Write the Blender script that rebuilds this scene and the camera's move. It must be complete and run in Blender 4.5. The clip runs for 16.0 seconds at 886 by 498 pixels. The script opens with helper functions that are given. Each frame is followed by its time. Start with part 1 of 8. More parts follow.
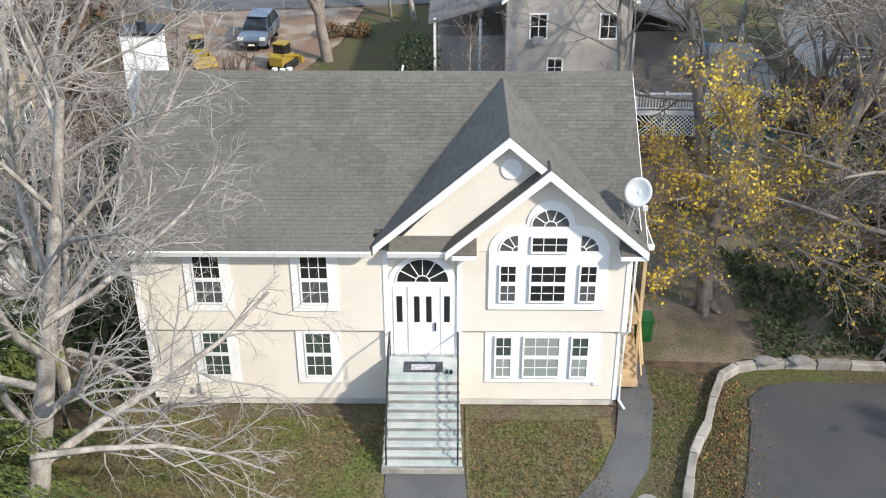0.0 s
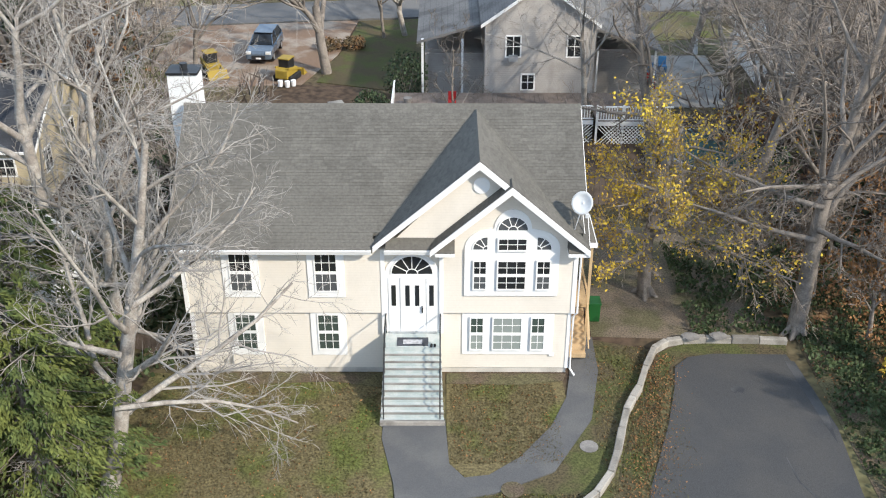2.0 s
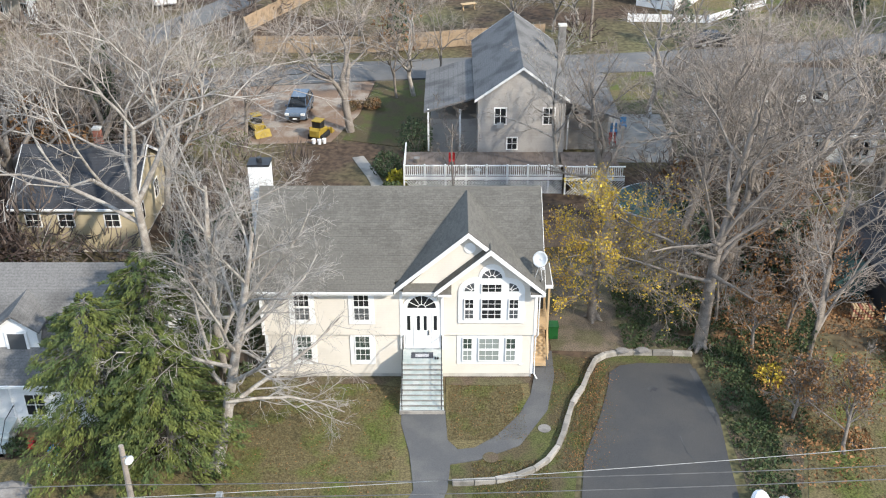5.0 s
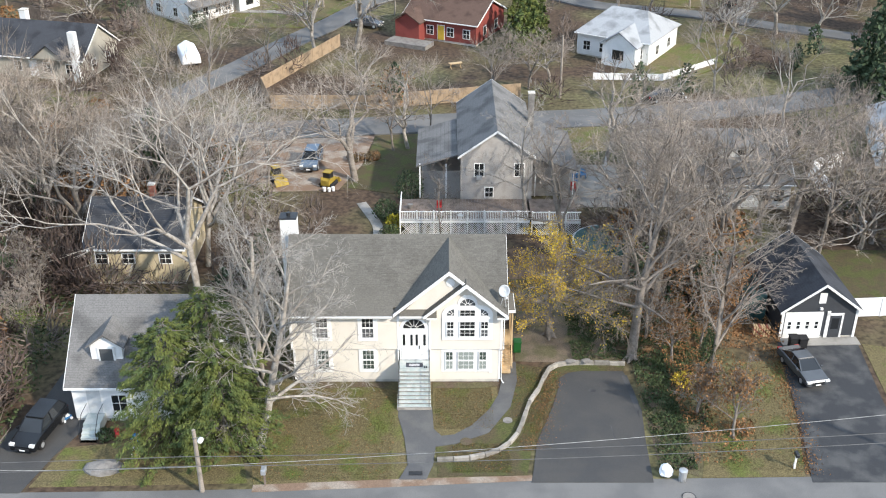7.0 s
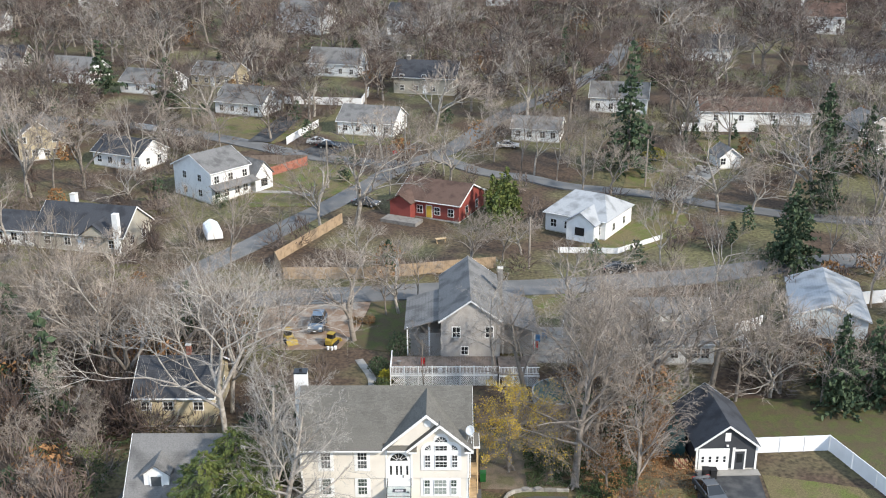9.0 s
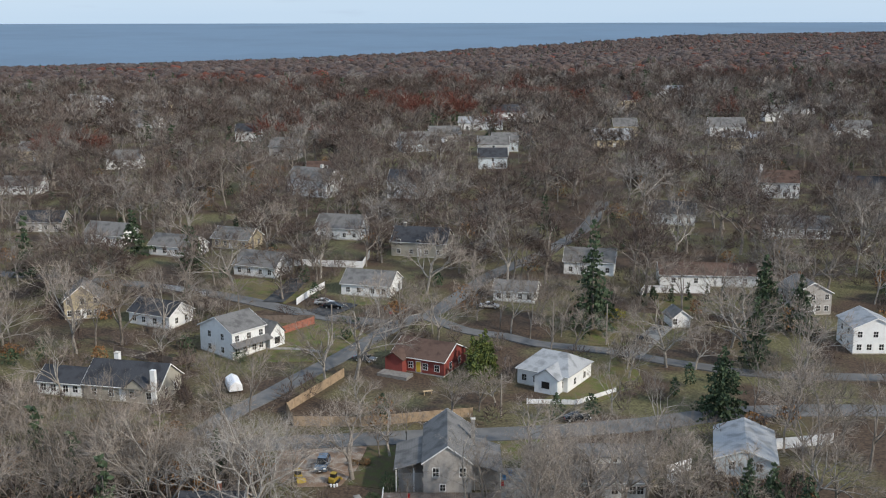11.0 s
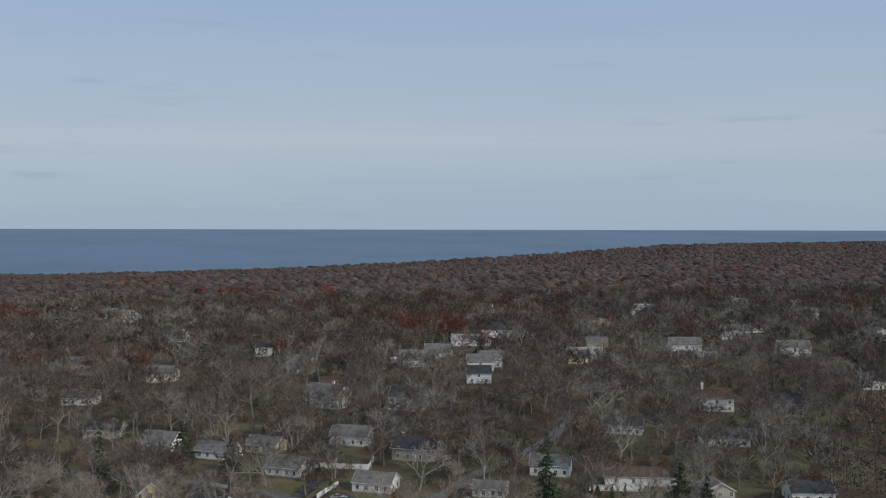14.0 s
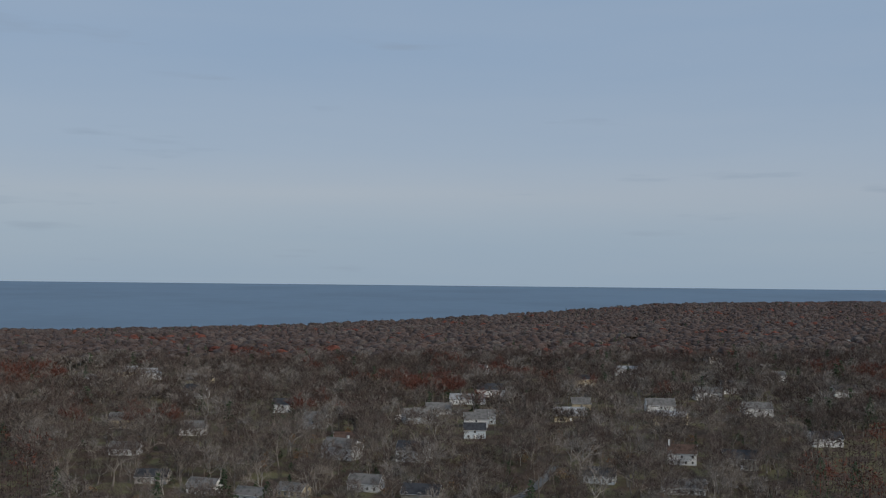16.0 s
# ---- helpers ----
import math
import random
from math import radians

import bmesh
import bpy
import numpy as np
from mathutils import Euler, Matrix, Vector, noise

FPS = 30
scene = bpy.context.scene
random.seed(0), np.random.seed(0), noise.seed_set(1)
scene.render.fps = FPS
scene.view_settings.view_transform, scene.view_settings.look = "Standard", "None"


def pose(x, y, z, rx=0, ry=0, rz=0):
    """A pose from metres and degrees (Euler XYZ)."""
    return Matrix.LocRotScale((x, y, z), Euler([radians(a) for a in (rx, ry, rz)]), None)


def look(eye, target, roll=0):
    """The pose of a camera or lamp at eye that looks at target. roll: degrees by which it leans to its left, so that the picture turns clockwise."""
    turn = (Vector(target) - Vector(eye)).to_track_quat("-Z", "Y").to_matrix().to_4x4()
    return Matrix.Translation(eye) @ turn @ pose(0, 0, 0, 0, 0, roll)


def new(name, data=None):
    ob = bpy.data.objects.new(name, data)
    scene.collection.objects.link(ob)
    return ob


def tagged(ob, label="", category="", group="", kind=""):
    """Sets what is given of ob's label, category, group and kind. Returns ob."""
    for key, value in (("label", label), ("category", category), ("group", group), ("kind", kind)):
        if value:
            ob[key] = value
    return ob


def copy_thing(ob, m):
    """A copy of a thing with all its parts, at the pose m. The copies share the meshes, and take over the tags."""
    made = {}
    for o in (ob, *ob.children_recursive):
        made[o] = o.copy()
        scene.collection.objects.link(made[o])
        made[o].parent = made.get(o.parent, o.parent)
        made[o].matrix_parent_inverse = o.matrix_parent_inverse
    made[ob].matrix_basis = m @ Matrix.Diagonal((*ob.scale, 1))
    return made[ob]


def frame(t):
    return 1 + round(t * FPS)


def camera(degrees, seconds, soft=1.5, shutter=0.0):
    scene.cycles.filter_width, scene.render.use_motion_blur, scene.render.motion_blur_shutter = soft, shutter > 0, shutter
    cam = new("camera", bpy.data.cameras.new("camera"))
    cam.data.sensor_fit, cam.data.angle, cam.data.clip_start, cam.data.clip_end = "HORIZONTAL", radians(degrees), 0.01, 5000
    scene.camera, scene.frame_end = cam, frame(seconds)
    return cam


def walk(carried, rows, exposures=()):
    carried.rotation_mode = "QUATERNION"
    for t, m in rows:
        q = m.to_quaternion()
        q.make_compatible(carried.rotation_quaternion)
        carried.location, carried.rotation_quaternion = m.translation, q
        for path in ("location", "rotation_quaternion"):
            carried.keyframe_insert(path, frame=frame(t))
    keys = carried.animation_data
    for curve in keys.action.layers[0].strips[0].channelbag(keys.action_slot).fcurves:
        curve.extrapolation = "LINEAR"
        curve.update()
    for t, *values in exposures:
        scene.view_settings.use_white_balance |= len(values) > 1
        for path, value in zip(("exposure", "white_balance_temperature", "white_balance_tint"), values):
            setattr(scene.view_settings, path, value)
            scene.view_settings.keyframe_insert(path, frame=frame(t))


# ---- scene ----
cam = camera(46.2, 16.0, soft=1.1)
# seconds, x, y, z, yaw, pitch, roll
ROWS = [
    (0.0, 2.32, -28.02, 20.88, 0.72, -28.23, 0.15),
    (0.5, 2.43, -29.79, 21.91, 0.58, -28.34, 0.15),
    (1.0, 2.47, -31.57, 22.95, 0.39, -28.55, 0.09),
    (1.5, 2.50, -33.09, 24.12, 0.18, -29.10, -0.01),
    (2.0, 2.59, -35.05, 25.35, 0.17, -29.16, -0.05),
    (2.5, 2.67, -36.98, 26.53, 0.26, -29.08, -0.02),
    (3.0, 2.74, -38.87, 27.72, 0.37, -29.03, 0.03),
    (3.5, 2.80, -40.75, 29.40, 0.45, -29.28, 0.09),
    (4.0, 2.82, -43.17, 31.46, 0.45, -29.32, 0.11),
    (6.5, 3.31, -59.70, 43.18, 0.18, -29.41, 0.17),
    (7.0, 3.57, -63.86, 45.55, 0.07, -28.25, 0.12),
    (7.5, 3.85, -68.27, 47.89, -0.06, -26.16, 0.10),
    (8.0, 4.34, -72.95, 50.27, -0.07, -24.04, 0.09),
    (8.5, 4.86, -77.95, 52.78, -0.03, -21.87, 0.13),
    (9.0, 5.49, -83.11, 55.39, 0.01, -19.87, 0.15),
    (11.5, 9.24, -119.63, 70.82, 0.18, -10.38, 0.11),
    (12.0, 9.99, -128.97, 73.16, 0.18, -8.38, 0.11),
    (12.5, 10.81, -139.81, 76.27, 0.21, -6.54, 0.10),
    (13.0, 11.64, -152.61, 79.44, 0.22, -4.74, 0.08),
    (13.5, 12.02, -167.32, 82.61, 0.20, -3.03, 0.01),
    (14.0, 11.63, -183.84, 85.30, 0.16, -1.34, -0.12),
    (14.5, 10.92, -201.14, 88.01, 0.09, 0.34, -0.26),
    (15.0, 10.15, -218.50, 91.36, 0.03, 1.47, -0.38),
    (15.5, 9.47, -235.82, 94.21, -0.02, 1.52, -0.49),
    (16.0, 8.83, -253.15, 96.08, -0.07, 1.62, -0.60),
]
EXPOSE = [(0.0, 0.38), (4.0, 0.46), (6.5, 0.54), (9.0, 0.44), (11.5, -0.44), (13.0, -0.78), (14.5, -1.0), (16.0, -1.14)]
walk(cam, [(t, pose(x, y, z, 90 + pitch, roll, yaw)) for t, x, y, z, yaw, pitch, roll in ROWS], EXPOSE)

# ---- sky and sun: bright thin overcast, low sun from the front right ----
SUN_AZ, SUN_EL = radians(128), radians(34)   # clockwise from +y
sun_way = Vector((math.sin(SUN_AZ) * math.cos(SUN_EL), math.cos(SUN_AZ) * math.cos(SUN_EL), math.sin(SUN_EL)))
sun = new("sun", bpy.data.lights.new("sun", "SUN"))
sun.data.energy, sun.data.angle, sun.data.color = 4.0, radians(2.5), (1.0, 0.915, 0.785)
sun.matrix_world = look((0, 0, 0), -sun_way)

world = bpy.data.worlds.new("sky")
scene.world = world
world.use_nodes = True
wn, wl = world.node_tree.nodes, world.node_tree.links
wn.clear()
w_out, w_bg = wn.new("ShaderNodeOutputWorld"), wn.new("ShaderNodeBackground")
w_sky = wn.new("ShaderNodeTexSky")
w_sky.sky_type, w_sky.sun_disc = "NISHITA", False
w_sky.sun_elevation, w_sky.sun_rotation = SUN_EL, SUN_AZ
w_co, w_map, w_noise = wn.new("ShaderNodeTexCoord"), wn.new("ShaderNodeMapping"), wn.new("ShaderNodeTexNoise")
w_map.inputs["Scale"].default_value = (1.3, 1.3, 11.0)
w_noise.inputs["Scale"].default_value, w_noise.inputs["Detail"].default_value = 1.6, 5.0
w_ramp = wn.new("ShaderNodeValToRGB")
w_ramp.color_ramp.elements[0].position, w_ramp.color_ramp.elements[0].color = 0.34, (5.3, 7.0, 9.4, 1)
w_ramp.color_ramp.elements[1].position, w_ramp.color_ramp.elements[1].color = 0.70, (7.1, 8.2, 9.7, 1)
w_sep, w_band = wn.new("ShaderNodeSeparateXYZ"), wn.new("ShaderNodeValToRGB")
for w_pos, w_col in ((0.04, (5.6, 7.2, 9.0, 1)), (0.08, (7.0, 8.0, 9.3, 1)), (0.12, (6.1, 7.6, 9.6, 1)), (0.22, (5.0, 6.9, 9.6, 1))):
    w_band.color_ramp.elements.new(w_pos).color = w_col
w_band.color_ramp.elements[0].color, w_band.color_ramp.elements[-1].color = (5.5, 7.2, 9.0, 1), (5.6, 7.2, 9.6, 1)
w_half, w_wisp, w_thin, w_wmap, w_cloud = wn.new("ShaderNodeMix"), wn.new("ShaderNodeTexNoise"), wn.new("ShaderNodeMapRange"), wn.new("ShaderNodeMapping"), wn.new("ShaderNodeMix")
w_half.data_type = w_cloud.data_type = "RGBA"
w_half.inputs[0].default_value = 0.75
w_wmap.inputs["Scale"].default_value, w_wmap.inputs["Location"].default_value = (5.0, 5.0, 42.0), (1.7, 0.4, 0.3)
w_wisp.inputs["Scale"].default_value, w_wisp.inputs["Detail"].default_value = 1.3, 4.0
w_thin.inputs["From Min"].default_value, w_thin.inputs["From Max"].default_value, w_thin.inputs["To Max"].default_value = 0.63, 0.74, 0.45
w_cloud.inputs[7].default_value = (4.7, 5.9, 7.6, 1)
w_mix = wn.new("ShaderNodeMix")
w_mix.data_type = "RGBA"
w_mix.inputs[0].default_value = 0.86
wl.new(w_co.outputs["Generated"], w_map.inputs["Vector"])
wl.new(w_map.outputs["Vector"], w_noise.inputs["Vector"])
wl.new(w_noise.outputs["Fac"], w_ramp.inputs["Fac"])
wl.new(w_sky.outputs["Color"], w_mix.inputs[6])
wl.new(w_co.outputs["Generated"], w_sep.inputs[0])
wl.new(w_sep.outputs[2], w_band.inputs["Fac"])
wl.new(w_ramp.outputs["Color"], w_half.inputs[6])
wl.new(w_band.outputs["Color"], w_half.inputs[7])
wl.new(w_co.outputs["Generated"], w_wmap.inputs["Vector"])
wl.new(w_wmap.outputs["Vector"], w_wisp.inputs["Vector"])
wl.new(w_wisp.outputs["Fac"], w_thin.inputs["Value"])
wl.new(w_thin.outputs["Result"], w_cloud.inputs[0])
wl.new(w_half.outputs[2], w_cloud.inputs[6])
wl.new(w_cloud.outputs[2], w_mix.inputs[7])
wl.new(w_mix.outputs[2], w_bg.inputs["Color"])
w_bg.inputs["Strength"].default_value = 0.125
wl.new(w_bg.outputs["Background"], w_out.inputs["Surface"])


# ---- materials ----
def material(name, colour, rough=0.8, vary=0.15, scale=3.0, fine=40.0, bump=0.2, metal=0.0, second=None, amount=0.5,
             where="Object", per="none", lines=None, spec=0.3, blotch=0.35, jitter=0.28):
    """Two-scale procedural surface. second: a colour mixed in by the coarse noise. lines: (axis, spacing, depth, darkening).
    per: 'object' or 'island' jitters brightness piece by piece."""
    m = bpy.data.materials.new(name)
    m.use_nodes = True
    n, l = m.node_tree.nodes, m.node_tree.links
    b = n["Principled BSDF"]
    b.inputs["Roughness"].default_value, b.inputs["Metallic"].default_value = rough, metal
    b.inputs["Specular IOR Level"].default_value = spec
    if where == "Position":
        co = n.new("ShaderNodeNewGeometry").outputs["Position"]
    else:
        co = n.new("ShaderNodeTexCoord").outputs["Object"]
    big, small = n.new("ShaderNodeTexNoise"), n.new("ShaderNodeTexNoise")
    for node, s, d in ((big, scale, 4.0), (small, fine, 3.0)):
        node.inputs["Scale"].default_value, node.inputs["Detail"].default_value = s, d
        l.new(co, node.inputs["Vector"])
    mix = n.new("ShaderNodeMix")
    mix.data_type = "RGBA"
    mix.inputs[6].default_value = (*colour, 1)
    mix.inputs[7].default_value = (*(second or [c * (1 - blotch) for c in colour]), 1)
    ramp = n.new("ShaderNodeMapRange")
    ramp.inputs["From Min"].default_value, ramp.inputs["From Max"].default_value = 0.62 - 0.3 * amount, 0.78 - 0.3 * amount
    l.new(big.outputs["Fac"], ramp.inputs["Value"])
    l.new(ramp.outputs["Result"], mix.inputs[0])
    hsv = n.new("ShaderNodeHueSaturation")
    l.new(mix.outputs[2], hsv.inputs["Color"])
    val = n.new("ShaderNodeMapRange")
    val.inputs["From Min"].default_value, val.inputs["From Max"].default_value = 0.3, 0.7
    val.inputs["To Min"].default_value, val.inputs["To Max"].default_value = 1 - vary, 1 + vary
    l.new(small.outputs["Fac"], val.inputs["Value"])
    value = val.outputs["Result"]
    height = small.outputs["Fac"]
    if per != "none":
        src = n.new("ShaderNodeObjectInfo").outputs["Random"] if per == "object" else n.new("ShaderNodeNewGeometry").outputs["Random Per Island"]
        pr = n.new("ShaderNodeMapRange")
        pr.inputs["To Min"].default_value, pr.inputs["To Max"].default_value = 1 - jitter, 1 + jitter
        l.new(src, pr.inputs["Value"])
        mul = n.new("ShaderNodeMath")
        mul.operation = "MULTIPLY"
        l.new(value, mul.inputs[0]), l.new(pr.outputs["Result"], mul.inputs[1])
        value = mul.outputs[0]
    if lines:
        axis, spacing, depth, dark = lines
        sep = n.new("ShaderNodeSeparateXYZ")
        l.new(co, sep.inputs[0])
        div, fr, lt = n.new("ShaderNodeMath"), n.new("ShaderNodeMath"), n.new("ShaderNodeMath")
        div.operation, div.inputs[1].default_value = "DIVIDE", spacing
        fr.operation = "FRACT"
        lt.operation, lt.inputs[1].default_value = "LESS_THAN", 0.12
        l.new(sep.outputs["XYZ".index(axis)], div.inputs[0]), l.new(div.outputs[0], fr.inputs[0]), l.new(fr.outputs[0], lt.inputs[0])
        dk = n.new("ShaderNodeMath")
        dk.operation, dk.inputs[0].default_value, dk.inputs[2].default_value = "MULTIPLY_ADD", -dark, 1.0
        l.new(lt.outputs[0], dk.inputs[1])
        dk.inputs[0].default_value = -dark
        mul = n.new("ShaderNodeMath")
        mul.operation = "MULTIPLY"
        l.new(value, mul.inputs[0]), l.new(dk.outputs[0], mul.inputs[1])
        value = mul.outputs[0]
        add = n.new("ShaderNodeMath")
        add.operation, add.inputs[1].default_value = "MULTIPLY_ADD", -depth
        l.new(fr.outputs[0], add.inputs[0]), l.new(small.outputs["Fac"], add.inputs[2])
        height = add.outputs[0]
    l.new(value, hsv.inputs["Value"])
    l.new(hsv.outputs["Color"], b.inputs["Base Color"])
    if bump:
        bp = n.new("ShaderNodeBump")
        bp.inputs["Strength"].default_value, bp.inputs["Distance"].default_value = bump, 0.02
        l.new(height, bp.inputs["Height"])
        l.new(bp.outputs["Normal"], b.inputs["Normal"])
    return m


M = {}
M["siding"] = material("beige vinyl siding", (0.735, 0.675, 0.59), 0.55, 0.02, 0.5, 8, 0.25, lines=("Z", 0.115, 1.2, 0.05), blotch=0.06)
M["white"] = material("white painted trim", (0.83, 0.82, 0.80), 0.5, 0.02, 1.0, 30, 0.05, blotch=0.06)
M["shingle"] = material("grey asphalt shingle", (0.138, 0.130, 0.115), 0.92, 0.14, 0.45, 9, 0.25, per="island", blotch=0.12, spec=0.08, jitter=0.10)
M["shingle_dark"] = material("charcoal asphalt shingle", (0.055, 0.058, 0.066), 0.9, 0.2, 0.6, 12, 0.3, lines=("Z", 0.12, 0.6, 0.2), spec=0.15)
M["shingle_far"] = material("weathered grey roof shingle", (0.17, 0.165, 0.16), 0.92, 0.2, 0.5, 10, 0.3, lines=("Z", 0.12, 0.6, 0.18), spec=0.15)
M["shingle_brown"] = material("brown roof shingle", (0.115, 0.075, 0.06), 0.92, 0.2, 0.5, 10, 0.3, lines=("Z", 0.12, 0.6, 0.18), spec=0.15)
M["shingle_white"] = material("pale roof shingle", (0.34, 0.35, 0.36), 0.9, 0.12, 0.5, 10, 0.3, lines=("Z", 0.12, 0.6, 0.12), spec=0.15)
M["grey_siding"] = material("weathered grey wood siding", (0.43, 0.40, 0.37), 0.8, 0.1, 0.8, 14, 0.3, lines=("Z", 0.13, 1.0, 0.14), blotch=0.2)
M["white_siding"] = material("white clapboard siding", (0.78, 0.78, 0.77), 0.6, 0.04, 0.8, 14, 0.25, lines=("Z", 0.13, 1.0, 0.08), blotch=0.08)
M["blue_siding"] = material("pale blue clapboard siding", (0.62, 0.68, 0.72), 0.6, 0.04, 0.8, 14, 0.25, lines=("Z", 0.13, 1.0, 0.08), blotch=0.08)
M["tan_siding"] = material("tan clapboard siding", (0.50, 0.42, 0.28), 0.6, 0.05, 0.8, 14, 0.25, lines=("Z", 0.13, 1.0, 0.12), blotch=0.12)
M["taupe_siding"] = material("taupe clapboard siding", (0.40, 0.37, 0.31), 0.6, 0.05, 0.8, 14, 0.25, lines=("Z", 0.13, 1.0, 0.12), blotch=0.12)
M["red_siding"] = material("red painted siding", (0.25, 0.062, 0.052), 0.6, 0.06, 0.8, 14, 0.25, lines=("Z", 0.13, 1.0, 0.14), blotch=0.15)
M["dark_siding"] = material("charcoal painted siding", (0.050, 0.053, 0.060), 0.6, 0.06, 0.8, 14, 0.25, lines=("Z", 0.13, 1.0, 0.14), blotch=0.12)
M["concrete"] = material("painted foundation concrete", (0.60, 0.56, 0.50), 0.85, 0.06, 1.2, 25, 0.3, blotch=0.22)
M["kerbstone"] = material("pale timber and stone edging", (0.31, 0.285, 0.25), 0.85, 0.12, 1.5, 20, 0.5, per="object", blotch=0.35)
M["step_paint"] = material("worn grey-green painted concrete", (0.40, 0.45, 0.44), 0.75, 0.08, 2.0, 22, 0.3, second=(0.50, 0.52, 0.50), amount=0.6)
M["asphalt"] = material("worn asphalt drive", (0.066, 0.066, 0.067), 0.9, 0.14, 0.35, 26, 0.4, where="Position", second=(0.076, 0.074, 0.072), amount=0.6, spec=0.1)
M["asphalt_new"] = material("dark asphalt drive", (0.040, 0.042, 0.046), 0.9, 0.14, 0.5, 26, 0.4, where="Position", second=(0.082, 0.082, 0.082), amount=0.5)
M["asphalt_path"] = material("worn asphalt walk", (0.098, 0.098, 0.100), 0.9, 0.14, 0.5, 26, 0.4, where="Position", second=(0.125, 0.123, 0.120), amount=0.5)
M["road"] = material("grey road asphalt", (0.135, 0.134, 0.133), 0.9, 0.1, 0.3, 18, 0.3, where="Position", second=(0.168, 0.165, 0.161), amount=0.6, spec=0.08)
M["concrete_walk"] = material("concrete walk", (0.29, 0.275, 0.25), 0.9, 0.1, 0.8, 20, 0.3, where="Position")
M["soil"] = material("bare soil and leaf litter", (0.105, 0.078, 0.055), 0.98, 0.5, 0.6, 14, 0.8, where="Position", second=(0.105, 0.095, 0.05), amount=0.7)
M["litter"] = material("rusty leaf litter", (0.21, 0.115, 0.055), 0.98, 0.5, 0.9, 12, 0.8, where="Position", second=(0.13, 0.10, 0.06), amount=0.8)
M["lawn"] = material("autumn lawn", (0.098, 0.110, 0.030), 0.98, 0.45, 0.45, 11, 0.9, where="Position", second=(0.130, 0.106, 0.052), amount=0.85)
M["bare_earth"] = material("trodden pale earth", (0.165, 0.130, 0.096), 0.98, 0.4, 0.6, 14, 0.8, where="Position", second=(0.105, 0.096, 0.055), amount=0.6)
M["lawn_worn"] = material("worn weedy ground with leaves", (0.082, 0.066, 0.036), 0.98, 0.45, 0.7, 13, 0.9, where="Position", second=(0.076, 0.082, 0.028), amount=0.6)
M["ground"] = material("woodland floor", (0.074, 0.050, 0.034), 0.98, 0.5, 0.07, 2.2, 0.8, where="Position", second=(0.112, 0.102, 0.050), amount=0.62)
M["dirt"] = material("pale gravelly dirt", (0.30, 0.255, 0.21), 0.98, 0.25, 0.5, 14, 0.6, where="Position", second=(0.20, 0.135, 0.095), amount=0.8)
M["water"] = material("sea", (0.100, 0.165, 0.238), 0.5, 0.05, 0.002, 0.02, 0.0, where="Position", blotch=0.15, spec=0.25)
M["bark_pale"] = material("pale mottled sycamore bark", (0.37, 0.34, 0.30), 0.9, 0.2, 2.5, 18, 0.6, second=(0.25, 0.22, 0.19), amount=0.7, where="Position")
M["bark"] = material("grey-brown bark", (0.240, 0.208, 0.178), 0.95, 0.25, 2.0, 16, 0.7, where="Position")
M["twig"] = material("bare twigs", (0.285, 0.240, 0.200), 0.95, 0.2, 0.8, 6, 0.0, per="object", jitter=0.4, where="Position")
M["twig_red"] = material("russet oak leaves", (0.150, 0.052, 0.036), 0.95, 0.3, 0.8, 6, 0.0, per="island", where="Position")
M["twig_pale"] = material("pale bare twigs", (0.36, 0.33, 0.295), 0.9, 0.15, 1.0, 8, 0.0, where="Position")
M["leaf_yellow"] = material("yellow maple leaves", (0.52, 0.375, 0.045), 0.7, 0.2, 1.0, 8, 0.0, per="island", second=(0.40, 0.25, 0.05), amount=0.5, where="Position")
M["leaf_orange"] = material("orange-brown leaves", (0.26, 0.135, 0.058), 0.8, 0.2, 1.0, 8, 0.0, per="island", where="Position")
M["yew"] = material("yew needles", (0.118, 0.136, 0.034), 0.8, 0.25, 0.8, 8, 0.0, per="island", second=(0.062, 0.088, 0.028), amount=0.65, where="Position")
M["ivy"] = material("dark ivy leaves", (0.060, 0.084, 0.034), 0.7, 0.25, 0.8, 8, 0.0, per="island", where="Position")
M["conifer"] = material("spruce needles", (0.058, 0.085, 0.045), 0.85, 0.25, 0.5, 6, 0.0, per="island", where="Position")
M["boxwood"] = material("clipped shrub leaves", (0.07, 0.10, 0.05), 0.8, 0.25, 1.0, 8, 0.0, per="island", where="Position")
M["shrub_yellow"] = material("golden shrub leaves", (0.34, 0.30, 0.03), 0.8, 0.25, 1.0, 8, 0.0, per="island", where="Position")
M["wood_fence"] = material("cedar fence boards", (0.36, 0.265, 0.175), 0.85, 0.12, 1.5, 18, 0.3, per="island", blotch=0.25)
M["wood_old"] = material("weathered fence boards", (0.19, 0.15, 0.125), 0.9, 0.15, 1.5, 18, 0.3, per="island", blotch=0.3)
M["wood_new"] = material("new pressure-treated lumber", (0.50, 0.36, 0.21), 0.8, 0.1, 2.0, 20, 0.2, blotch=0.15)
M["vinyl"] = material("white vinyl fence", (0.82, 0.82, 0.83), 0.45, 0.02, 0.5, 10, 0.0, blotch=0.06)
M["black"] = material("black painted metal", (0.02, 0.021, 0.023), 0.45, 0.05, 2, 20, 0.05, spec=0.5)
M["rubber"] = material("black rubber", (0.022, 0.022, 0.023), 0.85, 0.1, 3, 30, 0.1)
M["mat_cloth"] = material("dark door mat", (0.07, 0.075, 0.09), 0.95, 0.1, 3, 50, 0.3)
M["mat_pale"] = material("pale mat panel", (0.50, 0.50, 0.52), 0.95, 0.1, 8, 60, 0.2)
M["metal_pale"] = material("dull grey metal", (0.55, 0.56, 0.57), 0.4, 0.05, 2, 20, 0.0, metal=0.6)
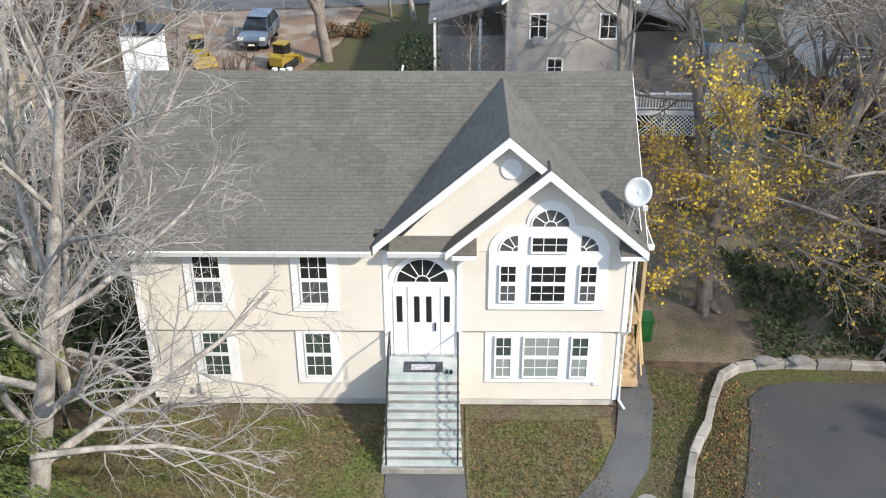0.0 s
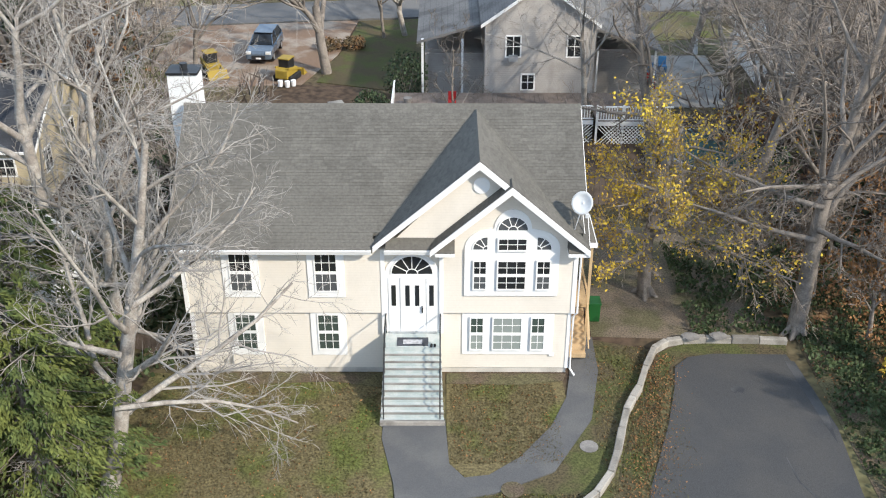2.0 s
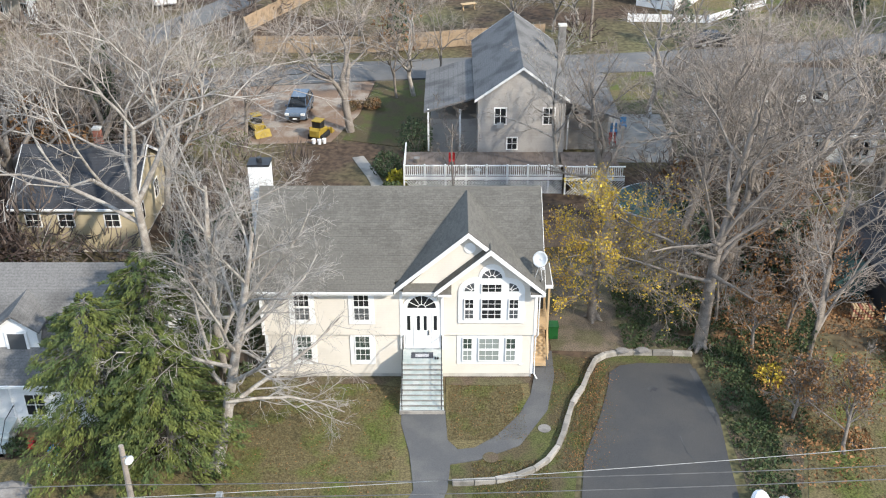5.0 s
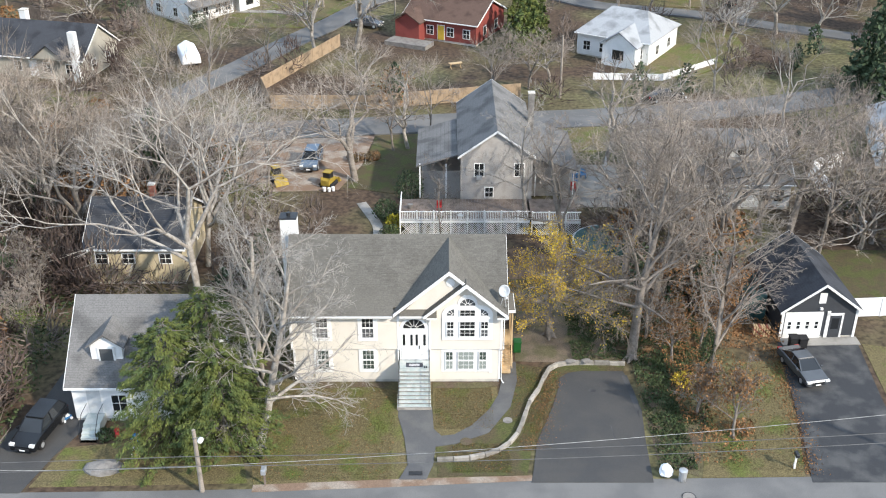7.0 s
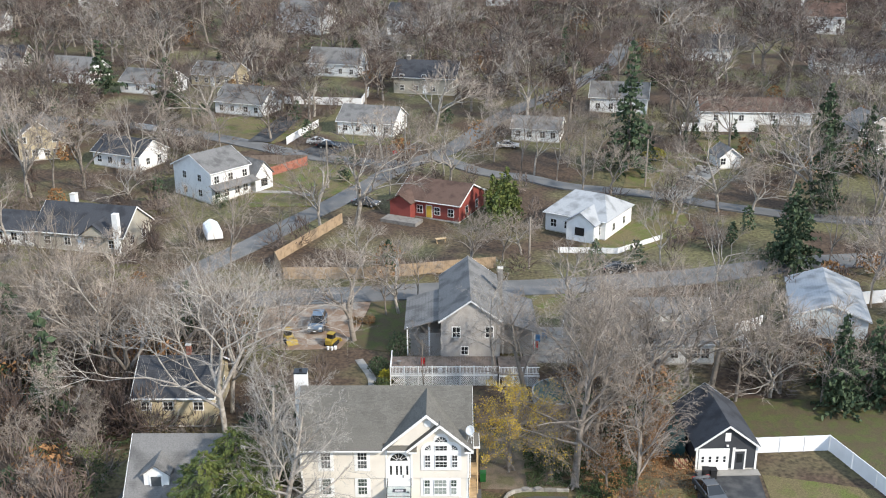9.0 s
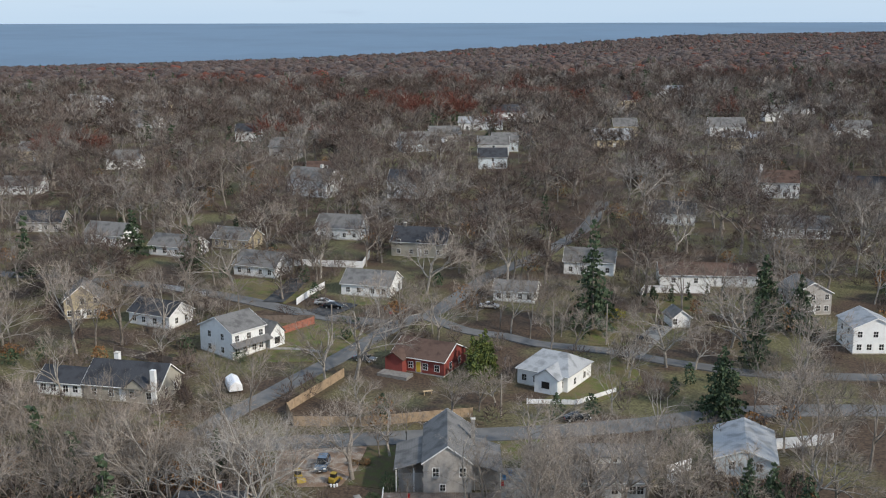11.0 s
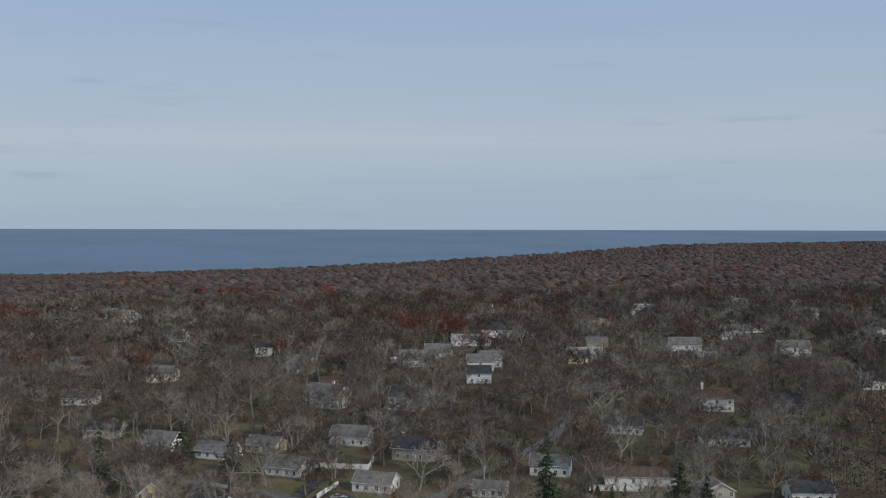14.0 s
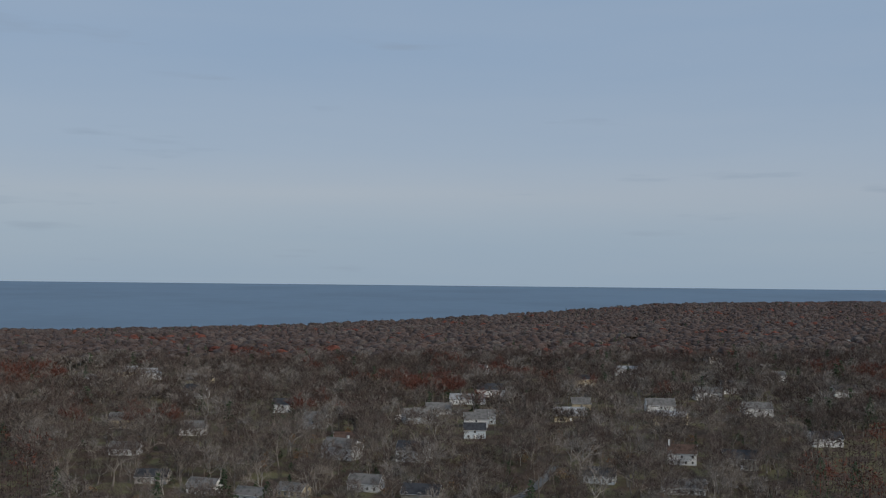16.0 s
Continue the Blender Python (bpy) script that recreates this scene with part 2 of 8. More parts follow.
M["dish"] = material("pale grey enamelled dish", (0.60, 0.61, 0.61), 0.5, 0.03, 3, 20, 0.0, blotch=0.1)
M["wire"] = material("overhead cable", (0.10, 0.10, 0.10), 0.6, 0.05, 2, 20, 0.0)
M["wire_pale"] = material("pale service cable", (0.32, 0.32, 0.31), 0.6, 0.05, 2, 20, 0.0)
M["pole"] = material("weathered utility pole", (0.30, 0.26, 0.22), 0.95, 0.15, 1.5, 16, 0.5, blotch=0.3)
M["green"] = material("green tarpaulin", (0.035, 0.085, 0.08), 0.6, 0.1, 1.5, 10, 0.2)
M["green_plastic"] = material("green plastic", (0.02, 0.12, 0.03), 0.5, 0.05, 2, 20, 0.0)
M["yellow"] = material("yellow machine paint", (0.34, 0.24, 0.04), 0.55, 0.06, 2, 20, 0.0, blotch=0.2)
M["red"] = material("red plastic", (0.45, 0.03, 0.03), 0.5, 0.05, 2, 20, 0.0)
M["blue_plastic"] = material("blue plastic", (0.05, 0.18, 0.38), 0.5, 0.05, 2, 20, 0.0)
M["stone"] = material("grey boulder", (0.23, 0.215, 0.20), 0.9, 0.15, 1.5, 12, 0.6, blotch=0.3)
M["brick"] = material("brick", (0.33, 0.13, 0.09), 0.9, 0.15, 2, 20, 0.3, per="island")
M["brown_door"] = material("yellow painted door", (0.62, 0.42, 0.06), 0.5, 0.04, 2, 20, 0.0, blotch=0.1)
M["blind"] = material("pale window blind", (0.42, 0.44, 0.42), 0.8, 0.05, 2, 30, 0.1, lines=("Z", 0.05, 0.5, 0.12))
# near-black colour painted as the shade under the deck
M["inside"] = material("dark shade fill", (0.035, 0.033, 0.032), 0.9, 0.3, 1.5, 6, 0.0)
for key, c in (("car_black", (0.012, 0.013, 0.015)), ("car_silver", (0.10, 0.105, 0.112)), ("car_grey", (0.16, 0.18, 0.20)), ("car_white", (0.75, 0.75, 0.75)), ("car_blue", (0.13, 0.17, 0.22))):
    M[key] = material(key.replace("car_", "") + " car paint", c, 0.25, 0.02, 1, 10, 0.0, metal=0.3, spec=0.6, blotch=0.08)


def glass(name, tint, rough):
    m = bpy.data.materials.new(name)
    m.use_nodes = True
    b = m.node_tree.nodes["Principled BSDF"]
    b.inputs["Base Color"].default_value = (*tint, 1)
    b.inputs["Roughness"].default_value = rough
    b.inputs["Specular IOR Level"].default_value = 0.6
    return m


M["pane"] = glass("dark window glass", (0.020, 0.022, 0.024), 0.06)
M["pane_screen"] = glass("screened window glass", (0.085, 0.09, 0.095), 0.25)
M["pane_blind"] = glass("glass before a pale blind", (0.27, 0.30, 0.28), 0.15)
# green in the base colour stands in for trees mirrored in the glass
M["pane_green"] = glass("glass tinted like reflected trees", (0.055, 0.075, 0.065), 0.08)
M["lamp_glass"] = glass("lamp glass", (0.7, 0.7, 0.68), 0.2)
M["tail"] = glass("red tail lamp", (0.25, 0.01, 0.01), 0.2)


# ---- mesh helpers ----
class Mesh:
    """Vertices and faces gathered for one mesh."""

    def __init__(self):
        self.v, self.f = [], []

    def add(self, verts, faces):
        k = len(self.v)
        self.v.extend(verts)
        self.f.extend([tuple(i + k for i in f) for f in faces])
        return self

    def box(self, x0, x1, y0, y1, z0, z1):
        return self.add([(x0, y0, z0), (x1, y0, z0), (x1, y1, z0), (x0, y1, z0), (x0, y0, z1), (x1, y0, z1), (x1, y1, z1), (x0, y1, z1)],
                        [(0, 3, 2, 1), (4, 5, 6, 7), (0, 1, 5, 4), (1, 2, 6, 5), (2, 3, 7, 6), (3, 0, 4, 7)])

    def bar(self, a, b, w, h):
        """A square bar from a to b."""
        a, b = Vector(a), Vector(b)
        d = (b - a).normalized()
        s = d.cross(Vector((0, 0, 1)))
        s = Vector((1, 0, 0)) if s.length < 1e-4 else s.normalized()
        u = s.cross(d)
        vs = [p + s * (i * w / 2) + u * (j * h / 2) for p in (a, b) for i, j in ((-1, -1), (1, -1), (1, 1), (-1, 1))]
        return self.add([tuple(q) for q in vs], [(3, 2, 1, 0), (4, 5, 6, 7), (0, 1, 5, 4), (1, 2, 6, 5), (2, 3, 7, 6), (3, 0, 4, 7)])

    def prism(self, poly, axis, a, b):
        """A polygon in the plane across axis, drawn out from a to b. poly holds the two other coordinates in xyz order."""
        n = len(poly)
        put = {"x": lambda p, c: (c, p[0], p[1]), "y": lambda p, c: (p[0], c, p[1]), "z": lambda p, c: (p[0], p[1], c)}[axis]
        vs = [put(p, a) for p in poly] + [put(p, b) for p in poly]
        return self.add(vs, [tuple(range(n))[::-1], tuple(range(n, 2 * n))] + [(i, (i + 1) % n, n + (i + 1) % n, n + i) for i in range(n)])

    def tube(self, pts, radii, n=6, cap=False):
        pts = [Vector(p) for p in pts]
        k = len(self.v)
        ref = None
        for i, p in enumerate(pts):
            d = pts[min(i + 1, len(pts) - 1)] - pts[max(i - 1, 0)]
            d = d.normalized() if d.length > 1e-9 else Vector((0, 0, 1))
            ref = Vector((0, 0, 1)) if ref is None else ref
            s = d.cross(ref)
            if s.length < 0.05:
                s = d.cross(Vector((1, 0, 0)))
            s.normalize()
            u = s.cross(d)
            r = radii[i] if hasattr(radii, "__len__") else radii
            for j in range(n):
                a = 2 * math.pi * j / n
                q = p + s * (r * math.cos(a)) + u * (r * math.sin(a))
                self.v.append((q.x, q.y, q.z))
        for i in range(len(pts) - 1):
            for j in range(n):
                self.f.append((k + i * n + j, k + i * n + (j + 1) % n, k + (i + 1) * n + (j + 1) % n, k + (i + 1) * n + j))
        if cap:
            self.f.append(tuple(k + j for j in range(n)))
            self.f.append(tuple(k + (len(pts) - 1) * n + j for j in range(n))[::-1])
        return self

    def ball(self, c, rx, ry, rz, seg=10, rings=6, jitter=0.0, rng=None):
        k = len(self.v)
        for i in range(1, rings):
            t = math.pi * i / rings
            for j in range(seg):
                a = 2 * math.pi * j / seg
                s = 1 + (rng.uniform(-jitter, jitter) if rng else 0)
                self.v.append((c[0] + rx * s * math.sin(t) * math.cos(a), c[1] + ry * s * math.sin(t) * math.sin(a), c[2] + rz * s * math.cos(t)))
        top, bot = len(self.v), len(self.v) + 1
        self.v += [(c[0], c[1], c[2] + rz), (c[0], c[1], c[2] - rz)]
        for i in range(rings - 2):
            for j in range(seg):
                self.f.append((k + i * seg + j, k + (i + 1) * seg + j, k + (i + 1) * seg + (j + 1) % seg, k + i * seg + (j + 1) % seg))
        for j in range(seg):
            self.f.append((top, k + j, k + (j + 1) % seg))
            self.f.append((bot, k + (rings - 2) * seg + (j + 1) % seg, k + (rings - 2) * seg + j))
        return self

    def data(self, name, mat, smooth=False, bevel=0.0):
        me = bpy.data.meshes.new(name)
        me.from_pydata(self.v, [], self.f)
        me.materials.append(mat)
        if bevel or not smooth:
            bm = bmesh.new()
            bm.from_mesh(me)
            if len(bm.faces) < 3000:
                bmesh.ops.recalc_face_normals(bm, faces=bm.faces)
            if bevel:
                bmesh.ops.bevel(bm, geom=[e for e in bm.edges if e.calc_length() > bevel * 3], offset=bevel, segments=1, affect="EDGES")
            bm.to_mesh(me)
            bm.free()
        if smooth:
            me.polygons.foreach_set("use_smooth", [True] * len(me.polygons))
        me.update()
        return me


def part(name, mesh, mat, parent=None, label="", smooth=False, bevel=0.0):
    """One mesh object under a thing or a part."""
    ob = new(name, mesh.data(name, mat, smooth, bevel) if isinstance(mesh, Mesh) else mesh)
    if parent is not None:
        ob.parent = parent
    return tagged(ob, label)


def thing(name, m, label, category, group="", kind=""):
    """An Empty at a thing's base, which parents its parts."""
    ob = new(name)
    ob.empty_display_size = 0.2
    ob.matrix_basis = m
    return tagged(ob, label, category, group, kind)


# ---- lie of the land ----
def land(x, y):
    """Height of the ground."""
    b = np.interp(y, [-1000, 30, 75, 130, 240, 500, 700, 1000, 1700, 3000], [0, 0, 1, 3, 6, 11, 15, 12, 0, 4])
    k = np.clip((np.asarray(y) - 60) / 600, 0, 1)
    k2 = np.clip((np.asarray(y) - 1000) / 1500, 0, 1)
    return b + np.clip(0.02 * np.asarray(x), -14, 12) * k * k * (3 - 2 * k) + np.clip(0.012 * np.asarray(x), -6, 7) * k2 - 0.15


def coast(x):
    """How far off the shore lies."""
    return np.interp(x, [-1500, -700, -300, 0, 300, 700, 1300, 2200], [1600, 1650, 1750, 1950, 2250, 2700, 3100, 3500])


# ---- ground, roads and sea ----
def ground_sheet():
    xs = np.unique(np.concatenate([np.linspace(-2600, -200, 41), np.linspace(-200, 200, 41), np.linspace(200, 2600, 41)]))
    ys = np.unique(np.concatenate([np.linspace(-520, -60, 12), np.linspace(-60, 140, 41), np.linspace(140, 700, 40), np.linspace(700, 3900, 90)]))
    gx, gy = np.meshgrid(xs, ys)
    gz = land(gx, gy)
    shore = coast(gx)
    k = np.clip((gy - shore) / 60, 0, 1)
    gz = gz * (1 - k) + (-30) * k
    nx, ny = len(xs), len(ys)
    idx = np.arange(nx * ny).reshape(ny, nx)
    faces = np.stack([idx[:-1, :-1], idx[:-1, 1:], idx[1:, 1:], idx[1:, :-1]], -1).reshape(-1, 4)
    me = bpy.data.meshes.new("ground")
    me.from_pydata(np.stack([gx, gy, gz], -1).reshape(-1, 3).tolist(), [], faces.tolist())
    me.materials.append(M["ground"])
    me.polygons.foreach_set("use_smooth", [True] * len(me.polygons))
    return tagged(new("ground", me), "brown leaf-strewn suburban ground between houses and woods", "ground", kind="structure")


ground_sheet()

sea = Mesh()
sea.add([(-4200, 1500, -9), (4200, 1500, -9), (4200, 4640, 62), (-4200, 4640, 62)], [(0, 1, 2, 3)])
tagged(part("water", sea, M["water"]), "grey-blue sea reaching the horizon", "sea", kind="structure")


def patch(name, poly, mat, label, off=0.03, depth=0.1):
    """A flat piece of ground with a thin edge, on nearly level land."""
    zs = [float(land(x, y)) + off for x, y in poly]
    m = Mesh()
    n = len(poly)
    m.add([(x, y, z) for (x, y), z in zip(poly, zs)] + [(x, y, z - depth) for (x, y), z in zip(poly, zs)],
          [tuple(range(n))] + [(i, n + i, n + (i + 1) % n, (i + 1) % n) for i in range(n)])
    me = m.data(name, mat)
    return tagged(new(name, me), label, name.split("_")[0], kind="structure")


def smooth_line(pts, step=2.5):
    """Points along a Catmull-Rom curve through pts."""
    p = [np.array(q, float) for q in pts]
    p = [2 * p[0] - p[1]] + p + [2 * p[-1] - p[-2]]
    out = []
    for i in range(1, len(p) - 2):
        n = max(2, int(np.linalg.norm(p[i + 1] - p[i]) / step))
        for t in np.linspace(0, 1, n, endpoint=False):
            out.append(0.5 * (2 * p[i] + (p[i + 1] - p[i - 1]) * t + (2 * p[i - 1] - 5 * p[i] + 4 * p[i + 1] - p[i + 2]) * t ** 2 + (3 * p[i] - p[i - 1] - 3 * p[i + 1] + p[i + 2]) * t ** 3))
    out.append(p[-2])
    return out


def ribbon(name, pts, width, mat, label, off=0.06, category="road", step=2.5):
    line = smooth_line(pts, step)
    m = Mesh()
    for i, q in enumerate(line):
        d = line[min(i + 1, len(line) - 1)] - line[max(i - 1, 0)]
        d = d / np.linalg.norm(d)
        s = np.array([d[1], -d[0]]) * width / 2
        for k in (-1, 1):
            e = q[:2] + s * k
            m.v.append((e[0], e[1], float(land(q[0], q[1])) + off))
            m.v.append((e[0], e[1], float(land(q[0], q[1])) + off - 0.25))
        if i:
            a, b = 4 * (i - 1), 4 * i
            m.f += [(a, a + 2, b + 2, b), (a + 1, a, b, b + 1), (a + 2, a + 3, b + 3, b + 2)]
    return tagged(new(name, m.data(name, mat)), label, category, kind="structure")


ROADS = {
    "front": [(-90, -16.2), (-40, -16.0), (-9, -15.5), (9, -14.7), (33, -14.2), (90, -12.5)],
    "back": [(-110, 40), (-60, 45.5), (-30, 48), (-8, 50.6), (6, 52.2), (22, 53.5), (42, 57), (60, 62), (85, 63), (150, 58)],
    "side": [(-34, 50), (-30, 61), (-25, 69.5), (-19.5, 80), (-13, 91), (-7, 103), (-1, 113), (6, 121), (12, 134), (20.6, 153), (36, 176), (52, 208), (64, 250)],
    "left": [(-3, 112), (-15, 115.5), (-24, 119.5), (-35, 127), (-50, 136), (-75, 146), (-130, 160)],
    "right": [(4, 117), (13, 107), (21, 103.6), (28, 98.5), (42, 94), (57, 86), (78, 80), (140, 78)],
}
ribbon("road_front", ROADS["front"], 7.4, M["road"], "grey asphalt street along the front lawns", 0.03)
ribbon("road_back", ROADS["back"], 5.6, M["road"], "grey asphalt street behind the houses", 0.1)
ribbon("road_side", ROADS["side"], 4.5, M["road"], "grey asphalt side street running uphill", 0.13)
ribbon("road_left", ROADS["left"], 4.8, M["road"], "grey asphalt side street", 0.16)
ribbon("road_right", ROADS["right"], 3.8, M["road"], "grey asphalt side street", 0.19)

# front plots
patch("lawn_front", [(-9.5, 0.0), (0.1, 0.0), (0.1, -3.2), (0.7, -6.7), (1.0, -9.6), (0.4, -10.8), (-9, -11.4), (-10.5, -5)], M["lawn"], "patchy autumn lawn, green fading to brown", 0.03)
patch("lawn_bay", [(2.65, -0.7), (7.4, -0.5), (7.45, -1.6), (6.7, -3.4), (5.4, -5.2), (4.2, -6.2), (3.4, -6.4), (2.75, -5.6), (2.65, -3.3)], M["lawn"], "small lawn between front steps and curved walk", 0.03)
patch("lawn_side", [(8.8, 2.6), (11.3, 1.8), (10.3, -1.0), (9.6, -2.6), (8.5, -6.1), (7.1, -7.8), (5.2, -8.6), (3.0, -8.8), (2.9, -7.6), (4.2, -7.3), (6.5, -6.1), (8.2, -3.2), (8.8, 0)], M["lawn_worn"], "worn verge between walk and kerb", 0.025)
patch("bed_curb", [(9.0, -10.4), (9.6, -7.0), (11.5, -1.2), (12.0, 0.6), (12.8, 1.35), (17.2, 1.35), (17.3, 2.2), (12.9, 2.3), (11.8, 1.6), (10.7, -1.2), (10.0, -2.6), (8.9, -6.3), (7.4, -8.2), (5.2, -9.1), (3.0, -9.2), (3.0, -10.6)], M["lawn_worn"], "weedy leaf-strewn strip inside the stone kerb", 0.02)
patch("bed_foundation", [(-7.8, 0.0), (0.1, 0.0), (0.1, -1.0), (-2, -0.55), (-5, -0.75), (-7.8, -0.4)], M["soil"], "strip of bare soil along the foundation", 0.05)
patch("bed_bay", [(2.65, 0.0), (7.6, 0.0), (7.4, -0.5), (5.5, -0.8), (2.65, -0.7)], M["soil"], "strip of bare soil under the bay windows", 0.05)
patch("verge_front", [(-9, -11.4), (0.3, -10.85), (9.3, -10.5), (9.4, -11.0), (0.3, -11.6), (-9, -12.1)], M["dirt"], "sandy verge beside the street", 0.045)
patch("path_front", [(0.2, -3.0), (2.6, -3.0), (2.75, -5.6), (3.3, -6.35), (4.2, -6.2), (5.4, -5.2), (6.7, -3.4), (7.45, -1.6), (7.75, 0), (7.85, 2.7), (9.0, 2.7), (8.95, 0.2), (8.3, -3.0), (6.6, -6.0), (4.3, -7.2), (2.9, -7.5), (2.75, -9.4), (2.3, -10.9), (0.5, -10.9), (1.05, -9.4), (0.75, -6.7), (0.2, -4.2)], M["asphalt_path"], "curving grey asphalt walk to the front steps", 0.055)
patch("driveway_1", [(12.2, 0.5), (12.9, 1.2), (14.0, 1.45), (17.1, 1.4), (17.5, -1), (17.7, -3.5), (17.4, -7), (17.2, -11.2), (9.2, -11.2), (9.4, -10.2), (9.9, -7.0), (11.2, -3.4), (11.9, -1.0)], M["asphalt"], "wide asphalt parking pad with cracks and an oil stain", 0.06)
patch("driveway_2", [(30.0, 5.4), (36.3, 5.4), (35.3, -4), (33.5, -11.2), (27.6, -11.2), (28.3, -7), (29.0, -2)], M["asphalt_new"], "dark asphalt driveway before the garage", 0.05)
patch("driveway_3", [(-29.5, -12.2), (-24, -12.2), (-23.0, -8.5), (-21.8, -5.5), (-21.9, 4), (-25.2, 4), (-26.0, -4), (-28.5, -9)], M["asphalt"], "grey asphalt driveway beside the cape house", 0.05)
patch("lawn_right", [(20.5, -10.7), (27.3, -10.6), (28.1, -7), (28.8, -2), (29.6, 3), (26, 2.5), (23, -2)], M["lawn"], "leaf-strewn lawn beside the dark driveway", 0.025)
patch("lawn_fence", [(36.6, 5.2), (46.5, 2.5), (50, -10), (34.2, -10.6), (35.8, -4)], M["lawn"], "lawn beside the garage driveway", 0.025)
patch("lawn_yard", [(37.5, 9.5), (37.5, 21), (62, 20), (62, 5), (48, 4), (45, 9.9)], M["lawn_worn"], "leaf-strewn back lawn behind a white fence", 0.025)
patch("lawn_cape", [(-23.6, -11.6), (-9.4, -11.2), (-10.5, -7.5), (-19, -7.0), (-22.5, -7.6)], M["lawn"], "shaded front lawn with a boulder", 0.022)
patch("yard_side", [(9.0, 2.8), (17.0, 2.4), (17.0, 12), (9.0, 14)], M["bare_earth"], "trodden bare earth under the trees", 0.02)
patch("litter_right", [(17.9, 3), (29.8, 5.5), (29.8, 16), (17.5, 18)], M["litter"], "rusty leaf litter under bare trees", 0.02)
patch("bank_ivy", [(17.9, 3), (17.9, -9.5), (20.3, -10.6), (22.8, -2), (24, 3)], M["soil"], "rough bank with ivy and leaves", 0.022)
for nm, poly, lab in (("stain", [(14.2, -0.95), (14.5, -0.8), (14.75, -1.05), (14.6, -1.3), (14.4, -1.2), (14.3, -1.35), (14.15, -1.15)], "dark oil stain on the parking pad"), ("stain", [(16.9, 0.9), (17.3, 0.9), (17.6, -2.5), (17.4, -4.4), (17.2, -2.6)], "darker strip along the edge of the parking pad"),
                      ("crack", [(15.2, -5.2), (15.3, -6.6), (15.7, -7.4), (16.3, -8.0), (16.34, -7.95), (15.75, -7.3), (15.36, -6.55), (15.25, -5.2)], "crack across the parking pad")):
    patch(nm, poly, M["asphalt_new"], lab, 0.064, 0.004)
# behind the house
patch("yard_dirt", [(-18.5, 46.6), (-4.5, 48.2), (-5.5, 40), (-7.5, 34), (-15, 33.5), (-19, 38)], M["dirt"], "churned pale dirt parking area", 0.05)
patch("lawn_back", [(-4.4, 48.0), (3.5, 49.0), (3.5, 40), (-1.5, 33), (-6.5, 34.5), (-5.2, 41)], M["lawn_worn"], "shaded back lawn beside the grey house", 0.05)
patch("lawn_back_right", [(14, 50.0), (24, 50.8), (24, 44), (15, 43)], M["lawn"], "lawn between two back houses", 0.05)
ribbon("path_back", [(-4.9, 31.0), (-3.9, 28.5), (-3.0, 26), (-2.7, 23)], 1.0, M["concrete_walk"], "worn concrete garden path", 0.06, "path", 1.0)
for i, (poly, lab) in enumerate([
        ([(-30, 88), (-17.5, 88), (-8.5, 104), (-14, 112), (-27, 112), (-33, 100)], "corner lawn beside the side street"),
        ([(22, 67), (36, 67), (46, 76), (46, 90), (40, 91), (36, 82), (26, 68)], "lawn round the white cottage"),
        ([(-62, 52), (-40, 54), (-40, 62), (-60, 65)], "front lawn of the taupe house"),
        ([(-48, 138), (-30, 127), (-24, 136), (-32, 150), (-46, 149)], "green lawn before a cape house"),
        ([(-20, 124), (4, 128), (4, 133), (-18, 129)], "brown lawn before a white ranch house"),
        ([(-22, 330), (8, 330), (12, 372), (-14, 380)], "open grassy slope below a white fence"),
        ([(38, 98), (48, 97), (60, 118), (44, 122)], "lawn beside a pale driveway"),
        ([(58, 118), (90, 118), (90, 134), (58, 132)], "lawn before a long white ranch house")]):
    patch("lawn_far", poly, M["lawn"], lab, 0.12)
ribbon("driveway_4", [(46.5, 92), (49.5, 97.5), (53, 104), (56.5, 110)], 4.5, M["concrete_walk"], "pale concrete driveway", 0.24, "driveway")
ribbon("driveway_5", [(-21.5, 119), (-18, 123), (-15.5, 127.5)], 7, M["asphalt_new"], "dark asphalt parking pad", 0.24, "driveway")
ribbon("driveway_6", [(-33, 128), (-31, 138), (-29.5, 149)], 5, M["asphalt_new"], "dark asphalt driveway", 0.24, "driveway")
ribbon("path_corner", [(-29, 96), (-23, 95.6), (-18, 94)], 1.4, M["concrete_walk"], "pale concrete walk across a corner lawn", 0.16, "path")


